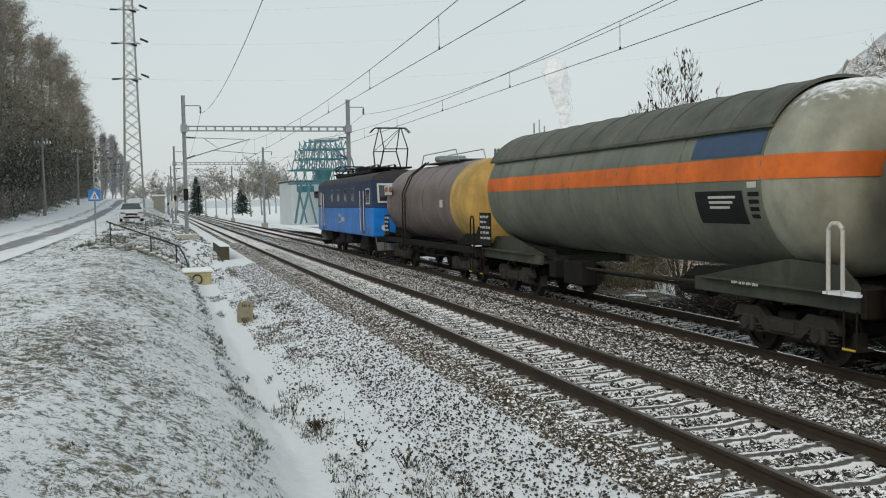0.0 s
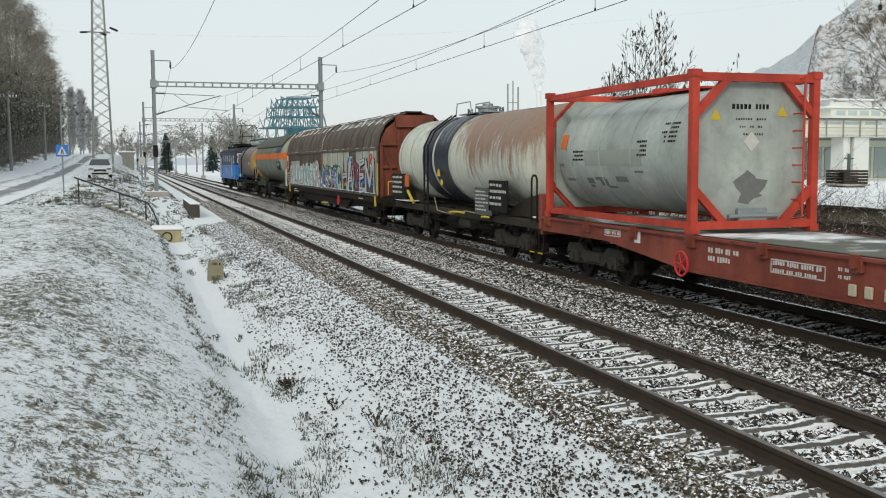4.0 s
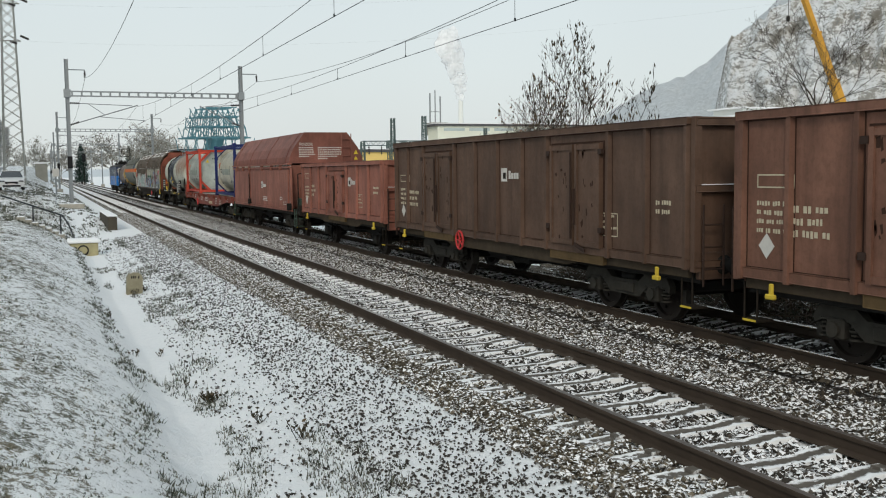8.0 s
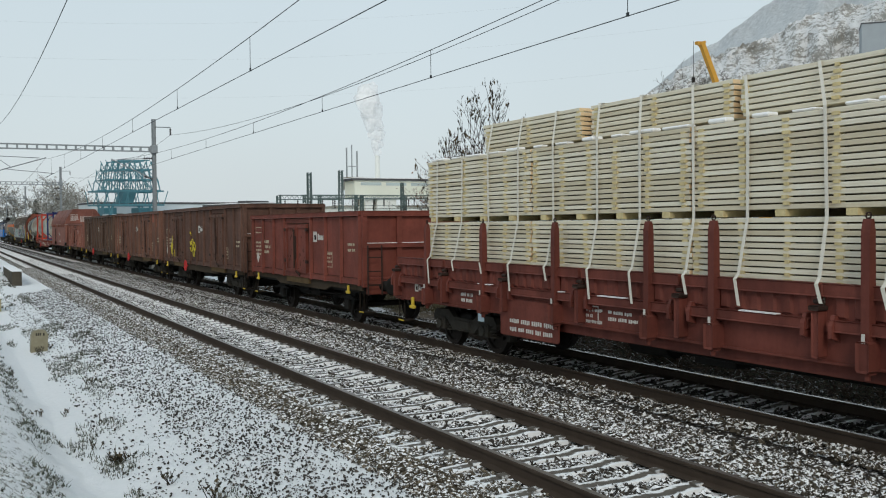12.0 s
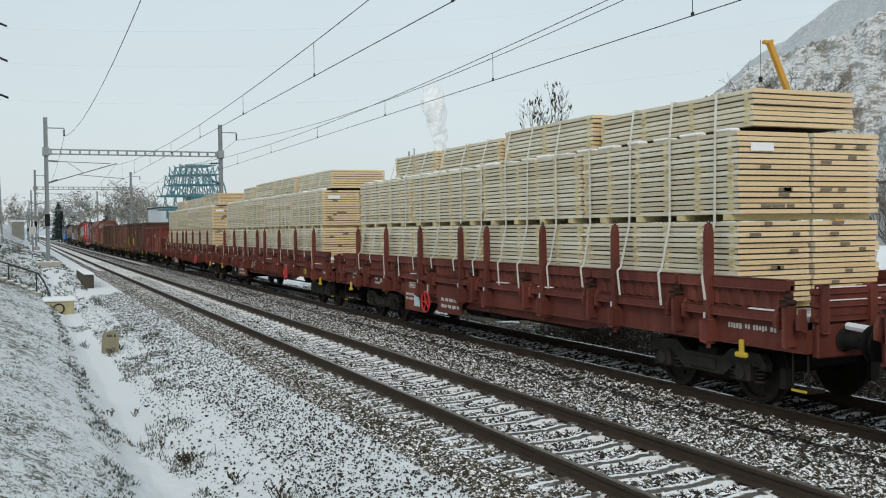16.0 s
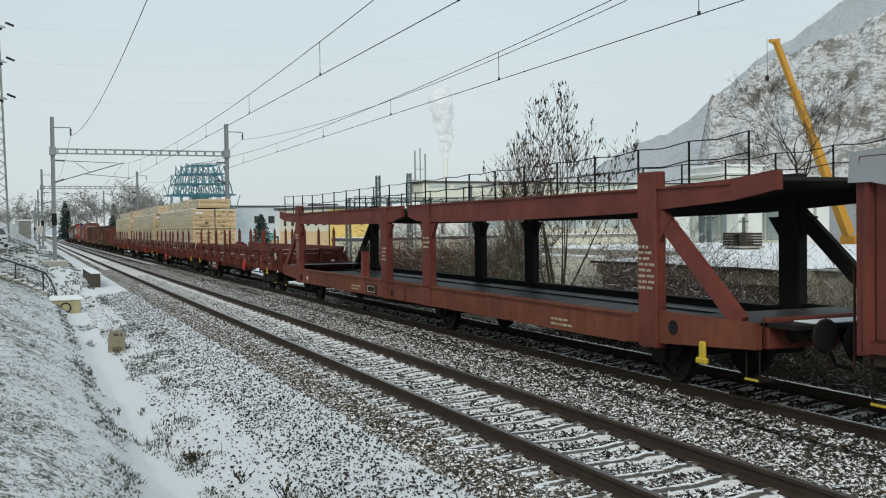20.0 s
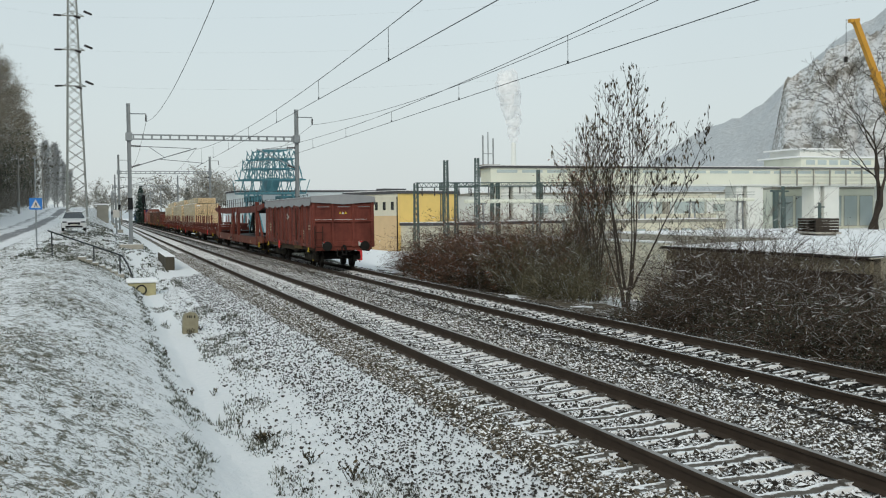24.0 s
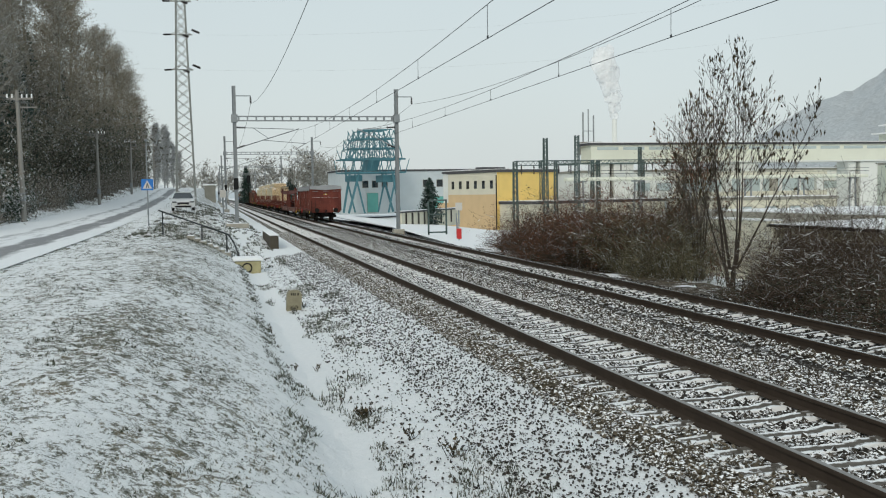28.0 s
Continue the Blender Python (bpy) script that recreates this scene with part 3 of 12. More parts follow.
def on_shoulder(rng, n):
    y = near_first(rng, 3, 70, 1.8, n)
    x = 5.1 - 1.05 * rng.uniform(0, 1, n) ** 0.8
    crib = (x < 4.62) | (np.abs((y - 2.0 + 0.3) % 0.6 - 0.3) > 0.12)
    x, y = x[crib], y[crib]
    return x, y, np.interp(x, (4.0, 4.3, 5.1), (-0.26, -0.205, -0.19)) + 0.02


def in_track(rng, n):
    y = near_first(rng, 3, 60, 1.7, n)
    crib = np.abs((y - 2.0 + 0.3) % 0.6 - 0.3) > 0.10
    y = y[crib]
    return NX + rng.uniform(-0.7, 0.7, len(y)), y, -0.208 + 0.014 * rng.uniform(-1, 1, len(y))


def beside_near(rng, n):
    y = near_first(rng, 3, 60, 1.7, n)
    return NX + rng.uniform(0.85, 1.8, n), y, np.full(n, -0.195)


def middle(rng, n):
    y = near_first(rng, 5, 80, 1.7, n)
    x = rng.uniform(NX + 1.5, FX - 0.8, n)
    return x, y, -0.225 + FZ * (x - NX - 1.6) / (FX - NX - 3.2) + 0.02 * rng.uniform(0, 1, n)


def in_far(rng, n):
    y = near_first(rng, 7, 80, 1.7, n)
    x = FX + rng.uniform(-1.25, 1.9, n)
    keep = ~((np.abs(x - FX) > 0.68) & (np.abs(x - FX) < 0.85))
    return x[keep], y[keep], np.full(int(keep.sum()), FZ - 0.195)


def sleeper_ends(rng, n):
    y = near_first(rng, 7, 80, 1.7, n)
    return FX - rng.uniform(0.86, 1.45, n), y, np.full(n, FZ - 0.15) + 0.02 * rng.uniform(-1, 1, n)


scatter_stones("slope_stones", 25000, on_slope, 0.024, M_STONE_SNOWY, "loose dark stones poking out of the snowy slope", 1)
scatter_stones("shoulder_stones", 22000, on_shoulder, 0.040, M_STONE, "brown ballast stones along the shoulder", 2)
scatter_stones("track_stones", 15000, in_track, 0.046, M_STONE_MIX, "snow-dusted ballast stones between the rails", 3)
scatter_stones("side_stones", 13000, beside_near, 0.046, M_STONE_WORN, "snow-dusted brown ballast stones beside the rail", 4)
scatter_stones("middle_stones", 26000, middle, 0.046, M_STONE_WORN, "snow-dusted brown ballast stones between the tracks", 5)
scatter_stones("sleeper_end_stones", 5000, sleeper_ends, 0.05, M_STONE_WORN, "brown ballast stones over the sleeper ends", 7)
scatter_stones("far_track_stones", 16000, in_far, 0.046, M_STONE_OILY, "dark oily ballast stones of the far track", 6)


# ---- dry grass ----
M_GRASS = island_material("dry_grass", [(0.0, (0.035, 0.042, 0.032)), (0.45, (0.085, 0.094, 0.07)), (0.8, (0.17, 0.165, 0.13)), (1.0, (0.42, 0.42, 0.40))])


M_GRASSF = island_material("frosted_grass", [(0.0, (0.05, 0.058, 0.045)), (0.4, (0.12, 0.128, 0.1)), (0.7, (0.25, 0.235, 0.18)), (1.0, (0.60, 0.60, 0.58))])


def scatter_grass(name, spots, h, blades, lean, wide, label, seed, mat=None):
    """Tufts of thin bent blades at the given spots."""
    rng = np.random.RandomState(seed)
    verts, faces, k = [], [], 0
    for x, y, z in spots:
        for _b in range(blades):
            a, l = rng.uniform(0, 6.283), h * rng.uniform(0.4, 1.3)
            go = rng.uniform(*lean) * l
            w = (0.003 + 0.004 * rng.uniform()) * wide + 0.0002 * y
            ox, oy = rng.normal(0, 0.03, 2)
            ca, sa = math.cos(a), math.sin(a)
            verts += [(x + ox - w * sa, y + oy + w * ca, z - 0.01), (x + ox + w * sa, y + oy - w * ca, z - 0.01),
                      (x + ox + go * ca, y + oy + go * sa, z + l)]
            faces.append((k, k + 1, k + 2))
            k += 3
    return tagged(new(name, soup(name, verts, faces, mat or M_GRASS)), label, "grass", kind="stuff")


def bank_spots(n, seed, level, power=2.0):
    rng = np.random.RandomState(seed)
    out = []
    for _ in range(n):
        y, x = near_first(rng, 3.5, 62, power), rng.uniform(-4.8, 1.0)
        if noise.noise((x * 0.8, y * 0.4, 7.7)) * 0.8 + noise.noise((x * 3.4, y * 1.5, 1.7)) + rng.uniform(-0.25, 0.25) > level:
            out.append((x, y, ground_z(x, y)))
    return out


def edge_spots(n, seed):
    rng = np.random.RandomState(seed)
    out = []
    for _ in range(n):
        y, x = near_first(rng, 5, 45, 1.5), rng.uniform(0.75, 1.08)
        if noise.noise((x, y * 0.9, 1.7)) > 0.02:
            out.append((x, y, ground_z(x, y)))
    return out


def ditch_spots(n, seed):
    rng = np.random.RandomState(seed)
    out = []
    for _ in range(n):
        y, x = near_first(rng, 6, 34, 1.3), rng.uniform(0.9, 3.4)
        if noise.noise((x * 1.5, y * 0.6, 4.4)) - 0.25 * abs(x - 2.3) > 0.06:
            out.append((x, y, ground_z(x, y)))
    return out


scatter_grass("bank_grass", bank_spots(36000, 21, 0.0), 0.014, 2, (0.8, 2.6), 1.5, "short flattened dry grass showing through the snow on the bank", 31, M_GRASSF)
scatter_grass("bank_tufts", bank_spots(6500, 22, 0.16), 0.026, 7, (0.4, 1.8), 1.6, "dark dry tufts on the snowy bank", 32)
def verge_spots(n, seed):
    rng = np.random.RandomState(seed)
    out = []
    for _ in range(n):
        y, x = near_first(rng, 40, 120, 1.3), rng.uniform(-3.5, 2.9)
        if noise.noise((x * 1.1, y * 0.35, 2.7)) + 0.6 * noise.noise((x * 3, y * 0.9, 6.7)) > -0.05:
            out.append((x, y, ground_z(x, y)))
    return out


scatter_grass("verge_grass", verge_spots(5200, 26), 0.09, 5, (0.2, 1.1), 2.4, "dark dry grass clumps on the verge by the mast", 36)
scatter_grass("edge_grass", edge_spots(1300, 23), 0.045, 6, (0.6, 2.2), 1.3, "dry grass along the ditch edge", 33)
scatter_grass("slope_grass", ditch_spots(9000, 25), 0.035, 4, (0.2, 1.2), 1.4, "low dry grass in the snow of the ditch side", 35)
scatter_grass("ditch_stalks", ditch_spots(1500, 24), 0.13, 3, (0.1, 0.7), 1.0, "thin dry stalks in the ditch", 34)
# ---- the train: common running gear ----
SPINNING = []        # wheelsets
MOVING = []          # (vehicle, place along the track at the start)


def wheelset_mesh():
    m = Mesh()
    for s in (-1, 1):
        a, b = s * 0.685, s * 0.82
        m.lathe([(a, 0.10), (a, 0.36), (a + s * 0.02, 0.40), (a, 0.46), (a, 0.485), (a + s * 0.028, 0.485), (a + s * 0.035, 0.462), (b, 0.455), (b, 0.38),
                 (b - s * 0.05, 0.36), (b - s * 0.04, 0.16), (b + s * 0.02, 0.12), (b + s * 0.02, 0.0)], 24, 0, 0, axis="x")
        for i in range(4):
            t = math.pi / 2 * i
            m.rod((b - s * 0.06, 0.26 * math.cos(t), 0.26 * math.sin(t)), (b - s * 0.01, 0.26 * math.cos(t), 0.26 * math.sin(t)), 0.035, 6)
    m.rod((-0.98, 0, 0), (0.98, 0, 0), 0.075, 10)
    return m.data("wheelset", M_WHEEL, True)


WHEELS = wheelset_mesh()


def wheelset(parent, y, z=0.46):
    ob = new("wheelset", WHEELS)
    ob.parent = parent
    ob.matrix_basis = pose(0, y, z)
    SPINNING.append((ob, y, z))
    return ob


def side_frame_mesh():
    m = Mesh()
    poly = [(-1.32, 0.60), (-1.22, 0.74), (-0.62, 0.76), (-0.42, 0.62), (0.42, 0.62), (0.62, 0.76), (1.22, 0.74), (1.32, 0.60), (1.30, 0.50), (1.15, 0.56), (0.70, 0.56),
            (0.45, 0.36), (-0.45, 0.36), (-0.70, 0.56), (-1.15, 0.56), (-1.30, 0.50)]
    m.prism(poly, "x", 0.94, 1.06)
    for y in (-0.9, 0.9):
        m.box(0.90, y - 0.15, 0.33, 1.12, y + 0.15, 0.60, 0.03)
        m.rod((1.12, y, 0.46), (1.16, y, 0.46), 0.10, 10)
        for d in (-0.25, 0.25):
            for k in range(5):
                m.rod((1.0, y + d, 0.34 + k * 0.055), (1.0, y + d, 0.365 + k * 0.055), 0.085 if k % 2 == 0 else 0.06, 8)
    m.box(0.98, -0.30, 0.40, 1.10, 0.30, 0.58, 0.02)
    for y in (-1.42, 1.42):
        m.box(0.70, y - 0.05, 0.28, 0.86, y + 0.05, 0.55)
    return m


SIDE_L = side_frame_mesh().data("side_frame", M_BOGIE)
_m = side_frame_mesh()
_m.v = [(-x, y, z) for x, y, z in _m.v]
SIDE_R = _m.data("side_frame", M_BOGIE)
BOLSTER = Mesh().box(-1.0, -0.22, 0.45, 1.0, 0.22, 0.72, 0.03).box(-0.85, -1.30, 0.52, 0.85, -1.18, 0.66).box(-0.85, 1.18, 0.52, 0.85, 1.30, 0.66).rod((0, 0, 0.7), (0, 0, 0.92), 0.22, 12).data("bolster", M_DARK)


def bogie(car, y):
    b = new("bogie", BOLSTER)
    b.parent = car
    b.matrix_basis = pose(0, y, 0)
    for me in (SIDE_L, SIDE_R):
        o = new("side_frame", me)
        o.parent = b
    for d in (-0.9, 0.9):
        wheelset(b, d)
    return b


BUFFER = Mesh().lathe([(0, 0.0), (0, 0.13), (0.03, 0.15), (0.06, 0.11), (0.34, 0.10), (0.34, 0.065), (0.56, 0.065), (0.56, 0.19), (0.58, 0.225), (0.61, 0.20), (0.62, 0.0)], 16).data("buffer", M_DARK, True)
HOOK = Mesh().box(-0.05, 0, 0.98, 0.05, 0.28, 1.10, 0.02).box(-0.04, 0.22, 0.88, 0.04, 0.36, 1.02, 0.02).tube([(-0.09, 0.05, 1.0), (-0.09, 0.24, 0.66), (0.09, 0.24, 0.66), (0.09, 0.05, 1.0)], 0.028).tube([(0.3, 0, 0.9), (0.34, 0.22, 0.6), (0.2, 0.4, 0.55)], 0.025).data("coupling", M_DARK)


def ends(car, half, mat=None, z=1.06):
    """Headstock, buffers and coupling at both ends of a frame of that half length."""
    for s in (-1, 1):
        turn = 0 if s > 0 else 180
        part("headstock", Mesh().box(-1.3, s * half - 0.06, z - 0.22, 1.3, s * half + 0.06, z + 0.20, 0.02), mat or M_DARKB, car)
        for x in (-0.875, 0.875):
            b = new("buffer", BUFFER)
            b.parent = car
            b.matrix_basis = pose(x, s * (half + 0.05), z, 0, 0, turn)
        h = new("coupling", HOOK)
        h.parent = car
        h.matrix_basis = pose(0, s * (half + 0.05), 0, 0, 0, turn)
        part("step", Mesh().box(-1.38, s * (half - 0.32), 0.40, -1.10, s * (half - 0.02), 0.43).rod((-1.36, s * (half - 0.30), 0.41), (-1.36, s * (half - 0.30), 0.95), 0.015, 5)
             .rod((-1.36, s * (half - 0.04), 0.41), (-1.36, s * (half - 0.04), 0.95), 0.015, 5), M_DARKB, car)
        part("step_edge", Mesh().box(-1.392, s * (half - 0.30), 0.405, -1.38, s * (half - 0.04), 0.435), M_YEL, car, "yellow step edge")


def underframe(car, half, z0=0.86, z1=1.16, mat=None, deep=0.0):
    m = Mesh()
    for x in (-1.2, 1.2):
        m.box(x - 0.06, -half, z0, x + 0.06, half, z1, 0.01)
        if deep:
            m.prism([(-half * 0.62, z0), (-half * 0.42, z0 - deep), (half * 0.42, z0 - deep), (half * 0.62, z0)], "x", x - 0.05, x + 0.05)
    m.box(-0.35, -half, z0, 0.35, half, z1 - 0.02)
    for i in range(int(half)):
        y = -half + 1 + i * 2
        m.box(-1.2, y - 0.05, z0 + 0.05, 1.2, y + 0.05, z1 - 0.05)
    return part("underframe", m, mat or M_DARKB, car)


def brakes(car, y=0.0):
    m = Mesh().rod((-0.55, y + 1.2, 0.66), (-0.55, y + 2.1, 0.66), 0.20, 12).rod((0.3, y - 1.6, 0.62), (0.3, y - 0.5, 0.62), 0.22, 12)
    m.box(-1.0, y - 0.5, 0.55, -0.6, y + 0.3, 0.85, 0.02).tube([(-1.05, y - 2.6, 0.72), (-1.05, y - 0.2, 0.66), (-1.05, y + 2.8, 0.74)], 0.022)
    m.rod((-0.2, y - 2.5, 0.5), (-0.2, y + 2.5, 0.5), 0.03, 6)
    return part("brake_gear", m, M_DARK, car)


def handwheel(car, x, y, z, r=0.205):
    m = Mesh()
    n = 20
    for i in range(n):
        a, b = 2 * math.pi * i / n, 2 * math.pi * (i + 1) / n
        m.rod((x, y + r * math.cos(a), z + r * math.sin(a)), (x, y + r * math.cos(b), z + r * math.sin(b)), 0.022, 6)
    for i in range(5):
        a = 2 * math.pi * i / 5
        m.rod((x, y, z), (x, y + r * math.cos(a), z + r * math.sin(a)), 0.016, 5)
    m.rod((x, y, z), (x + 0.15, y, z), 0.03, 6)
    return part("handwheel", m, M_REDW, car, "red brake handwheel")


def bars(m, x, y, z, w, rows, h=0.05, gap=0.05, rng=random, cell=0.0):
    """Rows of plain bars standing for lettering too small to read. They run towards -y, as read from the side."""
    for r in range(rows):
        yy, end = y, y - w * rng.uniform(0.7, 1.0)
        top = z - r * (h + gap)
        while yy > end:
            for _ in range(rng.randrange(2, 6)):
                q = h * rng.uniform(0.38, 0.62)
                m.box(x - 0.003, yy - q, top - h * rng.uniform(0.8, 1.0), x, yy, top - h * rng.uniform(0.0, 0.15))
                yy -= q + h * 0.22
            yy -= h * 0.6
    return m


def frame_marks(m, x, y0, z0, y1, z1, t=0.018):
    m.box(x - 0.003, y1, z0, x, y0, z0 + t).box(x - 0.003, y1, z1 - t, x, y0, z1).box(x - 0.003, y1, z0, x, y1 + t, z1).box(x - 0.003, y0 - t, z0, x, y0, z1)
    return m


def emblem(car, x, y, z, s=1.0, mat=None):
    """The operator's mark as plain shapes: a square with a notch and a row of blocks."""
    m = Mesh().box(x - 0.004, y - 0.30 * s, z, x, y, z + 0.30 * s)
    part("emblem", m, mat or M_WHITE, car, "pale square emblem")
    part("emblem_notch", Mesh().box(x - 0.007, y - 0.24 * s, z + 0.06 * s, x - 0.003, y - 0.10 * s, z + 0.20 * s), M_DARKB, car)
    for i in range(5):
        a = y - (0.38 + i * 0.13) * s
        part("emblem_block", Mesh().box(x - 0.004, a - 0.10 * s, z + 0.06 * s, x, a, z + (0.24 if i == 0 else 0.19) * s, 0.001), mat or M_WHITE, car, "pale block beside the emblem")


def word_mesh(text, size, mat):
    """Lettering in the built-in font, as a mesh."""
    cu = bpy.data.curves.new("word", "FONT")
    cu.body, cu.size, cu.extrude = text, size, 0.002
    ob = bpy.data.objects.new("word", cu)
    scene.collection.objects.link(ob)
    bpy.context.view_layer.update()
    me = bpy.data.meshes.new_from_object(ob.evaluated_get(bpy.context.evaluated_depsgraph_get()))
    bpy.data.objects.remove(ob)
    bpy.data.curves.remove(cu)
    me.materials.clear()
    me.materials.append(mat)
    return me


# ---- paints ----
P_RED = paint("wagon_oxide_red", (0.205, 0.057, 0.040), wear=0.35, streak=0.45)
P_REDF = paint("wagon_red_flat", (0.26, 0.068, 0.045), wear=0.25, streak=0.4)
P_BROWN = paint("wagon_dark_brown", (0.125, 0.075, 0.052), (0.07, 0.03, 0.018), 0.4, streak=0.6)
P_BROWN2 = paint("wagon_brown", (0.205, 0.100, 0.068), (0.085, 0.05, 0.03), 0.55, streak=0.75)
P_BROWN3 = paint("wagon_dull_brown", (0.140, 0.072, 0.051), (0.065, 0.04, 0.026), 0.5, streak=0.7)
P_BOX = paint("van_brown", (0.132, 0.104, 0.078), (0.135, 0.085, 0.05), 0.4, streak=0.6)
P_BOXR = paint("van_red_end", (0.22, 0.068, 0.042), wear=0.4)
M_FROST = plain("roof_frost", (0.42, 0.43, 0.43), 0.8, 0, 0.25, 6, 0.1)
P_GAS = paint("gas_tank_green_grey", (0.165, 0.178, 0.135), (0.10, 0.09, 0.06), 0.15, 0.45, streak=0.35)
P_GASD = paint("gas_frame_grime", (0.075, 0.080, 0.060), (0.035, 0.030, 0.022), 0.4, 0.7, streak=0.5)
P_SHADE = paint("sunshade_grey", (0.125, 0.13, 0.105), (0.08, 0.07, 0.05), 0.2, 0.6, streak=0.4)
P_CREAM = paint("cream_dome", (0.36, 0.355, 0.27), (0.2, 0.18, 0.13), 0.2, 0.4, streak=0.4, snow=True)
P_ORANGE = paint("orange_stripe", (0.75, 0.17, 0.03), (0.4, 0.1, 0.03), 0.12, 0.5, streak=0.15)
P_TANKB = paint("tank_brown", (0.19, 0.145, 0.13), (0.19, 0.155, 0.125), 0.35, 0.45, streak=0.5)
P_OCHRE = paint("tank_ochre", (0.60, 0.38, 0.11), (0.2, 0.12, 0.05), 0.2, 0.5)
P_TANKW = paint("tank_white", (0.40, 0.42, 0.38), (0.13, 0.075, 0.04), 0.25, 0.5, streak=0.5)


def rusty_shell():
    """Cream paint gone greenish, with rust spreading from the top and running down."""
    m, n, l, b = nodes_of("rusty_cream_shell")
    v = coords(n, l, (1, 1, 1), False)
    s = n.new("ShaderNodeSeparateXYZ")
    l.new(v, s.inputs[0])
    big = noise_of(n, l, 0.55, 3, coords(n, l, (1, 1, 0.6), False))
    run = noise_of(n, l, 2.2, 5, coords(n, l, (2.5, 2.5, 0.25), False), 0.7)
    fine = noise_of(n, l, 9, 5, v, 0.7)
    cream = mix_of(n, l, big, (0.50, 0.50, 0.40), (0.68, 0.70, 0.64))
    cream = mix_of(n, l, span_of(n, l, run, 0.45, 0.75, 0.0, 0.6), cream, (0.30, 0.29, 0.20))
    k = add_of(n, l, s.outputs[2], 0.42, run)
    k = add_of(n, l, big, 1.1, k)
    k = add_of(n, l, fine, 0.25, k)
    k = add_of(n, l, span_of(n, l, s.outputs[1], -1.6, 0.8, 0.62, 0.0), 1.0, k)
    rust = mix_of(n, l, fine, (0.15, 0.07, 0.045), (0.34, 0.19, 0.12))
    l.new(mix_of(n, l, span_of(n, l, k, 2.74, 3.02, 0.0, 0.85), cream, rust), b.inputs["Base Color"])
    b.inputs["Roughness"].default_value = 0.55
    bump_of(n, l, b, fine, 0.12, 0.01)
    return m


P_TANKS = rusty_shell()
P_NAVY = paint("tank_navy_band", (0.02, 0.025, 0.045), (0.2, 0.19, 0.17), 0.25, 0.4)
P_CONTR = paint("container_red", (0.54, 0.070, 0.042), (0.25, 0.05, 0.03), 0.15)
P_CONTB = paint("container_blue", (0.02, 0.035, 0.16), (0.05, 0.05, 0.08), 0.15)
P_TGREY = paint("tank_grey_clad", (0.40, 0.44, 0.40), (0.27, 0.28, 0.24), 0.15, 0.45, streak=0.25)
P_TCREAM = paint("tank_cream_clad", (0.58, 0.55, 0.44), (0.4, 0.36, 0.28), 0.2, 0.4, streak=0.4)
P_HOP = paint("hopper_red", (0.32, 0.130, 0.094), wear=0.3, streak=0.5)
P_CAR = paint("carrier_red", (0.185, 0.050, 0.036), wear=0.3, streak=0.4)
P_CARO = paint("carrier_orange_red", (0.215, 0.068, 0.038), wear=0.4, streak=0.5)
P_BLUE = paint("loco_blue", (0.012, 0.22, 0.72), (0.05, 0.06, 0.08), 0.1, 0.35, streak=0.25)
P_NAVYL = paint("loco_navy", (0.014, 0.035, 0.10), (0.03, 0.03, 0.04), 0.15, 0.4, streak=0.25)
P_GREYL = paint("loco_grey", (0.22, 0.24, 0.25), (0.1, 0.09, 0.08), 0.2)
P_ROOFL = plain("loco_roof", (0.06, 0.06, 0.062), 0.8, 0, 0.4, 3, 0.2)
M_SPW = plain("spray_white", (0.62, 0.66, 0.63), 0.6, 0, 0.25, 3, 0)
M_SPG = plain("spray_green", (0.10, 0.35, 0.25), 0.6, 0, 0.25, 3, 0)
M_SPB = plain("spray_blue", (0.06, 0.17, 0.45), 0.6, 0, 0.25, 3, 0)
M_SPM = plain("spray_maroon", (0.22, 0.06, 0.08), 0.6, 0, 0.3, 3, 0)
M_SPY = plain("spray_yellow", (0.65, 0.55, 0.05), 0.6, 0, 0.2, 3, 0)
M_SPK = plain("spray_black", (0.02, 0.02, 0.022), 0.5, 0, 0.2, 3, 0)
M_PATCH = plain("patch_red", (0.33, 0.12, 0.08), 0.7, 0, 0.25, 4, 0.05)
M_SEAM = plain("seam_shade_grime", (0.045, 0.024, 0.017), 0.85, 0, 0.4, 6, 0.1)
M_PALEW = paint("pale_wall_panel", (0.50, 0.50, 0.41), (0.2, 0.17, 0.12), 0.25, 0.6, streak=0.35)
M_BOARDG = plain("board_grey", (0.10, 0.105, 0.105), 0.6, 0.1, 0.3, 3, 0.1)
M_GREYPAINT = plain("sliding_wall_grey", (0.30, 0.29, 0.25), 0.6, 0.1, 0.3, 1.5, 0.1)


def wagon(name, label, s0, group="wagons of the train"):
    car = thing(name, label, "freight wagon", group, pose(FX, s0, FZ))
    MOVING.append((car, s0))
    return car


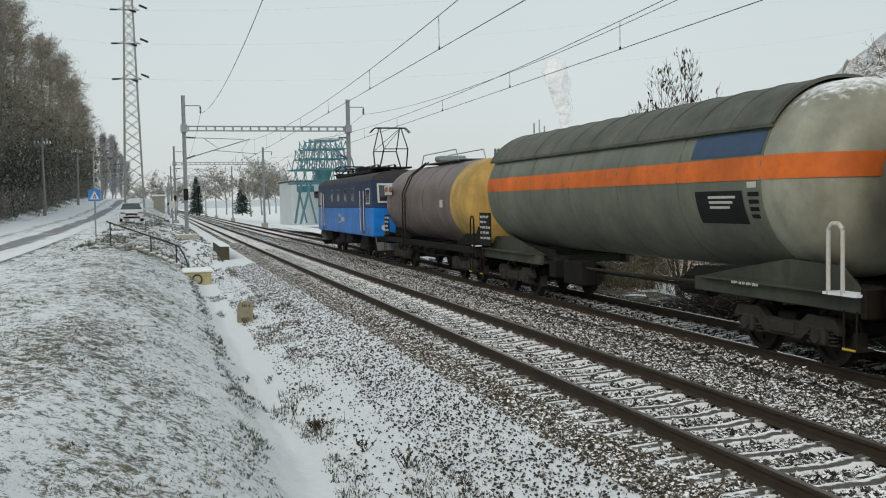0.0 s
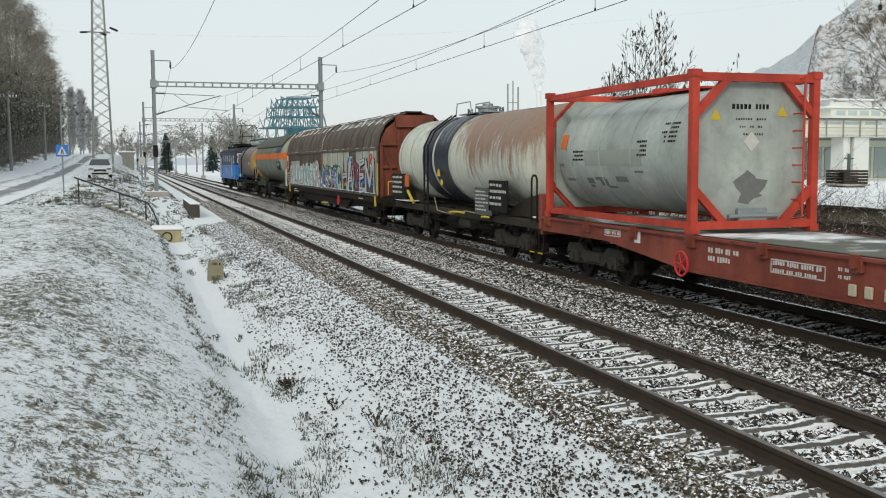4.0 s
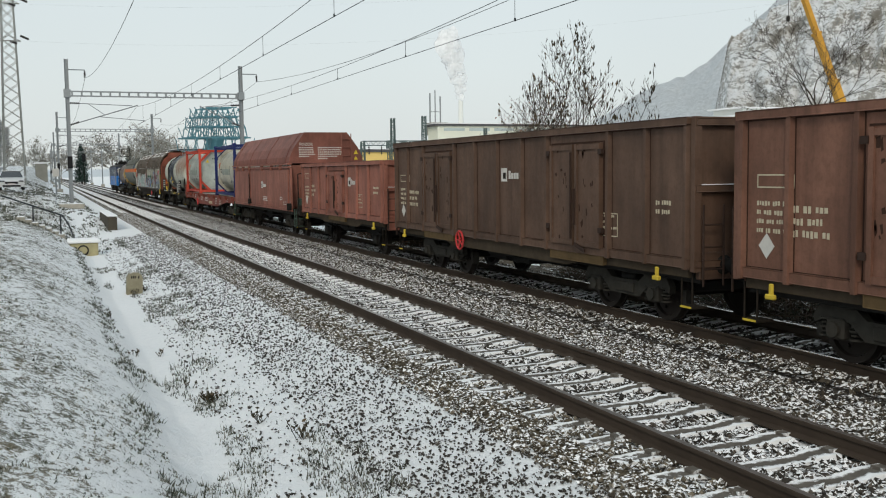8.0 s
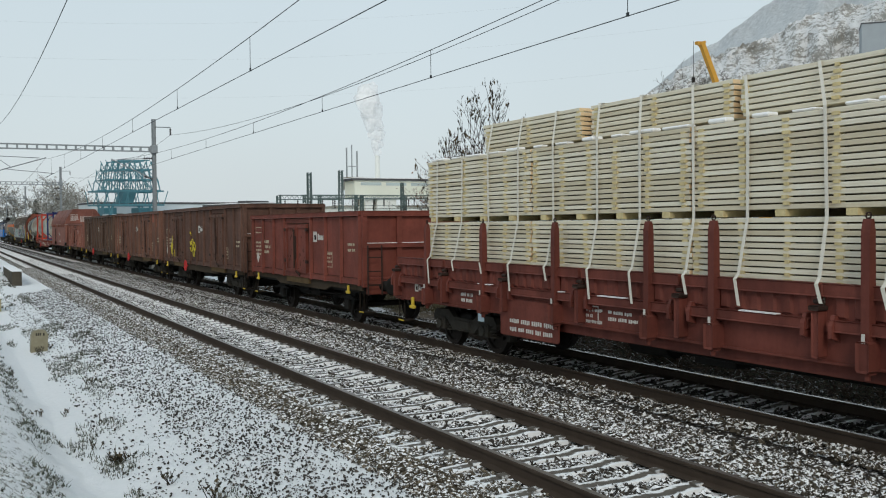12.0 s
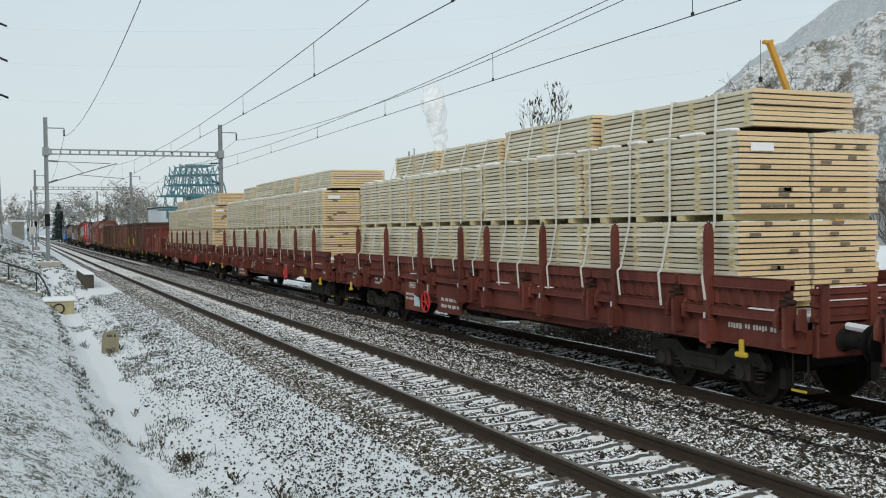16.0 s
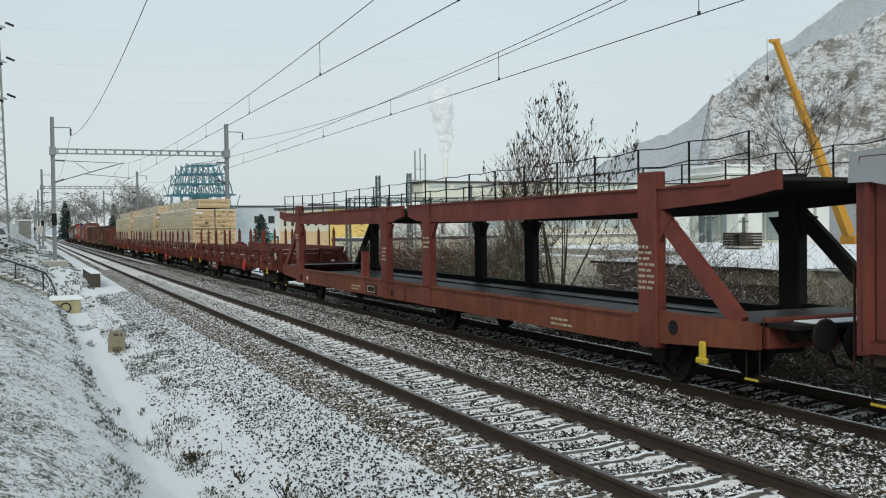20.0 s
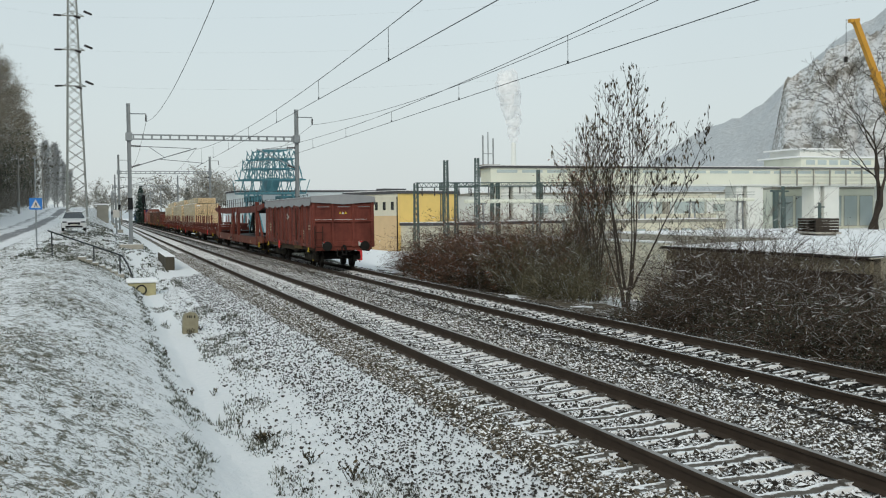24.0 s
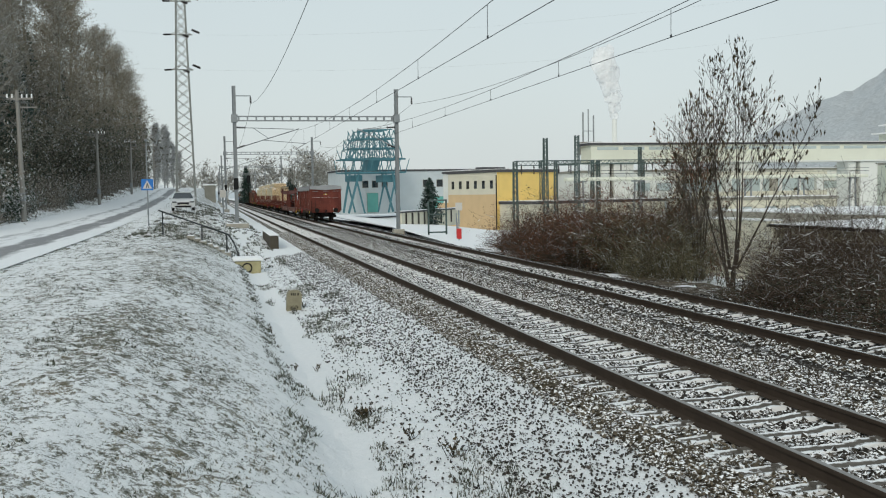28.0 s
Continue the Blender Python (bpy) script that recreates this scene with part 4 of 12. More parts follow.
# ---- locomotive ----
def locomotive(s0):
    car = thing("locomotive", "boxy blue electric locomotive with navy upper half and dark roof", "locomotive", "", pose(FX, s0, FZ))
    MOVING.append((car, s0))
    h = 7.75
    part("lower_body", Mesh().box(-1.48, -h, 1.05, 1.48, h, 2.35, 0.05), P_BLUE, car, "bright blue lower body")
    part("upper_body", Mesh().prism([(-h, 2.35), (-h + 0.22, 3.55), (h - 0.22, 3.55), (h, 2.35)], "x", -1.48, 1.48), P_NAVYL, car, "dark navy upper body")
    part("roof", Mesh().prism([(-1.48, 3.55), (-1.40, 3.72), (-1.05, 3.90), (-0.5, 3.97), (0.5, 3.97), (1.05, 3.90), (1.40, 3.72), (1.48, 3.55)], "y", -h + 0.2, h - 0.2), P_ROOFL, car, "dark grey roof", True)
    for s in (-1, 1):
        e = s * h
        for x in (-0.72, 0.72):
            w = part("cab_window", Mesh().prism([(e - s * 0.02, 2.55), (e - s * 0.02 + s * 0.03, 2.55), (e - s * 0.17 + s * 0.03, 3.40), (e - s * 0.17, 3.40)], "x", x - 0.52, x + 0.52), M_WHITE, car, "pale rounded window surround")
            part("pane", Mesh().prism([(e - s * 0.01, 2.63), (e - s * 0.01 + s * 0.035, 2.63), (e - s * 0.145 + s * 0.035, 3.32), (e - s * 0.145, 3.32)], "x", x - 0.44, x + 0.44), M_GLASS, w)
            part("headlight", Mesh().lathe([(e, 0.13), (e + s * 0.06, 0.12), (e + s * 0.05, 0.0)], 14, x * 1.35, 1.45), M_WHITE, car)
        part("front_skirt", Mesh().prism([(-1.35, 1.05), (1.35, 1.05), (1.25, 0.45), (-1.25, 0.45)], "y", e - s * 0.25, e - s * 0.10), P_GREYL, car, "grey front skirt")
        part("snow_plough", Mesh().prism([(-1.3, 0.45), (1.3, 0.45), (1.15, 0.18), (-1.15, 0.18)], "y", e - s * 0.10, e + s * 0.05), M_DARK, car, "dark plough")
        part("cab_door", Mesh().box(-1.50, e - s * 2.05 - 0.33, 1.15, -1.478, e - s * 2.05 + 0.33, 3.25, 0.008), P_NAVYL, car)
        for d in (-0.42, 0.42):
            part("grab_rail", Mesh().rod((-1.55, e - s * 2.05 + d, 1.3), (-1.55, e - s * 2.05 + d, 3.1), 0.02, 6), M_WHITE, car, "white grab rail")
        w = part("side_window", Mesh().box(-1.492, e - s * 1.0 - 0.42, 2.50, -1.478, e - s * 1.0 + 0.42, 3.20), M_WHITE, car)
        part("pane", Mesh().box(-1.498, e - s * 1.0 - 0.36, 2.56, -1.488, e - s * 1.0 + 0.36, 3.14), M_GLASS, w)
    for y in (-3.2, -1.2, 0.8, 2.8):
        w = part("side_window", Mesh().box(-1.492, y - 0.36, 2.62, -1.478, y + 0.36, 3.30, 0.004), P_GREYL, car)
        part("pane", Mesh().box(-1.497, y - 0.29, 2.69, -1.488, y + 0.29, 3.23), M_GLASS, w)
    emblem(car, -1.485, 0.8, 1.55, 1.6)
    for y in (-5.0, -1.0, 1.0, 5.0):
        part("equipment_box", Mesh().box(-1.30, y - 0.8, 0.55, 1.30, y + 0.8, 1.05, 0.03), M_DARK, car)
    for y in (-4.1, 4.1):
        bogie(car, y)
    ends(car, h - 0.1)
    m = Mesh().box(-0.9, -4.8, 3.95, 0.9, 4.8, 4.10, 0.03)
    for i in range(7):
        y = -4.2 + i * 1.3
        m.rod((0.4, y, 4.1), (0.4, y, 4.35), 0.06, 8).rod((-0.4, y, 4.1), (-0.4, y, 4.35), 0.06, 8)
    m.tube([(0.4, -4.2, 4.36), (0.4, 3.6, 4.36)], 0.02).tube([(-0.4, -4.2, 4.36), (-0.4, 3.6, 4.36)], 0.02)
    m.box(-0.6, -0.6, 4.1, 0.6, 0.6, 4.4, 0.05)
    part("roof_gear", m, M_DARK, car, "dark rooftop insulators and conductors")
    for y, up in ((-5.0, True), (5.0, False)):
        p = Mesh().box(-0.85, y - 0.75, 4.12, 0.85, y + 0.75, 4.2, 0.02)
        top = 6.02 if up else 4.62
        knee = (4.2 + top) / 2 - (0.12 if up else 0.0)
        wide = 1.15 if up else 1.9
        for x in (-0.62, 0.62):
            for d in (-1, 1):
                p.rod((x, y + d * 0.55, 4.2), (x * 0.9, y + d * wide, knee), 0.032, 6).rod((x * 0.9, y + d * wide, knee), (x * 0.8, y + d * 0.12, top), 0.026, 6)
        for d in (-1, 1):
            p.rod((-0.56, y + d * wide, knee), (0.56, y + d * wide, knee), 0.022, 6).rod((-0.56, y + d * wide, knee), (0.5, y + d * 0.12, top), 0.014, 5)
            p.tube([(-0.95, y + d * 0.14, top - 0.22), (-0.72, y + d * 0.14, top), (0.72, y + d * 0.14, top), (0.95, y + d * 0.14, top - 0.22)], 0.024)
        part("pantograph", p, M_DARK, car, "raised diamond pantograph" if up else "folded pantograph")
    return car


# ---- tank wagons ----
def tank_profile(y0, y1, r, dome=0.55):
    out = []
    for i in range(13):
        t = math.pi / 2 * i / 12
        out.append((y0 + dome * (1 - math.cos(t)), max(0.001, r * math.sin(t) ** 0.8)))
    mid = [(y0 + dome + (y1 - y0 - 2 * dome) * i / 10, r) for i in range(1, 10)]
    out += mid
    for i in range(13):
        t = math.pi / 2 * (1 - i / 12)
        out.append((y1 - dome * (1 - math.cos(t)), max(0.001, r * max(0.0, math.sin(t)) ** 0.8)))
    out[0] = (y0, 0.001)
    out[-1] = (y1, 0.001)
    return out


def cut(prof, a, b):
    """The stretch of a tank's profile between a and b."""
    def r_at(y):
        for (p, q), (p2, q2) in zip(prof, prof[1:]):
            if p <= y <= p2:
                return q + (q2 - q) * (y - p) / max(1e-6, p2 - p)
        return prof[-1][1]
    return [(a, r_at(a))] + [p for p in prof if a < p[0] < b] + [(b, r_at(b))]


def grown(prof, d):
    return [(y, r + d) for y, r in prof]


def ring(car, y, r, zc, mat, w=0.05, name="tank_band"):
    part(name, Mesh().lathe([(y - w, r), (y - w, r + 0.012), (y + w, r + 0.012), (y + w, r)], 40, 0, zc), mat, car)


def ladder(car, x, y, z0, z1, w=0.4, mat=None, hoop=True):
    m = Mesh()
    for d in (-w / 2, w / 2):
        m.rod((x, y + d, z0), (x, y + d, z1), 0.022, 6)
    for i in range(int((z1 - z0) / 0.3) + 1):
        m.rod((x, y - w / 2, z0 + i * 0.3), (x, y + w / 2, z0 + i * 0.3), 0.014, 5)
    return part("ladder", m, mat or M_DARK, car)


def platform(car, y, z, mat, tall=0.9, s=-1):
    """End platform with a bent hand rail on the near side."""
    part("end_platform", Mesh().box(-1.3, y - 0.3, z, 1.3, y + 0.3, z + 0.03), M_SNOW, car, "snowy end platform")
    m = Mesh()
    for x in (-1.34, 1.34):
        m.tube([(x, y - 0.16, z - 0.1), (x, y - 0.16, z + tall - 0.1), (x, y - 0.08, z + tall), (x, y + 0.08, z + tall), (x, y + 0.16, z + tall - 0.1), (x, y + 0.16, z - 0.1)], 0.024, 8)
    part("hand_rail", m, mat, car)


def cradle(car, half, mat):
    m = Mesh()
    for s in (-1, 1):
        for x in (-1, 1):
            m.prism([(s * (half - 0.4), 1.16), (s * (half - 0.6), 1.75), (s * (half - 1.6), 1.60), (s * (half - 3.0), 1.16)], "x", x * 0.95 - 0.03, x * 0.95 + 0.03)
    part("tank_saddle", m, mat, car)


def data_panel(car, x, y, z, w, h, mat, rows=4, label="dark data board with pale bars", m_text=None):
    p = part("data_board", Mesh().box(x - 0.02, y - w, z, x + 0.02, y, z + h, 0.006), mat, car, label)
    t = Mesh()
    bars(t, x - 0.021, y - 0.08, z + h - 0.08, w * 0.8, rows, h / (rows * 2.4), h / (rows * 2.6))
    part("lettering", t, m_text or M_WHITE, p)


def brown_tank(s0):
    car = wagon("tank_wagon", "brown tank wagon with ochre end and dark ladder", s0)
    half, zc, r = 6.1, 2.52, 1.40
    prof = tank_profile(-5.75, 5.85, r)
    part("tank_shell", Mesh().lathe(cut(prof, -3.85, 5.85), 48, 0, zc), P_TANKB, car, "brown streaked tank shell", True)
    part("tank_end", Mesh().lathe(cut(prof, -5.75, -3.85), 48, 0, zc), P_OCHRE, car, "ochre yellow tank end", True)
    for y in (-2.2, -0.4, 1.4, 3.2, 4.6):
        ring(car, y, r, zc, P_TANKB, 0.03)
    part("walkway", Mesh().box(-0.45, -2.0, zc + r + 0.06, 0.45, 3.2, zc + r + 0.09).box(-0.5, 0.3, zc + r + 0.1, 0.5, 1.1, zc + r + 0.3, 0.05), M_STEEL, car, "rooftop walkway with hatch")
    m = Mesh()
    for x in (-0.5, 0.5):
        m.tube([(x, -2.0, zc + r), (x, -1.7, zc + r + 0.42), (x, 2.6, zc + r + 0.42), (x, 3.0, zc + r)], 0.018)
    part("walkway_rail", m, M_STEEL, car)
    m = Mesh()
    for d in (-0.2, 0.2):
        m.tube([(-1.47, 2.1 + d, 0.7), (-1.47, 2.1 + d, 2.9), (-1.15, 2.1 + d, 3.55), (-0.5, 2.1 + d, 4.05)], 0.028)
    for i in range(9):
        m.rod((-1.47, 1.9, 0.8 + i * 0.26), (-1.47, 2.3, 0.8 + i * 0.26), 0.014, 5)
    part("ladder", m, M_BLACK, car, "black side ladder bent over the tank")
    sign = part("sign_plate", Mesh().box(-1.50, 4.15, 2.85, -1.44, 5.25, 3.25, 0.01), M_WHITE, car, "white plate with dark bars")
    part("lettering", bars(Mesh(), -1.503, 5.15, 3.18, 0.9, 1, 0.24, 0), P_BOXR, sign)
    data_panel(car, -1.36, 5.9, 1.2, 0.75, 0.85, M_DARK)
    part("small_plate", Mesh().box(-1.43, -3.0, 2.35, -1.39, -2.75, 2.6), M_WHITE, car)
    part("drain_pipe", Mesh().rod((0, 0, 0.75), (0, 0, 1.3), 0.12, 10).tube([(-1.1, 0.3, 0.8), (-0.4, 0, 0.8)], 0.06), M_DARK, car)
    platform(car, -6.0, 1.18, M_DARK, 0.9)
    underframe(car, half, 0.94, 1.14, M_DARK)
    cradle(car, half, M_DARK)
    brakes(car)
    for y in (-4.2, 4.2):
        bogie(car, y)
    ends(car, half)


def gas_tank(s0):
    car = wagon("gas_tank_wagon", "long grey-green gas tank wagon with orange stripe and sunshade roof", s0)
    half, zc, r = 8.1, 2.78, 1.52
    prof = tank_profile(-7.55, 7.75, r, 1.05)
    part("tank_shell", Mesh().lathe(cut(prof, -6.1, 7.75), 64, 0, zc), P_GAS, car, "grey-green tank shell", True)
    part("tank_end", Mesh().lathe(cut(prof, -7.56, -6.1), 64, 0, zc), P_CREAM, car, "pale tank end with snow on top", True)
    # orange stripe at one height, round the shell and the end
    m = Mesh()
    fine = [p for p in grown(prof, 0.006) if p[1] > 0.36]
    for s in (-1, 1):
        v, f = [], []
        for y, rr in [(q - 0.02 * (q < -6.2) + 0.02 * (q > 6.5), w + 0.004) for q, w in fine]:
            for z in (0.0, 0.12, 0.24, 0.36):
                v.append((s * math.sqrt(max(0.0, rr * rr - z * z)), y, zc + z))
        for i in range(len(fine) - 1):
            for j in range(3):
                f.append((4 * i + j, 4 * i + j + 1, 4 * i + 5 + j, 4 * i + 4 + j))
        m.add(v, f)
    part("stripe", m, P_ORANGE, car, "orange warning stripe", True)
    part("sunshade", Mesh().lathe([(-6.15, r + 0.05), (-6.15, r + 0.09), (7.0, r + 0.09), (7.0, r + 0.05)], 40, 0, zc, 32, 148), P_SHADE, car, "ribbed sunshade roof", True)
    m = Mesh()
    for i in range(13):
        y = -6.1 + i * 13.05 / 12
        m.lathe([(y - 0.03, r + 0.09), (y - 0.025, r + 0.106), (y + 0.025, r + 0.106), (y + 0.03, r + 0.09)], 40, 0, zc, 32, 148)
    for x in (-1, 1):
        m.box(x * 1.345 - 0.03, -6.15, zc + 0.80, x * 1.345 + 0.03, 7.0, zc + 0.86)
    part("sunshade_ribs", m, P_SHADE, car)
    for y in (-6.1, -3.6, -1.2, 1.2, 3.6, 6.0):
        ring(car, y, r, zc, P_GAS, 0.02, "seam_line")
    arc = lambda y0, y1, a0, a1, d=0.008: Mesh().lathe([(y0, r + d), (y1, r + d)], 10, 0, zc, a0, a1)
    part("blue_patch", arc(-6.05, -4.0, 150, 165), plain("faded_blue", (0.055, 0.09, 0.15), 0.6, 0, 0.2, 4), car, "faded blue patch")
    p = part("placard", arc(-5.6, -4.2, 186, 207), M_BLACK, car, "black placard with white bars")
    m = Mesh()
    for i in range(3):
        m.lathe([(-5.4 + i * 0.1, r + 0.012), (-4.6, r + 0.012)], 3, 0, zc, 189 + i * 3.2, 190.6 + i * 3.2)
    part("lettering", m, M_WHITE, p)
    part("small_plate", arc(-6.0, -5.75, 181, 184.5), M_WHITE, car)
    m = Mesh()
    for i in range(4):
        m.lathe([(-6.05 + 0.03 * i, r + 0.008), (-5.75, r + 0.008)], 3, 0, zc, 187 + i * 4.5, 189.5 + i * 4.5)
    part("lettering", m, M_DARK, car)
    data_panel(car, -1.38, 8.0, 1.25, 0.95, 0.95, M_DARK, 5)
    part("ladder_rail", Mesh().tube([(-1.38, -7.5, 1.15), (-1.38, -7.5, 2.05), (-1.38, -7.58, 2.13), (-1.38, -7.72, 2.13), (-1.38, -7.8, 2.05), (-1.38, -7.8, 1.15)], 0.03, 8), M_WHITE, car, "white bent hand rail")
    part("end_platform", Mesh().box(-1.4, -8.1, 1.14, 1.4, -7.4, 1.18), M_SNOW, car, "snowy end platform")
    m = Mesh()
    m.box(-1.15, 1.4, 0.55, -0.75, 2.4, 1.1, 0.03).box(-1.15, 2.9, 0.65, -0.85, 3.3, 1.05, 0.02).rod((-0.9, 2.5, 0.9), (-0.9, 3.0, 0.9), 0.08, 8)
    part("valve_box", m, M_DARK, car, "dark underfloor valve box")
    m = Mesh()
    for s in (-1, 1):
        for x in (-1, 1):
            m.prism([(s * 7.7, 1.10), (s * 7.6, 1.34), (s * 5.6, 1.42), (s * 3.4, 1.30), (s * 3.0, 1.10)], "x", x * 1.0 - 0.03, x * 1.0 + 0.03)
    part("tank_saddle", m, M_DARK, car, "dark saddle plates")
    for e in (-1, 1):                                   # the tank carries itself: frames at its ends alone
        fm = Mesh()
        for x in (-1.18, 1.18):
            fm.box(x - 0.06, min(e * 3.7, e * half), 0.90, x + 0.06, max(e * 3.7, e * half), 1.14, 0.015)
        fm.box(-0.4, min(e * 3.9, e * half), 0.86, 0.4, max(e * 3.9, e * half), 1.10)
        for k in range(5):
            y = e * (4.0 + k * 0.95)
            fm.box(-1.2, y - 0.06, 0.92, 1.2, y + 0.06, 1.12)
        part("end_frame", fm, P_GASD, car, "grimy green end frame")
        part("side_skirt", Mesh().prism([(e * 7.9, 1.12), (e * 7.4, 1.52), (e * 6.2, 1.56), (e * 4.6, 1.30), (e * 3.7, 1.14)], "x", -1.10, -1.04), P_GASD, car, "grimy green saddle plate")
        part("frame_ledge", Mesh().box(-1.32, min(e * 4.0, e * half), 1.13, -1.0, max(e * 4.0, e * half), 1.17, 0.01), P_GASD, car)
    part("brake_cylinder", Mesh().rod((-0.55, -3.2, 0.86), (-0.55, -2.2, 0.86), 0.17, 12).rod((-0.3, -4.0, 0.80), (-0.3, 4.0, 0.80), 0.035, 6), M_DARK, car)
    part("pipe_run", Mesh().tube([(-1.0, -3.8, 1.02), (-1.0, -1.0, 0.96), (-1.0, 1.4, 0.96)], 0.03), M_BOGIE, car, "pipe under the tank")
    part("pipe_run", Mesh().tube([(-0.9, 3.2, 0.96), (-0.9, 5.0, 1.05)], 0.03), M_BOGIE, car, "pipe under the tank")
    bars_m = Mesh()
    bars(bars_m, -1.322, -5.0, 1.155, 0.8, 1, 0.05, 0.03)
    part("lettering", bars_m, M_WHITE, car)
    for y in (-6.0, 6.0):
        bogie(car, y)
    ends(car, half)


def white_tank(s0):
    car = wagon("chemical_tank_wagon", "dirty white tank wagon with navy band and rust-stained top", s0)
    half, zc, r = 6.6, 2.62, 1.33
    prof = tank_profile(-6.2, 6.25, r)
    part("tank_shell", Mesh().lathe(cut(prof, -6.2, 6.25), 56, 0, zc), P_TANKS, car, "dirty cream tank shell with rust running down", True)
    part("navy_band", Mesh().lathe([(0.1, r + 0.02), (0.1, r + 0.03), (1.45, r + 0.03), (1.45, r + 0.02)], 56, 0, zc), P_NAVY, car, "navy blue cladding band", True)
    part("navy_band", Mesh().lathe([(1.72, r + 0.02), (1.72, r + 0.03), (2.7, r + 0.03), (2.7, r + 0.02)], 56, 0, zc), P_NAVY, car, "navy blue cladding band", True)
    rng = random.Random(14)
    m = Mesh()
    for _ in range(34):
        y, a, ln = rng.uniform(0.15, 2.6), rng.uniform(112, 165), rng.uniform(6, 26)
        m.lathe([(y - rng.uniform(0.01, 0.03), r + 0.034), (y + rng.uniform(0.01, 0.03), r + 0.034)], 5, 0, zc, a - ln, a)
    part("spill_streak", m, P_TANKW, car, "pale spill streaks", kind="stuff")
    part("snow_patch", Mesh().lathe([(-5.6, r * 0.93 + 0.03), (-5.2, r + 0.012), (-4.0, r + 0.012)], 16, 0, zc, 60, 108), M_SNOW, car, "snow on the tank top", True)
    for y in (-4.0, -2.3, -0.05, 4.2, 5.4):
        ring(car, y, r, zc, P_TANKW, 0.02)
    m = Mesh().box(-0.28, -0.2, zc + r + 0.05, 0.28, 2.2, zc + r + 0.08).rod((0, 0.3, zc + r), (0, 0.3, zc + r + 0.18), 0.30, 14).rod((0, 0.3, zc + r + 0.18), (0, 0.3, zc + r + 0.24), 0.36, 14).rod((0, 0.3, zc + r + 0.24), (0, 0.3, zc + r + 0.32), 0.16, 12).rod((0.2, 0.9, zc + r + 0.05), (0.2, 0.9, zc + r + 0.28), 0.08, 8)
    for x in (-0.32, 0.32):
        m.tube([(x, 2.4, zc + r), (x, 2.25, zc + r + 0.42), (x, 1.0, zc + r + 0.42), (x, 0.85, zc + r + 0.05)], 0.016)
    part("hatch_walkway", m, M_STEEL, car, "grey hatch and walkway on the top")
    m = Mesh()
    for d in (-0.2, 0.2):
        m.tube([(-1.45, 2.0 + d, 0.5), (-1.45, 2.0 + d, 3.0), (-1.2, 2.0 + d, 3.5), (-0.5, 2.0 + d, 4.0)], 0.028)
    for i in range(10):
        m.rod((-1.45, 1.8, 0.6 + i * 0.27), (-1.45, 2.2, 0.6 + i * 0.27), 0.016, 5)
    part("ladder", m, M_BLACK, car, "black side ladder")
    data_panel(car, -1.40, 6.35, 1.28, 1.7, 0.85, M_DARK, 4)
    data_panel(car, -1.40, -2.5, 1.12, 1.25, 0.72, M_BOARDG, 6, "grey data board with rows of bars")
    data_panel(car, -1.40, -3.6, 1.25, 1.3, 0.8, M_DARK, 4)
    part("orange_plate", Mesh().box(-1.42, 4.2, 1.7, -1.39, 4.65, 2.1), P_ORANGE, car, "small orange plate")
    part("warning_sign", Mesh().prism([(0.80, 2.10), (0.91, 2.32), (1.02, 2.10)], "x", -1.40, -1.36).prism([(0.72, 1.84), (0.81, 2.0), (0.90, 1.84)], "x", -1.34, -1.29), M_YEL, car, "yellow warning triangles")
    part("grab_bar", Mesh().tube([(-1.38, 4.4, 1.55), (-1.42, 3.6, 1.2)], 0.05), M_YEL, car, "yellow diagonal bar")
    part("hose", Mesh().tube([(-1.3, 1.6, 1.45), (-1.36, 1.1, 1.05), (-1.36, -0.2, 1.0), (-1.36, -1.6, 1.15), (-1.36, -3.2, 1.1)], 0.013), M_CONCY, car, "yellowish pipe along the frame")
    part("drain_pipe", Mesh().rod((-1.1, -0.3, 0.8), (0.2, -0.3, 0.8), 0.11, 10).rod((0, 0.3, 0.7), (0, 0.3, 1.3), 0.16, 10), M_DARK, car)
    platform(car, -6.45, 1.2, M_DARK, 1.0)
    part("air_tank", Mesh().lathe([(-1.2, 0.0), (-1.17, 0.16), (-1.1, 0.19), (-0.3, 0.19), (-0.23, 0.16), (-0.2, 0.0)], 14, -0.95, 0.78), P_GASD, car, "greenish air tank under the frame", True)
    part("yellow_lever", Mesh().tube([(-1.4, -0.2, 1.06), (-1.42, -0.9, 1.10), (-1.42, -1.6, 1.10)], 0.03, 6), M_YEL, car, "yellow lever along the frame")
    part("yellow_lever", Mesh().tube([(-1.4, -3.0, 1.06), (-1.42, -3.6, 1.08)], 0.03, 6), M_YEL, car, "yellow lever along the frame")
    part("ladder_snow", Mesh().box(-1.42, 4.3, 1.20, -1.0, 5.9, 1.225, 0.008), M_SNOW, car, "snow on the end ledge")
    underframe(car, half, 0.94, 1.14, M_SOLEB)
    cradle(car, half, M_SOLEB)
    brakes(car)
    for y in (-4.4, 4.4):
        bogie(car, y)
    ends(car, half)


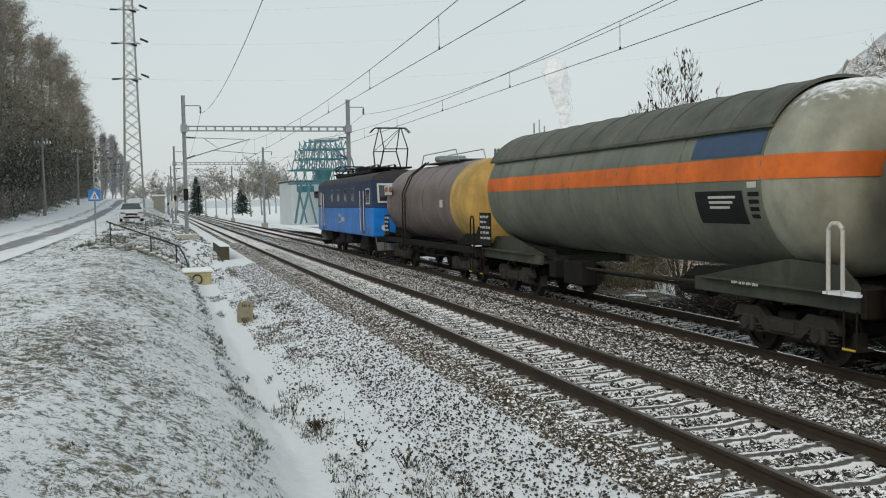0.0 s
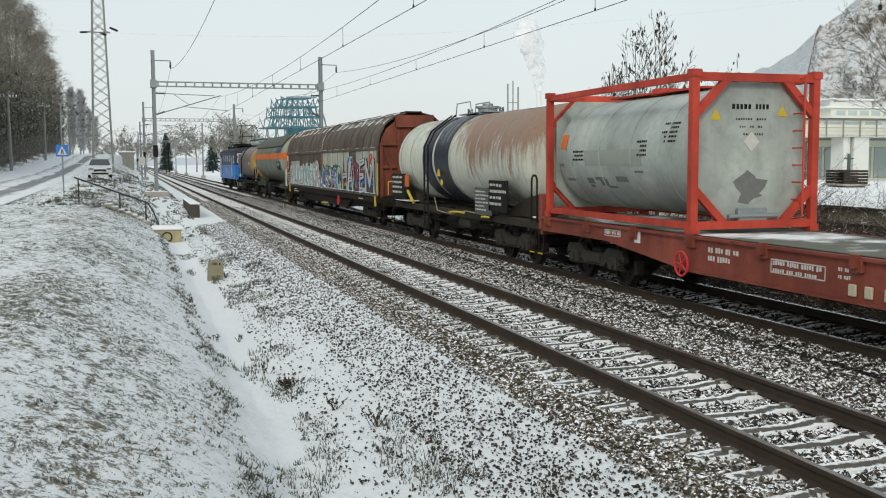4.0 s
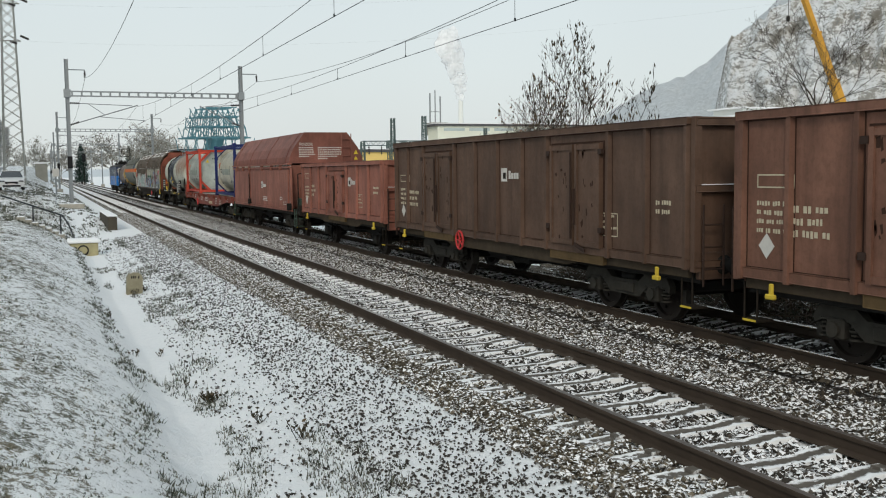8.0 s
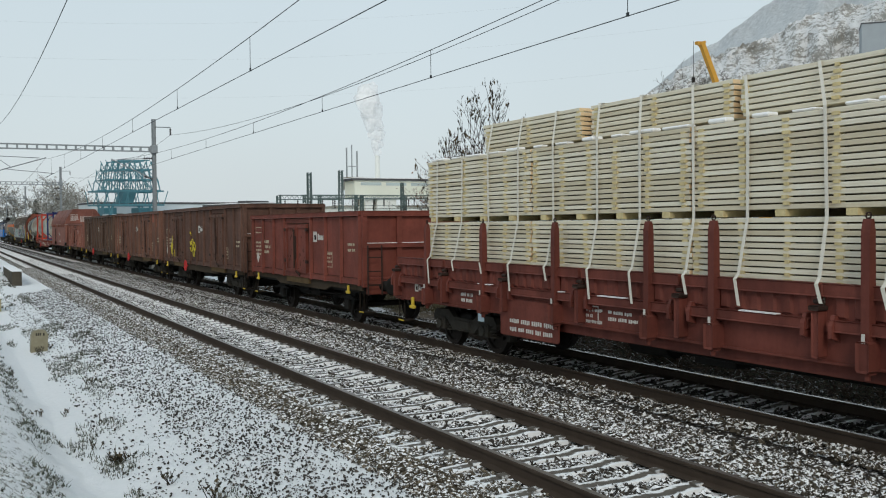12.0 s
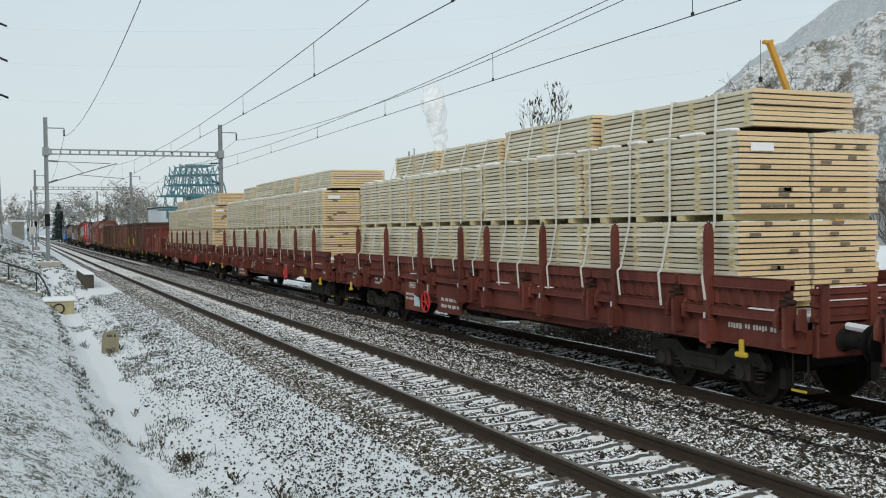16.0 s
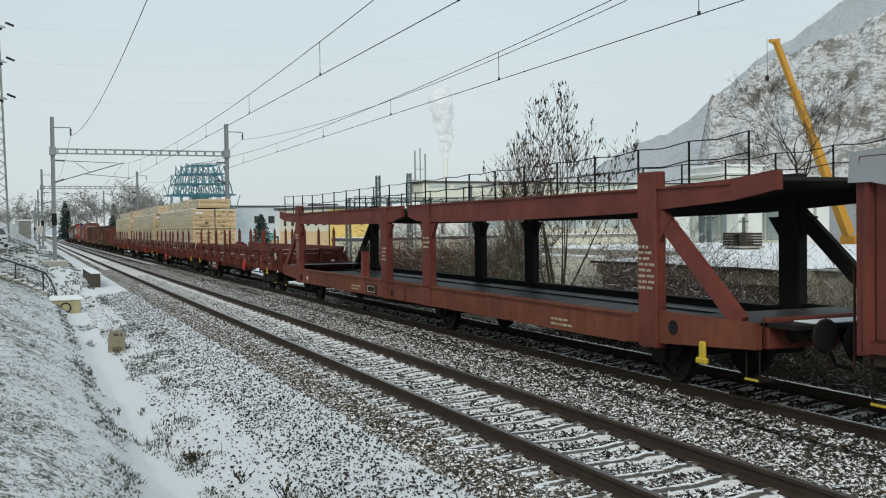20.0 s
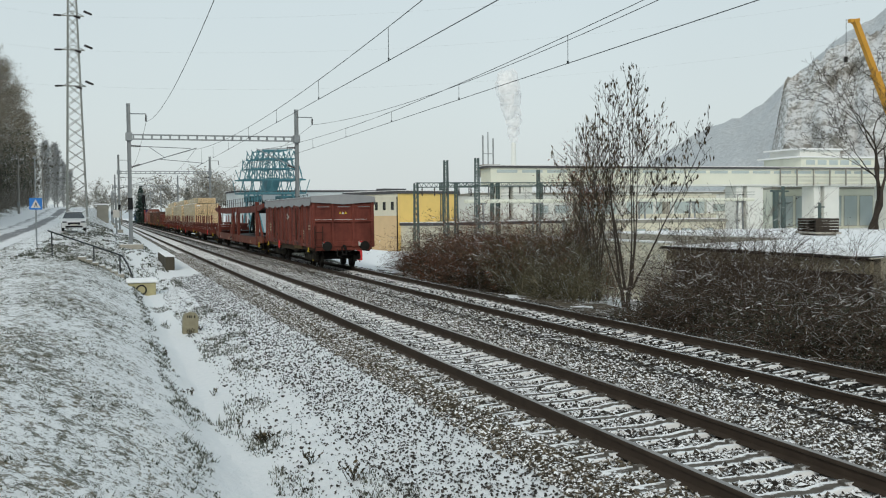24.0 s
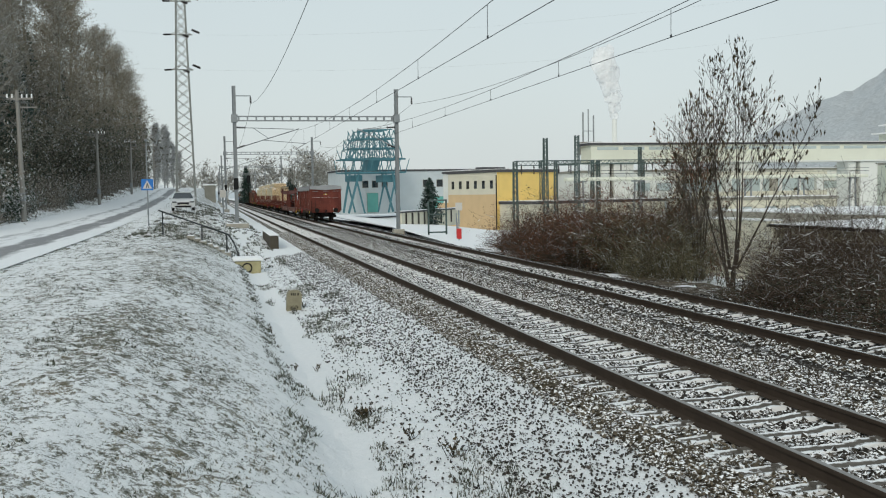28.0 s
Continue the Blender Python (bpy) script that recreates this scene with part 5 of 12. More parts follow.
# ---- sliding-wall van ----
def spray_material(name, stops, scale, line, line_w, cells=0.0, line_scale=1.6):
    """Sprayed fields that flow into one another, with thin wavering outlines."""
    m, n, l, b = nodes_of(name)
    v = coords(n, l, (1, 1, 0.8), False)
    f = noise_of(n, l, scale, 2, v, 0.5)
    col = ramp_of(n, l, f, stops)
    k = noise_of(n, l, line_scale, 1, v, 0.3)
    d = n.new("ShaderNodeMath")
    d.operation = "PINGPONG"
    l.new(k, d.inputs[0])
    d.inputs[1].default_value = 0.11
    col = mix_of(n, l, span_of(n, l, d.outputs[0], line_w * 0.6, line_w, 1.0, 0.0), col, line)
    if cells:
        vo = n.new("ShaderNodeTexVoronoi")
        vo.feature = "DISTANCE_TO_EDGE"
        vo.inputs["Scale"].default_value = cells
        l.new(v, vo.inputs["Vector"])
        col = mix_of(n, l, span_of(n, l, vo.outputs[0], 0.03, 0.05, 1.0, 0.0), col, (0.75, 0.77, 0.74))
    l.new(col, b.inputs["Base Color"])
    b.inputs["Roughness"].default_value = 0.6
    return m


M_SPR1 = spray_material("spray_mint", [(0.32, (0.62, 0.42, 0.42)), (0.42, (0.62, 0.70, 0.68)), (0.55, (0.50, 0.66, 0.62)), (0.64, (0.74, 0.78, 0.76)), (0.72, (0.66, 0.36, 0.36))], 0.9, (0.05, 0.06, 0.06), 0.012)
M_SPR2 = spray_material("spray_wild", [(0.34, (0.10, 0.10, 0.30)), (0.42, (0.30, 0.09, 0.05)), (0.50, (0.10, 0.065, 0.06)), (0.56, (0.05, 0.13, 0.50)), (0.64, (0.24, 0.30, 0.36)), (0.72, (0.35, 0.10, 0.05))], 1.5, (0.02, 0.02, 0.02), 0.014, 1.15, 2.2)
M_SPR3 = plain("spray_green_ground", (0.035, 0.16, 0.075), 0.6, 0, 0.4, 2, 0)


def spray_cloud(name, car, x, y0, y1, z0, z1, rag, mat, label, seed, step=0.09):
    """A field of spray paint with a ragged upper edge."""
    n = int(abs(y0 - y1) / step)
    v, f = [], []
    for i in range(n + 1):
        y = y0 + (y1 - y0) * i / n
        edge = min(1.0, i / 5, (n - i) / 5)
        top = z1 + rag * (0.8 * noise.noise((y * 1.1, seed, 0.3)) + 0.7 * noise.noise((y * 4.5, seed, 1.3)) + 0.35 * noise.noise((y * 11, seed, 2.3)))
        v += [(x, y, z0 + 0.04 * noise.noise((y * 3, seed, 7.0))), (x, y, z0 + (top - z0) * (0.35 + 0.65 * edge))]
    for i in range(n):
        f.append((2 * i, 2 * i + 1, 2 * i + 3, 2 * i + 2))
    return part(name, Mesh().add(v, f), mat, car, label)


LETTER = {"H": ((0, 0, .06, 1), (1, 0, .94, 1.1), (0, .5, 1, .55)), "A": ((0, 0, .5, 1.12), (1, 0, .55, 1.1), (.2, .36, .8, .40)), "R": ((0, 0, 0, 1.05), (0, 1.02, .95, .85), (1, .85, .8, .5), (.9, .5, 0, .48), (.35, .5, 1.1, 0)),
          "E": ((0, 0, .05, 1.08), (0, 1.0, 1, 1.1), (0, .5, .8, .55), (0, 0, 1.05, .04)), "M": ((0, 0, .04, 1.1), (.04, 1.05, .5, .25), (.5, .25, 1, 1.12), (1, 1.1, 1.06, 0))}


def brush(m, x, p, q, w0, w1):
    """One flat tapering stroke of paint on the wall, from p to q (along, up)."""
    d = Vector((0, q[0] - p[0], q[1] - p[1])).normalized()
    nv = Vector((0, -d.z, d.y)) * 0.5
    P0, P1 = Vector((x - 0.0005 * len(m.f), p[0], p[1])) - d * w0 * 0.3, Vector((x - 0.0005 * len(m.f), q[0], q[1])) + d * w1 * 0.3
    m.add([tuple(P0 + nv * w0), tuple(P0 - nv * w0), tuple(P1 - nv * w1), tuple(P1 + nv * w1)], [(0, 1, 2, 3)])


GLYPH = (((0, 0), (0.05, 0.8), (0.45, 1.0), (0.8, 0.7), (0.85, 0)), ((0, 1), (0.05, 0.25), (0.45, 0), (0.85, 0.3), (0.9, 1.05)),
         ((0.9, 0.85), (0.45, 1.0), (0.1, 0.75), (0.5, 0.5), (0.9, 0.25), (0.4, 0.0), (0.0, 0.12)), ((0.9, 0.9), (0.3, 1.0), (0.0, 0.5), (0.3, 0.0), (0.95, 0.1)),
         ((0, 0), (0.1, 1.05), (0.5, 0.4), (0.85, 1.0), (0.95, 0)), ((0.1, 0), (0.1, 1.0), (0.8, 0.95), (0.75, 0.55), (0.2, 0.5), (0.9, 0.0)))


def flowing(pts, n=6):
    """A smooth line through the given places."""
    out = []
    for i in range(len(pts) - 1):
        p0, p1, p2, p3 = pts[max(0, i - 1)], pts[i], pts[i + 1], pts[min(len(pts) - 1, i + 2)]
        for k in range(n):
            t = k / n
            out.append(tuple(0.5 * (2 * b + (c - a) * t + (2 * a - 5 * b + 4 * c - d) * t * t + (3 * b - a - 3 * c + d) * t ** 3) for a, b, c, d in zip(p0, p1, p2, p3)))
    return out + [tuple(pts[-1])]


def ribbon(m, x, line, w, shift=0.0):
    """A flat band of paint along a line (along, up), moved sideways by shift."""
    left, right = [], []
    for i, (y, z) in enumerate(line):
        a, b = line[max(0, i - 1)], line[min(len(line) - 1, i + 1)]
        d = Vector((b[0] - a[0], b[1] - a[1]))
        d = d.normalized() if d.length else Vector((1, 0))
        nx_, nz_ = -d.y, d.x
        left.append((x, y + nx_ * (shift + w), z + nz_ * (shift + w)))
        right.append((x, y + nx_ * (shift - w), z + nz_ * (shift - w)))
    k = len(line)
    m.add(left + right, [(i, i + 1, k + i + 1, k + i) for i in range(k - 1)])


def wild_letters(car, x, y0, y1, z0, z1, count, fills, line, seed, fat):
    """A row of crowded curved letter shapes that nobody can read: a coloured band with thin wavering edges."""
    rng = random.Random(seed)
    step = (y1 - y0) / count
    for k in range(count):
        ya, w = y0 + step * (k - 0.08), step * 1.02
        bot, top = z0 + rng.uniform(-0.05, 0.05), z1 + rng.uniform(-0.14, 0.16)
        lean = rng.uniform(-0.15, 0.15)
        g = flowing([(ya + w * (u + lean * v + rng.uniform(-0.06, 0.06)), bot + (top - bot) * v) for u, v in GLYPH[rng.randrange(6)]])
        e = x - 0.0012 * (k % 3)
        fill, l1, l2 = Mesh(), Mesh(), Mesh()
        ribbon(fill, e, g, fat * rng.uniform(0.85, 1.15))
        ribbon(l1, e - 0.004, g, 0.014, fat)
        ribbon(l2, e - 0.004, g, 0.014, -fat)
        part("spray_letter", fill, fills[k % len(fills)], car, "sprayed letter shape")
        part("spray_outline", l1, line, car, "thin sprayed letter edge")
        part("spray_outline", l2, line, car, "thin sprayed letter edge")


def spray(car, x):
    spray_cloud("spray_ground", car, x - 0.001, 10.05, 0.55, 1.36, 2.40, 0.34, M_SPR1, "pale mint and pink sprayed field", 3.0)
    wild_letters(car, x - 0.003, 9.85, 0.75, 1.46, 2.36, 10, (M_MINT, M_SPW, M_MINT2, M_PINKP, M_MINT, M_MINT2), M_SPGREY, 31, 0.115)
    spray_cloud("spray_ground", car, x - 0.001, 0.50, -4.70, 1.36, 2.34, 0.22, M_SPR3, "dark green sprayed ground", 5.0)
    spray_cloud("spray_field", car, x - 0.005, 0.42, -4.5, 1.36, 2.20, 0.22, M_SPR2, "wild sprayed shapes in blue, brown and white outlines", 8.0)
    wild_letters(car, x - 0.010, 0.35, -4.55, 1.44, 2.26, 7, (M_SPB, M_SPBRN, M_TEALP, M_SPDARK, M_SPBRN, M_SPB, M_MINT2), M_SPW, 32, 0.095)
    for y, z, s in ((0.45, 2.02, 0.10), (-0.55, 2.20, 0.08), (-2.1, 2.18, 0.13), (-4.35, 2.1, 0.14), (-4.55, 1.55, 0.16), (0.5, 1.5, 0.14)):
        star = [(y + s * (1 if k % 2 == 0 else 0.45) * math.sin(k * math.pi / 5), z + s * (1 if k % 2 == 0 else 0.45) * math.cos(k * math.pi / 5)) for k in range(10)]
        part("spray_star", Mesh().prism(star, "x", x - 0.034, x - 0.028), M_SPW if s == 0.13 else M_SPY, car, "sprayed star")
    rng = random.Random(12)
    y = -4.85
    spray_cloud("spray_ground", car, x - 0.001, -4.8, -10.95, 1.30, 1.52, 0.10, M_SPGREY, "grey sprayed drips", 11.0)
    for y0, y1, z0, z1, mat, lab in ((-6.5, -10.95, 1.93, 2.20, M_SPM, "dark red sprayed band"), (-7.1, -10.9, 1.70, 1.93, M_SPB, "blue sprayed band"), (-5.0, -7.2, 1.66, 1.86, M_SPRED, "red sprayed band"),
                                     (-5.9, -8.6, 1.48, 1.68, M_SPG, "green sprayed band"), (-8.6, -10.9, 1.44, 1.70, M_SPGREY, "grey sprayed band")):
        spray_cloud("spray_band", car, x - 0.002 - 0.0004 * z0, y0, y1, z0, z1, 0.07, mat, lab, z0 * 7)
    for ch_, w, fill in (("H", 1.10, M_SPL), ("A", 1.10, M_SPL), ("R", 1.05, M_SPM), ("E", 1.05, M_SPL), ("M", 1.55, M_SPL)):
        for k, (a, b, c_, d) in enumerate(LETTER[ch_]):
            p, q = (y - 0.10 - a * (w - 0.22), 1.40 + b * 1.08), (y - 0.10 - c_ * (w - 0.22), 1.40 + d * 1.08)
            back, front, shine = Mesh(), Mesh(), Mesh()
            f, g = rng.uniform(0.22, 0.30), rng.uniform(0.15, 0.22)
            brush(back, x - 0.006 - 0.0003 * k, (p[0] - 0.05, p[1] - 0.02), (q[0] - 0.05, q[1] - 0.02), f + 0.10, g + 0.09)
            brush(front, x - 0.010 - 0.0003 * k, p, q, f, g)
            brush(shine, x - 0.014 - 0.0003 * k, (p[0] * 0.8 + q[0] * 0.2 + 0.05, p[1] * 0.8 + q[1] * 0.2), (p[0] * 0.2 + q[0] * 0.8 + 0.04, p[1] * 0.2 + q[1] * 0.8), 0.05, 0.03)
            part("spray_outline", back, M_SPK, car, "black letter shadow")
            part("spray_letter", front, fill, car, "angular sprayed letter stroke")
            part("spray_shine", shine, rng.choice((M_SPW, M_SPGREY, M_SPRED, M_SPB)), car, "thin sprayed accent")
        y -= w + 0.03
    spray_cloud("spray_ground", car, x + 0.03, 11.0, 10.3, 1.33, 1.52, 0.1, M_SPW, "small white scribble", 21.0)
    wild_letters(car, x + 0.028, 11.05, 10.45, 2.55, 2.85, 2, (M_SPW,), M_SPB, 33, 0.035)


M_MINT = plain("spray_mint_pale", (0.47, 0.60, 0.57), 0.6, 0, 0.2, 3, 0)
M_MINT2 = plain("spray_mint_grey", (0.36, 0.45, 0.45), 0.6, 0, 0.25, 3, 0)
M_PINKP = plain("spray_pale_pink", (0.62, 0.42, 0.42), 0.6, 0, 0.25, 3, 0)
M_SPGREY = plain("spray_dark_grey", (0.07, 0.085, 0.085), 0.6, 0, 0.3, 5, 0)
M_SPDARK = plain("spray_dark_violet", (0.06, 0.05, 0.10), 0.6, 0, 0.3, 5, 0)
M_SPBRN = plain("spray_brown", (0.16, 0.08, 0.05), 0.6, 0, 0.3, 4, 0)
M_SPL = plain("spray_silver", (0.46, 0.48, 0.47), 0.6, 0, 0.3, 5, 0)
M_TEALP = plain("spray_teal", (0.06, 0.24, 0.30), 0.6, 0, 0.25, 4, 0)
M_SPRED = plain("spray_red", (0.36, 0.05, 0.06), 0.6, 0, 0.25, 4, 0)


def sliding_van(s0):
    car = wagon("sliding_wall_van", "long brown sliding-wall van covered in graffiti", s0)
    half = 11.3
    sec = [(-1.36, 1.2), (-1.36, 3.02), (-1.28, 3.42), (-1.08, 3.80), (-0.70, 4.10), (-0.28, 4.24), (0.28, 4.24), (0.70, 4.10), (1.08, 3.80), (1.28, 3.42), (1.36, 3.02), (1.36, 1.2)]
    part("body", Mesh().prism(sec, "y", -half + 0.25, half - 0.25), P_BOX, car, "dark inner body", True)
    for k, (a, b) in enumerate(((0.02, half - 0.15), (-half + 0.15, -0.02))):
        for s in (-1, 1):
            outer = [(s * x, z) for x, z in ((1.44, 1.25), (1.44, 3.09), (1.36, 3.54), (1.15, 3.97), (0.75, 4.28), (0.30, 4.40))]
            inner = [(s * x, z) for x, z in ((0.30, 4.36), (0.73, 4.24), (1.11, 3.93), (1.31, 3.51), (1.39, 3.07), (1.39, 1.25))]
            w = part("sliding_wall", Mesh().prism(outer + inner, "y", a, b), P_BOX, car, "brown sliding wall curved into the roof", True)
            m = Mesh()
            n = 9
            for i in range(n + 1):
                y = a + (b - a) * i / n
                for (p, q), (p2, q2) in zip(outer[1:], outer[2:]):
                    m.bar((p, y, q), (p2, y, q2), 0.05, 0.05)
                m.box(s * 1.44 - 0.025, y - 0.04, 1.25, s * 1.44 + 0.025, y + 0.04, 3.05)
            m.box(s * 1.455 - 0.03, a, 3.02, s * 1.455 + 0.03, b, 3.10).box(s * 1.455 - 0.02, a, 1.22, s * 1.455 + 0.02, b, 1.34)
            part("wall_rib", m, P_BOX, w)
    m = Mesh()
    for s in (-1, 1):
        m.box(s * 1.35 - 0.1, -half, 0.98, s * 1.35 + 0.1, half, 1.2, 0.01)
    part("sill", m, M_DARKB, car)
    for s in (-1, 1):
        e = part("end_wall", Mesh().prism(sec, "y", s * (half - 0.25), s * (half - 0.12)), P_BOXR, car, "red ribbed end wall")
        m = Mesh()
        for x in (-1.3, -0.62, 0.0, 0.62, 1.3):
            m.box(x - 0.06, s * (half - 0.13), 1.1, x + 0.06, s * (half - 0.02), 3.75 if abs(x) < 1 else 3.2)
        m.box(-1.38, s * (half - 0.12), 2.30, 1.38, s * (half - 0.03), 2.40).box(-1.38, s * (half - 0.12), 3.16, 1.38, s * (half + 0.0), 3.26).bar((-1.2, s * (half - 0.04), 3.1), (-0.65, s * (half - 0.04), 1.3), 0.05, 0.06).bar((1.2, s * (half - 0.04), 3.1), (0.65, s * (half - 0.04), 1.3), 0.05, 0.06)
        m.box(-0.75, s * (half - 0.13), 3.85, 0.75, s * (half + 0.02), 4.32, 0.02)
        part("end_rib", m, P_BOXR, e)
    part("grey_panel", Mesh().box(-1.472, 6.6, 1.45, -1.468, 9.7, 2.62), M_PALEW, car, "pale grey repainted wall patch")
    for i in range(9):
        a = -0.10 - i * 1.226
        if i == 5:
            part("grey_panel", Mesh().box(-1.452, a - 1.13, 1.35, -1.446, a, 2.42), M_PALEW, car, "pale grey wall panel")
        else:
            part("grey_panel", Mesh().box(-1.452, a - 1.13, 1.35, -1.446, a, 3.0), M_PALEW, car, "pale grey wall panel")
    for i in range(10):
        y = -0.04 - i * 1.226 if i < 9 else -11.05
        part("panel_rib", Mesh().box(-1.478, y - 0.05, 1.35, -1.455, y + 0.05, 2.42 if i in (5, 6) else 2.98), M_PALEW, car, "pale wall rib")
    part("ledge_snow", Mesh().box(-1.50, -half + 0.3, 1.335, -1.472, half - 0.3, 1.35), M_SNOW, car, "thin line of snow along the lower ledge")
    for dy, mat, lab in ((-0.09, P_BOX, "brown roof seam"), (0.09, P_BOXR, "red roof seam"), (0.0, M_SNOW, "snow in the roof seam")):
        m = Mesh()
        arc = [(-1.46, 3.10), (-1.385, 3.56), (-1.175, 3.995), (-0.77, 4.31), (-0.34, 4.43)]
        for (p, q), (p2, q2) in zip(arc, arc[1:]):
            m.bar((p, dy, q), (p2, dy, q2), 0.035 if mat is M_SNOW else 0.06, 0.05)
        part("roof_seam", m, mat, car, lab)
    part("blue_mark", Mesh().box(-1.476, -6.9, 2.48, -1.47, -5.95, 2.78), plain("mark_ground", (0.40, 0.42, 0.42), 0.6), car, "grey plate with a blue mark")
    part("blue_square", Mesh().box(-1.480, -6.28, 2.54, -1.476, -6.02, 2.74), M_SPB, car, "blue square mark")
    part("blue_bar", Mesh().box(-1.480, -6.85, 2.57, -1.476, -6.34, 2.69), M_SPB, car, "blue bar")
    spray(car, -1.484)
    rng = random.Random(8)
    for i in range(19):
        y = -half + 0.2 + i * (2 * half - 0.4) / 18
        a = rng.uniform(0.0, 0.5)
        arc = [(-1.36 + 0.0, 3.54), (-1.175, 3.985), (-0.77, 4.305), (-0.32, 4.425)]
        m = Mesh()
        for (p, q), (p2, q2) in zip(arc[1:], arc[2:]):
            m.bar((p, y + 0.03, q + 0.01), (p + (p2 - p) * rng.uniform(0.5, 1.0), y + 0.03, q + (q2 - q) * rng.uniform(0.5, 1.0) + 0.01), 0.018 + rng.uniform(0, 0.022), 0.03)
        part("rib_snow", m, M_SNOW, car, "thin line of snow on a roof rib")
    for i in range(16):
        y = -half + 0.5 + i * 1.38
        part("ledge_snow", Mesh().box(-1.485, y, 3.10, -1.455, y + rng.uniform(0.3, 1.1), 3.108), M_SNOW, car, "thin line of snow on the ledge")
    for i in range(14):                                 # thin frost on the roof panels
        y = -half + 0.35 + i * 0.62 + rng.uniform(-0.1, 0.1)
        a, b = rng.uniform(0.05, 0.35), rng.uniform(0.5, 0.9)
        p, q = Vector((-1.165, 0, 3.978)), Vector((-0.76, 0, 4.292))
        c0, c1 = p.lerp(q, a), p.lerp(q, b)
        part("roof_frost", Mesh().add([(c0.x, y, c0.z), (c0.x, y + 0.40, c0.z), (c1.x, y + 0.34, c1.z), (c1.x, y + 0.1, c1.z)], [(0, 1, 2, 3)]), M_FROST, car, "patch of frost on the roof", kind="stuff")
    part("eave_band", Mesh().box(-1.49, -half + 0.15, 2.98, -1.47, half - 0.15, 3.07, 0.006), P_BOX, car, "brown eave band")
    part("roof_ridge", Mesh().box(-0.32, -half + 0.1, 4.38, 0.32, half - 0.1, 4.46, 0.02), M_DARKB, car, "dark roof ridge")
    part("centre_post", Mesh().box(-1.475, -0.14, 1.25, -1.44, 0.14, 3.1), P_BOXR, car, "red post between the sliding walls")
    handwheel(car, -1.48, -3.9, 0.84, 0.19)
    p = part("prohibition_sign", Mesh().box(-1.482, -10.6, 2.35, -1.476, -10.1, 2.95), M_WHITE, car, "white sign with red ring")
    ring_m = Mesh()
    for i in range(20):
        a, b = 2 * math.pi * i / 20, 2 * math.pi * (i + 1) / 20
        ring_m.rod((-1.486, -10.35 + 0.2 * math.cos(a), 2.65 + 0.2 * math.sin(a)), (-1.486, -10.35 + 0.2 * math.cos(b), 2.65 + 0.2 * math.sin(b)), 0.028, 5)
    ring_m.rod((-1.486, -10.49, 2.79), (-1.486, -10.21, 2.51), 0.028, 5)
    part("red_ring", ring_m, M_REDW, p)
    p = part("end_panel", Mesh().box(-1.476, 10.3, 1.3, -1.470, 11.12, 3.05), P_BOXR, car, "dark red end panel with faded lettering")
    ring_e = Mesh()
    for i in range(20):
        a, b = 2 * math.pi * i / 20, 2 * math.pi * (i + 1) / 20
        ring_e.rod((-1.486, 10.9 + 0.15 * math.cos(a), 2.45 + 0.2 * math.sin(a)), (-1.486, 10.9 + 0.15 * math.cos(b), 2.45 + 0.2 * math.sin(b)), 0.025, 5)
    ring_e.rod((-1.486, 11.0, 2.6), (-1.486, 10.8, 2.3), 0.025, 5)
    part("prohibition_sign", Mesh().box(-1.482, 10.7, 2.2, -1.477, 11.1, 2.95), M_WHITE, car, "pale sign over a faded red ring")
    part("red_ring", ring_e, M_REDW, car)
    t = Mesh()
    bars(t, -1.478, 10.65, 2.0, 0.3, 8, 0.05)
    bars(t, -1.478, 11.08, 1.95, 0.35, 4, 0.07)
    bars(t, -1.47, 8.8, 1.1, 1.4, 2, 0.06)
    bars(t, -1.47, -8.0, 1.10, 0.9, 1, 0.045)
    part("lettering", t, M_WHITE, car)
    part("grab_rail", Mesh().tube([(-1.45, -11.2, 1.3), (-1.45, -11.2, 2.5)], 0.02).tube([(-1.1, -11.45, 1.3), (-1.1, -11.45, 1.8), (-0.8, -11.45, 1.8), (-0.8, -11.45, 1.3)], 0.02), M_YEL, car, "yellow grab rails")
    underframe(car, half, 0.72, 1.2, M_DARKB, 0.16)
    for s_ in (-1, 1):
        part("side_girder", Mesh().prism([(-6.4, 1.0), (-5.2, 0.58), (5.2, 0.58), (6.4, 1.0)], "x", s_ * 1.33 - 0.03, s_ * 1.33 + 0.03), M_DARKB, car, "deep dark side girder")
    brakes(car)
    for y in (10.3, -10.9):
        part("lever", Mesh().box(-1.5, y, 0.85, -1.42, y + 0.1, 1.25, 0.02), M_YEL, car, "yellow release lever")
    part("step", Mesh().box(-1.52, -0.9, 0.60, -1.36, 0.1, 0.64), M_YEL, car, "yellow-edged step")
    for y in (-8.3, 8.3):
        bogie(car, y)
    ends(car, half)


# ---- container flat with two tank containers ----
M_SCUFF = plain("scuffed_cladding", (0.17, 0.175, 0.165), 0.8, 0, 0.3, 8, 0.05)


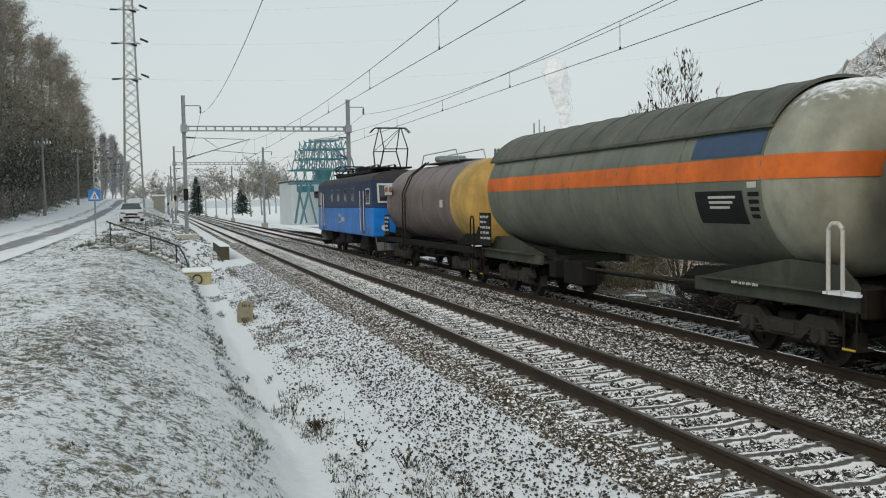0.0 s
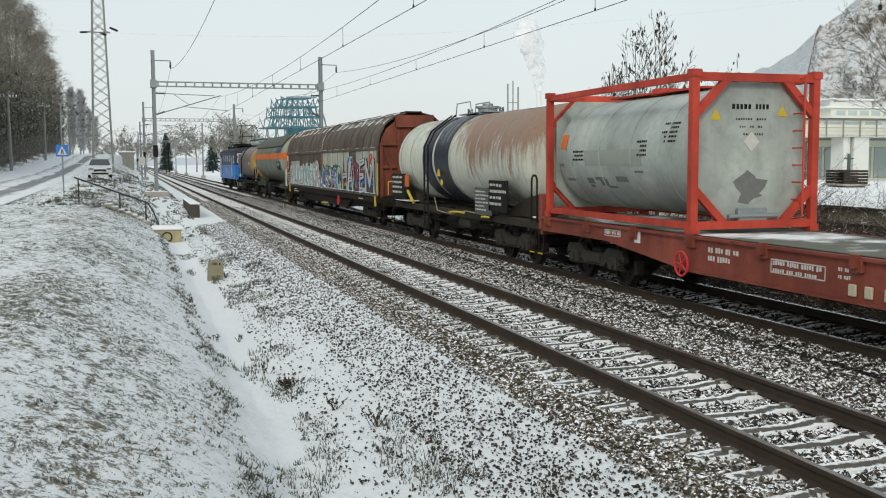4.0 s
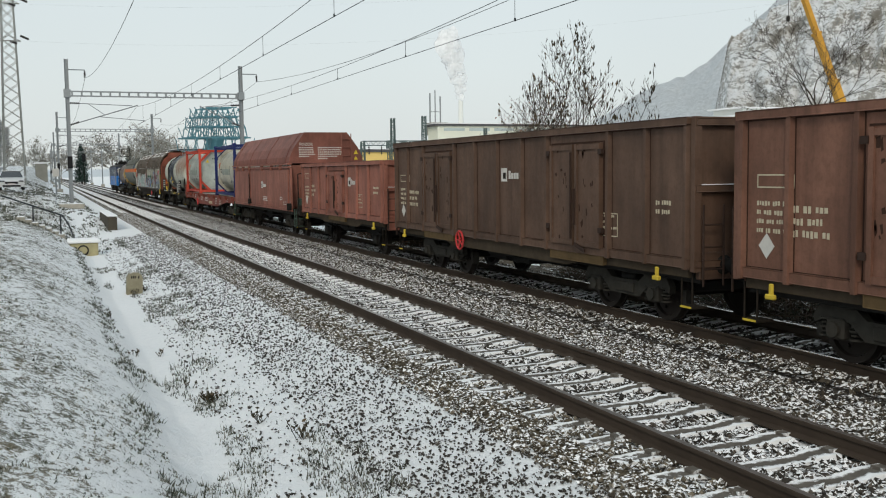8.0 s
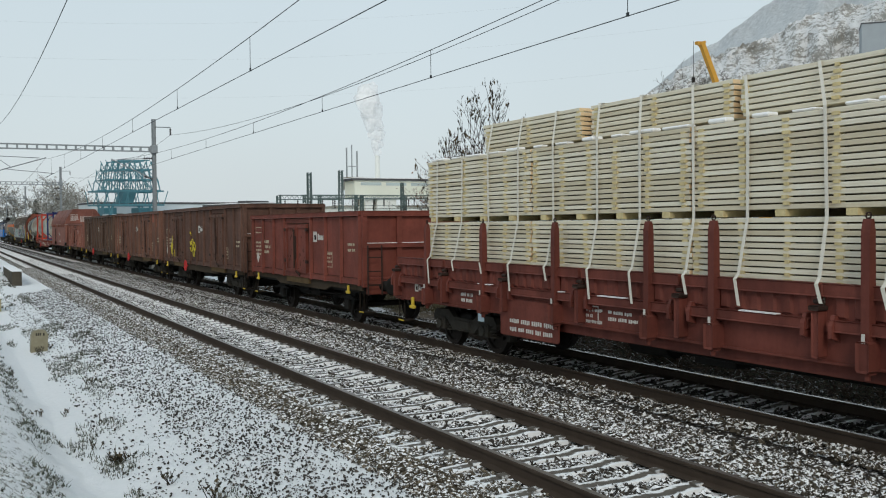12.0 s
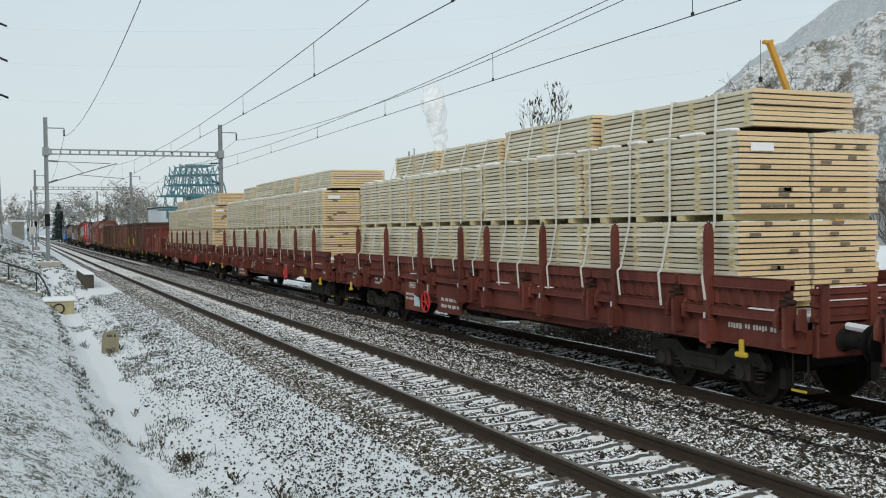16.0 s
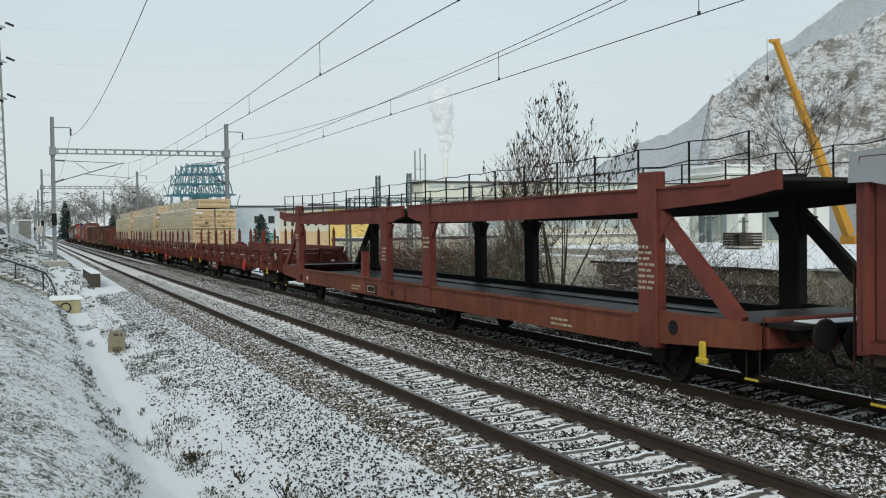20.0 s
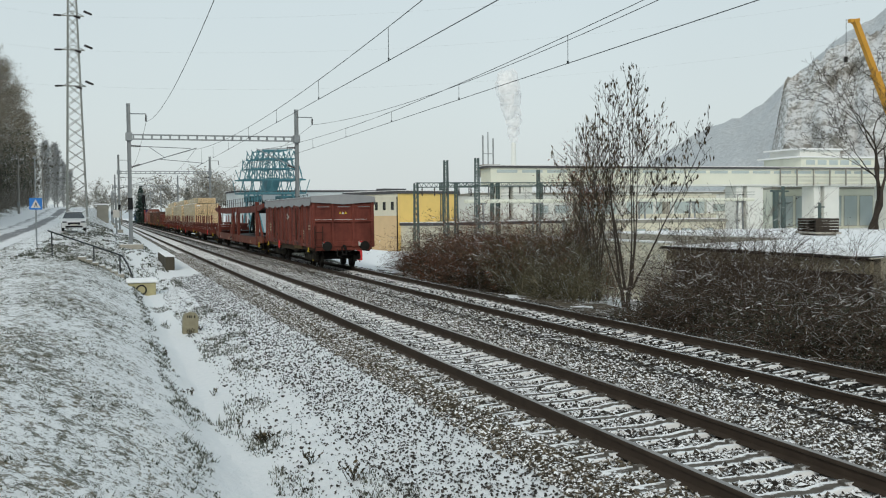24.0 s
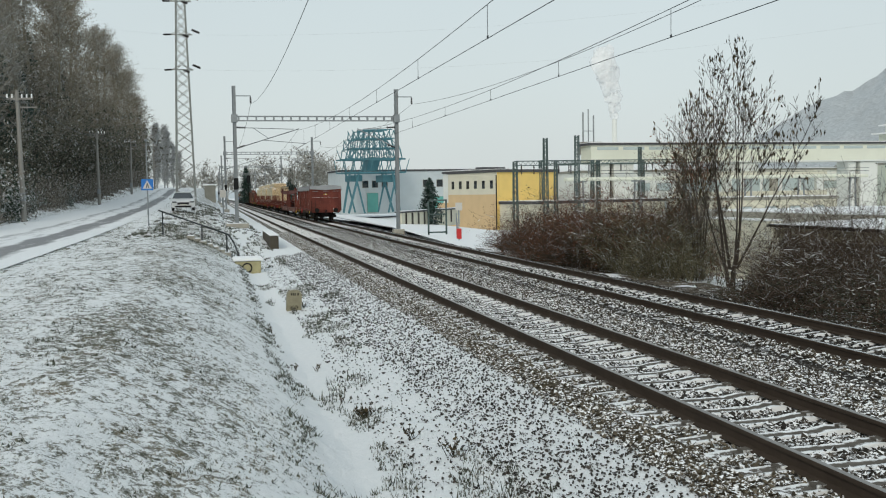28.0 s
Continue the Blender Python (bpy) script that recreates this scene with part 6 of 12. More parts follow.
def tank_container(name, label, y0, y1, P, T, snowtop, s0, ladder_mat):
    """A tank in a box frame; its own thing, standing on the flat."""
    box = thing(name, label, "tank container", "tank containers", pose(FX, s0, FZ))
    MOVING.append((box, s0))
    zb, zt, w = 1.34, 4.00, 1.21
    m = Mesh()
    for x in (-w, w):
        for y in (y0, y1):
            m.box(x - 0.07, y - 0.07, zb, x + 0.07, y + 0.07, zt, 0.01)
        for z in (zb + 0.08, zt - 0.06):
            m.box(x - 0.05, y0, z - 0.06, x + 0.05, y1, z + 0.06)
    for y in (y0, y1):
        for z in (zb + 0.08, zt - 0.06):
            m.box(-w, y - 0.06, z - 0.07, w, y + 0.06, z + 0.07)
        for x in (-1, 1):
            m.bar((x * w, y, zb + 0.72), (x * 0.55, y, zb + 0.06), 0.10, 0.13).bar((x * w, y, zt - 0.72), (x * 0.55, y, zt - 0.06), 0.10, 0.13)
            for z in (zb, zt):
                m.box(x * w - 0.09, y - 0.09, z - 0.06 if z == zb else z - 0.06, x * w + 0.09, y + 0.09, z + 0.06)
    part("container_frame", m, P, box)
    r, zc = 1.15, (zb + zt) / 2 + 0.0
    part("tank_shell", Mesh().lathe(tank_profile(y0 + 0.12, y1 - 0.12, r, 0.28), 48, 0, zc), T, box, "", True)
    for ye in (y0 + 0.10, y1 - 0.14):                   # flat end skirts with cut corners
        c_ = 0.46
        part("end_skirt", Mesh().prism([(-1.10 + c_, zb + 0.15), (1.10 - c_, zb + 0.15), (1.10, zb + 0.15 + c_), (1.10, zt - 0.13 - c_), (1.10 - c_, zt - 0.13), (-1.10 + c_, zt - 0.13), (-1.10, zt - 0.13 - c_), (-1.10, zb + 0.15 + c_)], "y", ye, ye + 0.04), T, box, "flat clad tank end")
    rs_ = random.Random(int(y0 * 10))
    for _k in range(9):
        a_, q_ = rs_.uniform(188, 216), rs_.uniform(y0 + 0.3, y1 - 0.5)
        part("grey_scuff", Mesh().lathe([(q_, r + 0.007), (q_ + rs_.uniform(0.15, 0.5), r + 0.007)], 3, 0, zc, a_, a_ + rs_.uniform(2, 8)), M_SCUFF, box, "grey scuffed patch", kind="stuff")
    part("grey_scuff", Mesh().add([(-0.42 + 0.3 * math.cos(t_) * (1 + 0.4 * math.sin(5 * t_)) + 0.42, y0 + 0.094, zb + 0.72 + 0.26 * math.sin(t_) * (1 + 0.3 * math.cos(3 * t_))) for t_ in [k * 0.45 for k in range(14)]], [tuple(range(14))]), M_SCUFF, box, "dark scuffed patch on the end", kind="stuff")
    for k in range(4):
        y = y0 + 1.0 + k * (y1 - y0 - 2.0) / 3
        part("cladding_band", Mesh().lathe([(y - 0.025, r), (y - 0.025, r + 0.012), (y + 0.025, r + 0.012), (y + 0.025, r)], 40, 0, zc), T, box)
    ladder(box, -0.0 + w - 0.35, y0 - 0.02, zb + 0.2, zt, 0.35, ladder_mat)
    part("top_walkway", Mesh().box(-0.3, y0 + 1.2, zc + r + 0.03, 0.3, y1 - 1.2, zc + r + 0.07).rod((0, (y0 + y1) / 2, zc + r), (0, (y0 + y1) / 2, zc + r + 0.14), 0.28, 12), P, box)
    part("placard", Mesh().lathe([(y1 - 0.75, r + 0.008), (y1 - 0.45, r + 0.008)], 4, 0, zc, 158, 174), P_ORANGE, box, "orange placard")
    t = Mesh()
    rl = random.Random(6)
    for ya, i0, n_ in ((y0 + 0.7, 152, 5), (y0 + 1.7, 168, 4), (y1 - 1.6, 176, 3)):
        for i in range(n_):
            yy = ya
            for _g in range(rl.randrange(4, 9)):
                q = rl.uniform(0.025, 0.07)
                t.lathe([(yy, r + 0.008), (yy + q, r + 0.008)], 1, 0, zc, i0 + i * 4.2, i0 + 2.0 + i * 4.2)
                yy += q + 0.02
    part("lettering", t, M_DARK, box, "small dark lettering bars")
    part("patch_band", Mesh().lathe([(y0 + 1.9, r + 0.006), (y0 + 4.3, r + 0.006)], 6, 0, zc, 176, 192), plain("clad_patch", (0.30, 0.33, 0.29), 0.6, 0, 0.15, 4, 0.05), box, "faded repainted strip")
    for sx, sz in ((0.62, 0.62), (-0.72, 0.55)):
        part("warning_sign", Mesh().prism([(sx - 0.11, zc + sz), (sx + 0.11, zc + sz), (sx, zc + sz + 0.19)], "y", y0 + 0.092, y0 + 0.099), M_YEL, box, "small yellow warning triangle")
    e = Mesh()
    for i, hh in enumerate((0.085, 0.035, 0.035, 0.035)):
        xx = -0.40 + 0.08 * i
        while xx < 0.40 - 0.06 * i:
            q = rl.uniform(0.4, 0.75) * hh
            e.box(xx, y0 + 0.093, zc + 0.74 - i * 0.13 - (0.06 if i else 0), xx + q, y0 + 0.099, zc + 0.74 + hh - i * 0.13 - (0.06 if i else 0))
            xx += q + (0.03 if rl.random() < 0.75 else 0.1)
    part("end_lettering", e, M_DARK, box)
    part("diamond_sign", Mesh().prism([(0, zc + 0.35), (0.16, zc + 0.18), (0, zc + 0.01), (-0.16, zc + 0.18)], "y", y0 + 0.088, y0 + 0.099), M_WHITE, box, "white diamond placard")
    part("rear_valve", Mesh().box(-0.3, y0 - 0.02, zb + 0.12, 0.3, y0 + 0.2, zb + 0.36, 0.03).rod((-0.5, y0, zb + 0.22), (0.5, y0, zb + 0.22), 0.04, 8), M_STEEL, box)
    return box


M_LABELW = plain("white_paper", (0.72, 0.73, 0.74), 0.7, 0, 0.1, 9, 0)
M_CREAML = plain("cream_lettering", (0.50, 0.44, 0.32), 0.7, 0, 0.25, 10, 0)


def container_flat(s0):
    car = wagon("container_flat_wagon", "rust-red container flat wagon with snowy deck", s0)
    half = 9.55
    m = Mesh()
    for x in (-1.25, 1.25):
        m.prism([(-half, 1.24), (half, 1.24), (half, 0.94), (half * 0.66, 0.94), (half * 0.36, 0.66), (-half * 0.36, 0.66), (-half * 0.66, 0.94), (-half, 0.94)], "x", x - 0.05, x + 0.05)
        m.box(x - 0.1, -half, 1.22, x + 0.1, half, 1.27).box(x - 0.09, -half * 0.36, 0.645, x + 0.09, half * 0.36, 0.68)
    part("side_girder", m, P_REDF, car, "rust-red fish-belly side girders")
    for s in (-1, 1):
        part("end_upright", Mesh().box(-1.34, s * half - 0.10, 0.95, -1.12, s * half + 0.06, 1.78, 0.02), P_REDF, car, "short red corner upright")
    part("deck", Mesh().box(-1.25, -half, 1.22, 1.25, half, 1.27), plain("snowy_deck", (0.15, 0.15, 0.12), 0.9, 0, 0.4, 2, 0.2, (1.02, 1.18, 0.6, 0.6)), car, "dark deck under patchy snow")
    for i in range(10):
        y = -half + 0.8 + i * 1.98
        part("spigot", Mesh().box(-1.36, y - 0.12, 1.06, -1.29, y + 0.12, 1.24, 0.01).box(-1.42, y - 0.05, 1.12, -1.30, y + 0.05, 1.30), P_REDF, car)
    t = Mesh()
    for y, z, w_, r, h_ in ((6.3, 1.16, 0.6, 1, 0.08), (2.65, 1.12, 0.75, 2, 0.10), (0.95, 1.06, 1.1, 2, 0.075), (-0.45, 1.10, 0.25, 2, 0.06), (-2.9, 1.12, 0.5, 4, 0.055), (-4.35, 1.06, 0.45, 4, 0.05), (-6.6, 1.14, 0.4, 2, 0.05)):
        bars(t, -1.302, y, z, w_, r, h_, 0.04)
    frame_marks(t, -1.302, 6.34, 1.05, 5.66, 1.18)
    frame_marks(t, -1.302, 1.0, 0.87, -0.2, 1.08)
    frame_marks(t, -1.302, -4.3, 0.76, -4.85, 1.10)
    for q in (-0.75, -1.05, -1.4, -1.75):
        part("small_bracket", Mesh().box(-1.34, q - 0.07, 0.74, -1.30, q + 0.07, 0.90, 0.012), M_CREAML, car, "small pale bracket")
    part("paper_label", Mesh().box(-1.312, 4.9, 1.0, -1.302, 5.12, 1.22), M_LABELW, car, "white paper label in a holder")
    part("lettering", t, M_WHITE, car)
    handwheel(car, -1.42, 3.28, 0.78)
    underframe(car, half, 0.94, 1.2, P_REDF)
    brakes(car)
    for y in (-7.3, 7.3):
        bogie(car, y)
    ends(car, half, P_REDF)
    tank_container("tank_container", "grey tank container in a bright red frame", 3.30, 9.25, P_CONTR, P_TGREY, True, s0, P_CONTR)
    tank_container("tank_container", "cream tank container in a dark blue frame", -9.0, -3.05, P_CONTB, P_TCREAM, False, s0, P_CONTB)


# ---- hopper ----
def hopper(s0):
    car = wagon("hopper_wagon", "red-brown hopper wagon with a faceted swivelling lid", s0)
    half, body = 6.75, 6.02
    for s in (-1, 1):
        w = part("side_wall", Mesh().box(s * 1.40, -body, 1.0, s * 1.45, body, 2.74, 0.01), P_HOP, car, "red-brown side wall")
        for a, b in ((2.05, 5.75), (-5.7, 1.75)):       # the discharge flaps, bellied out at the foot
            part("side_flap", Mesh().prism([(s * 1.45, 2.66), (s * 1.485, 2.64), (s * 1.50, 1.32), (s * 1.47, 1.06), (s * 1.44, 1.06)], "y", a, b), P_HOP, w, "hinged discharge flap")
            part("flap_foot", Mesh().box(s * 1.46, a + 0.05, 1.03, s * 1.53, b - 0.05, 1.12, 0.015), P_HOP, w)
        for y in (-4.6, -2.9, -0.9, 1.9, 3.4, 5.0):
            part("hinge_arm", Mesh().box(s * 1.47, y - 0.05, 2.62, s * 1.56, y + 0.05, 2.84, 0.015), P_HOP, car)
        for z in (2.70, 2.82):
            part("side_rail", Mesh().box(s * 1.40, -body, z, s * (1.53 if z < 2.8 else 1.57), body, z + 0.07, 0.012), P_HOP, car)
        part("flap_lock", Mesh().box(s * 1.50, 1.80, 1.10, s * 1.58, 2.02, 1.34, 0.03).rod((s * 1.54, 1.91, 1.2), (s * 1.54, 1.91, 2.5), 0.022, 6), M_DARK, car, "dark flap lock and rod")
        part("flap_lock", Mesh().box(s * 1.48, -body - 0.05, 1.05, s * 1.56, -body + 0.16, 1.32, 0.03), M_DARK, car, "dark flap lock")
    sec = [(-1.50, 2.88), (-1.47, 3.12), (-1.30, 3.48), (-0.86, 4.08), (0.86, 4.08), (1.30, 3.48), (1.47, 3.12), (1.50, 2.88)]
    lid = part("lid", Mesh().prism(sec, "y", -body - 0.02, body + 0.02), P_HOPL, car, "faceted red-brown lid with darker weathered ribs", False)
    for i in range(4):
        y = -body + 0.6 + i * (2 * body - 1.2) / 3
        m = Mesh()
        for p, q in zip(sec, sec[1:4]):
            m.bar((p[0], y, p[1]), (q[0], y, q[1]), 0.07, 0.035)
        part("lid_strap", m, P_HOPL, lid)
    for s in (-1, 1):
        part("end_slope", Mesh().prism([(s * (body - 0.02), 2.80), (s * (body - 0.08), 2.80), (s * (body - 0.95), 1.05), (s * (body - 0.85), 1.05)], "x", -1.38, 1.38), P_HOPE, car, "paler sloped end wall")
        part("end_deck", Mesh().box(-1.3, min(s * half, s * (body - 0.9)), 1.02, 1.3, max(s * half, s * (body - 0.9)), 1.08), M_DARKB, car, "dark end platform")
        part("end_rail", Mesh().tube([(-1.32, s * (half - 0.08), 1.05), (-1.32, s * (half - 0.08), 2.45), (-1.05, s * (half - 0.08), 2.50), (-0.7, s * (half - 0.08), 2.45), (-0.7, s * (half - 0.08), 1.05)], 0.022, 6), M_DARK, car, "dark hand rail on the platform")
        part("valve_box", Mesh().box(-1.25, min(s * (half - 0.55), s * (half - 0.15)), 1.08, -0.75, max(s * (half - 0.55), s * (half - 0.15)), 1.52, 0.03), P_GREEN, car, "green brake valve box")
        part("steps", Mesh().box(-1.42, s * (half - 0.42), 0.42, -1.12, s * (half - 0.06), 0.46).box(-1.42, s * (half - 0.42), 0.72, -1.14, s * (half - 0.06), 0.76).rod((-1.40, s * (half - 0.40), 0.42), (-1.40, s * (half - 0.40), 1.1), 0.02, 6).rod((-1.40, s * (half - 0.08), 0.42), (-1.40, s * (half - 0.08), 1.1), 0.02, 6), P_GREEN, car, "greenish end steps")
    m = Mesh()
    for x in (0.62, 1.0):
        m.rod((x, -body - 0.08, 1.1), (x, -body - 0.08, 4.02), 0.02, 6)
    for i in range(9):
        m.rod((0.62, -body - 0.08, 1.25 + i * 0.32), (1.0, -body - 0.08, 1.25 + i * 0.32), 0.015, 5)
    part("end_ladder", m, P_HOP, car)
    for s in (-1, 1):
        part("chute", Mesh().prism([(s * 3.0 - 1.6, 1.0), (s * 3.0 + 1.6, 1.0), (s * 3.0 + 0.5, 0.45), (s * 3.0 - 0.5, 0.45)], "x", -0.9, 0.9), M_DARKB, car, "dark discharge chute")
    emblem(car, -1.505, -0.65, 1.85, 1.0)
    t = Mesh()
    bars(t, -1.4525, 5.55, 2.05, 0.75, 5, 0.055, 0.04)
    bars(t, -1.502, -1.0, 1.50, 1.0, 3, 0.04, 0.03)
    bars(t, -1.502, -4.3, 1.55, 0.4, 2, 0.05, 0.03)
    frame_marks(t, -1.502, -4.9, 1.25, -5.4, 1.36)
    part("lettering", t, M_WHITE, car)
    te = Mesh()
    rng = random.Random(4)
    for col, wide, n in ((-1.1, 0.58, 5), (-0.34, 0.56, 6), (0.22, 0.36, 5)):
        for i in range(n):
            xx = col
            while xx < col + wide * (1 if i < n - 1 else 0.6):
                q = rng.uniform(0.03, 0.09)
                te.box(xx, -body - 0.026, 3.46 - i * 0.085, xx + q, -body - 0.021, 3.50 - i * 0.085)
                xx += q + 0.02
    part("end_lettering", te, M_WHITE, lid)
    part("warning_word", word_mesh("POZOR", 0.16, M_WHITE), M_WHITE, lid, "white warning word POZOR").matrix_basis = pose(-1.08, -body - 0.024, 3.56, 90, 0, 0)
    part("warning_sign", Mesh().prism([(1.12, 3.22), (1.30, 3.22), (1.21, 3.40)], "y", -body - 0.05, -body - 0.03), M_YEL, lid, "yellow warning triangle")
    part("warning_sign", Mesh().prism([(1.12, 3.0), (1.28, 3.0), (1.20, 3.15)], "y", -body - 0.05, -body - 0.03), M_YEL, lid, "yellow warning triangle")
    underframe(car, half, 0.86, 1.02, M_BOGIE)
    brakes(car)
    for y in (-4.7, 4.7):
        bogie(car, y)
    ends(car, half)


P_HOPL = paint("hopper_lid_red", (0.255, 0.098, 0.072), (0.10, 0.035, 0.028), 0.5, streak=0.6)
P_HOPE = paint("hopper_end_pale", (0.40, 0.170, 0.125), wear=0.25, streak=0.35)
P_GREEN = paint("gear_green", (0.045, 0.075, 0.055), (0.03, 0.025, 0.02), 0.4, streak=0.4)


# ---- open wagons ----
def rib_places(half, high):
    """Where the uprights of a side wall stand: clear of the doors."""
    if high:
        return [q * half / 6.55 for q in (-6.47, -5.42, -4.30, -2.12, -1.05, 0.10, 1.25, 2.42, 4.46, 5.58, 6.47)]
    return [q * half / 4.65 for q in (-4.57, -3.35, -2.2, -1.08, 1.28, 2.35, 3.45, 4.57)]


def wall_ribs(m, half, z0, z1, places, s=-1, t=0.085, w=0.06):
    for y in places:
        m.add([(s * 1.42, y - w, z0), (s * 1.42, y + w, z0), (s * 1.42, y + w, z1), (s * 1.42, y - w, z1),
               (s * (1.42 + t), y - w * 0.62, z0), (s * (1.42 + t), y + w * 0.62, z0), (s * (1.42 + t * 0.8), y + w * 0.62, z1), (s * (1.42 + t * 0.8), y - w * 0.62, z1)],
              [(4, 5, 6, 7), (0, 1, 5, 4), (1, 2, 6, 5), (2, 3, 7, 6), (3, 0, 4, 7)])
    return m


M_BOLT = plain("grimy_bolt_steel", (0.045, 0.028, 0.022), 0.7, 0.2, 0.4, 6, 0.1)
M_SILL = plain("worn_door_sill", (0.105, 0.070, 0.034), 0.8, 0.1, 0.5, 5, 0.2)
M_SOLE = plain("grimy_sole_bar", (0.062, 0.047, 0.032), 0.85, 0.1, 0.5, 4, 0.2)


def open_wagon(s0, half, z0, z1, P, label, bogies=True, doors=(), group="open wagons of the train", tarp=False, graffiti=None, name="open_wagon", wheel=True, patches=()):
    car = wagon(name, label, s0, group)
    places = rib_places(half, z1 - z0 > 2)
    for s in (-1, 1):
        w = part("side_wall", Mesh().box(s * 1.38, -half, z0, s * 1.42, half, z1), P, car)
        m = Mesh()
        wall_ribs(m, half, z0 - 0.02, z1 - 0.08, places, s)
        m.box(s * 1.36, -half, z1 - 0.12, s * 1.50, half, z1, 0.015).box(s * 1.38, -half, z0, s * 1.47, half, z0 + 0.14, 0.01)
        part("wall_rib", m, P, w)
        # shade at the rib edges drawn as thin dark strips, with some grime
        seam = Mesh()
        for y in places:
            for d in (-0.07, 0.07):
                seam.box(s * 1.419, y + d - 0.011, z0 + 0.14, s * 1.4235, y + d + 0.011, z1 - 0.12)
        seam.box(s * 1.419, -half + 0.1, z1 - 0.142, s * 1.4235, half - 0.1, z1 - 0.12).box(s * 1.419, -half + 0.1, z0 + 0.14, s * 1.4235, half - 0.1, z0 + 0.155)
        part("seam_line", seam, M_SEAM, w, "dark lines of painted shade and grime along the ribs", kind="stuff")
        for yc in doors:
            part("door_sill", Mesh().box(s * 1.385, yc - 0.95, z0 - 0.16, s * 1.455, yc + 0.95, z0 + 0.06, 0.012), M_SILL, car, "worn yellowish sill under the doors")
            # dark backing panel stands in for the shade round the door leaves
            part("door_gap", Mesh().box(s * 1.421, yc - 0.945, z0 + 0.09, s * 1.427, yc + 0.945, z1 - 0.27), M_SEAM, car, "dark panel for the shade round the doors")
            for d in (-0.46, 0.46):
                dr = part("door", Mesh().box(s * 1.424, yc + d - 0.43, z0 + 0.12, s * 1.475, yc + d + 0.43, z1 - 0.30, 0.01), P, car)
                m = Mesh()
                for q in (-0.38, 0.38):
                    m.box(s * 1.475, yc + d + q - 0.04, z0 + 0.125, s * 1.51, yc + d + q + 0.04, z1 - 0.31)
                m.box(s * 1.475, yc + d - 0.34, z1 - 0.41, s * 1.505, yc + d + 0.34, z1 - 0.33).box(s * 1.475, yc + d - 0.34, z0 + 0.13, s * 1.505, yc + d + 0.34, z0 + 0.22)
                part("door_brace", m, P, dr)
            m = Mesh().rod((s * 1.53, yc + 0.06, z0 + 0.25), (s * 1.53, yc + 0.06, z1 - 0.45), 0.022, 6).rod((s * 1.53, yc - 0.06, z0 + 0.5), (s * 1.53, yc - 0.06, z0 + 1.15), 0.022, 6)
            m.bar((s * 1.54, yc - 0.1, z0 + 0.16), (s * 1.54, yc - 0.45, z0 + 0.06), 0.03, 0.06)
            for hz in (z0 + 0.4, z1 - 0.5):
                for q in (-0.93, 0.93):
                    m.box(s * 1.47, yc + q - 0.06, hz, s * 1.53, yc + q + 0.06, hz + 0.09)
            part("door_bolt", m, M_BOLT, car, "dark door bolts and hinges", kind="stuff")
            rs, scuff = random.Random(int(s0 * 10 + yc)), Mesh()
            for _k in range(26):
                y, z = yc + rs.uniform(-0.85, 0.85), z0 + 0.2 + (z1 - z0 - 0.6) * rs.random()
                a, b = rs.uniform(0.015, 0.05), rs.uniform(0.02, 0.09)
                scuff.add([(s * 1.4765, y - a, z - b * rs.random()), (s * 1.4765, y + a * rs.random(), z - b), (s * 1.4765, y + a, z + b * rs.random()), (s * 1.4765, y - a * rs.random(), z + b)], [(0, 1, 2, 3)])
            part("scuff", scuff, M_SEAM, car, "dark scuffs and chipped paint on the doors", kind="stuff")
    for s in (-1, 1):
        e = part("end_wall", Mesh().box(-1.40, s * half - 0.03, z0, 1.40, s * half + 0.03, z1), P, car)
        m = Mesh()
        for x in (-1.38, -0.48, 0.48, 1.38):
            m.box(x - 0.06, s * half, z0 - 0.05, x + 0.06, s * (half + 0.11), z1)
        for z in (z1 - 0.1, z0 + (z1 - z0) * 0.52, z0 + 0.05):
            m.box(-1.42, s * half, z - 0.03, 1.42, s * (half + 0.12), z + 0.07, 0.01)
        part("end_rib", m, P, e)
        m = Mesh()
        for x in (-1.36, -1.0):
            m.rod((x, s * (half + 0.22), z0 - 0.25), (x, s * (half + 0.22), z0 + 0.95), 0.018, 6)
        for i in range(3):
            m.rod((-1.36, s * (half + 0.22), z0 + i * 0.33), (-1.0, s * (half + 0.22), z0 + i * 0.33), 0.014, 5)
        part("end_ladder", m, M_BOLT, car, "dark end ladder")
        part("end_snow", Mesh().box(-1.35, s * (half + 0.02), z0 + (z1 - z0) * 0.52 + 0.07, 1.1, s * (half + 0.10), z0 + (z1 - z0) * 0.52 + 0.082), M_SNOW, car, "line of snow on the end rail")
        part("tow_hook", Mesh().box(-1.49, s * (half - 0.75) + 0.02, z0 - 0.22, -1.44, s * (half - 0.75) + 0.09, z0 - 0.04, 0.015).box(-1.51, s * (half - 0.75) - 0.03, z0 - 0.25, -1.44, s * (half - 0.75) + 0.14, z0 - 0.18, 0.015), M_YEL, car, "yellow tow hook")
    part("wagon_floor", Mesh().box(-1.38, -half, z0 - 0.02, 1.38, half, z0 + 0.08), M_DARKB, car)
    t = Mesh()
    bars(t, -1.425, half - 0.35, z0 + 1.05 if z1 - z0 > 2 else z0 + 0.95, 0.7, 4, 0.07, 0.05)
    bars(t, -1.425, half - 1.02, z0 + 1.0, 0.72, 3, 0.10, 0.055)
    frame_marks(t, -1.425, half - 0.35, z0 + 1.22, half - 1.05, z0 + 1.40)
    frame_marks(t, -1.425, -half + 2.6, z0 + 0.35, -half + 2.0, z0 + 0.75)
    bars(t, -1.425, -half + 2.55, z0 + 0.72, 0.5, 3, 0.05, 0.05)
    bars(t, -1.425, -half + 0.9, z0 + 1.0, 0.4, 2, 0.08, 0.06)
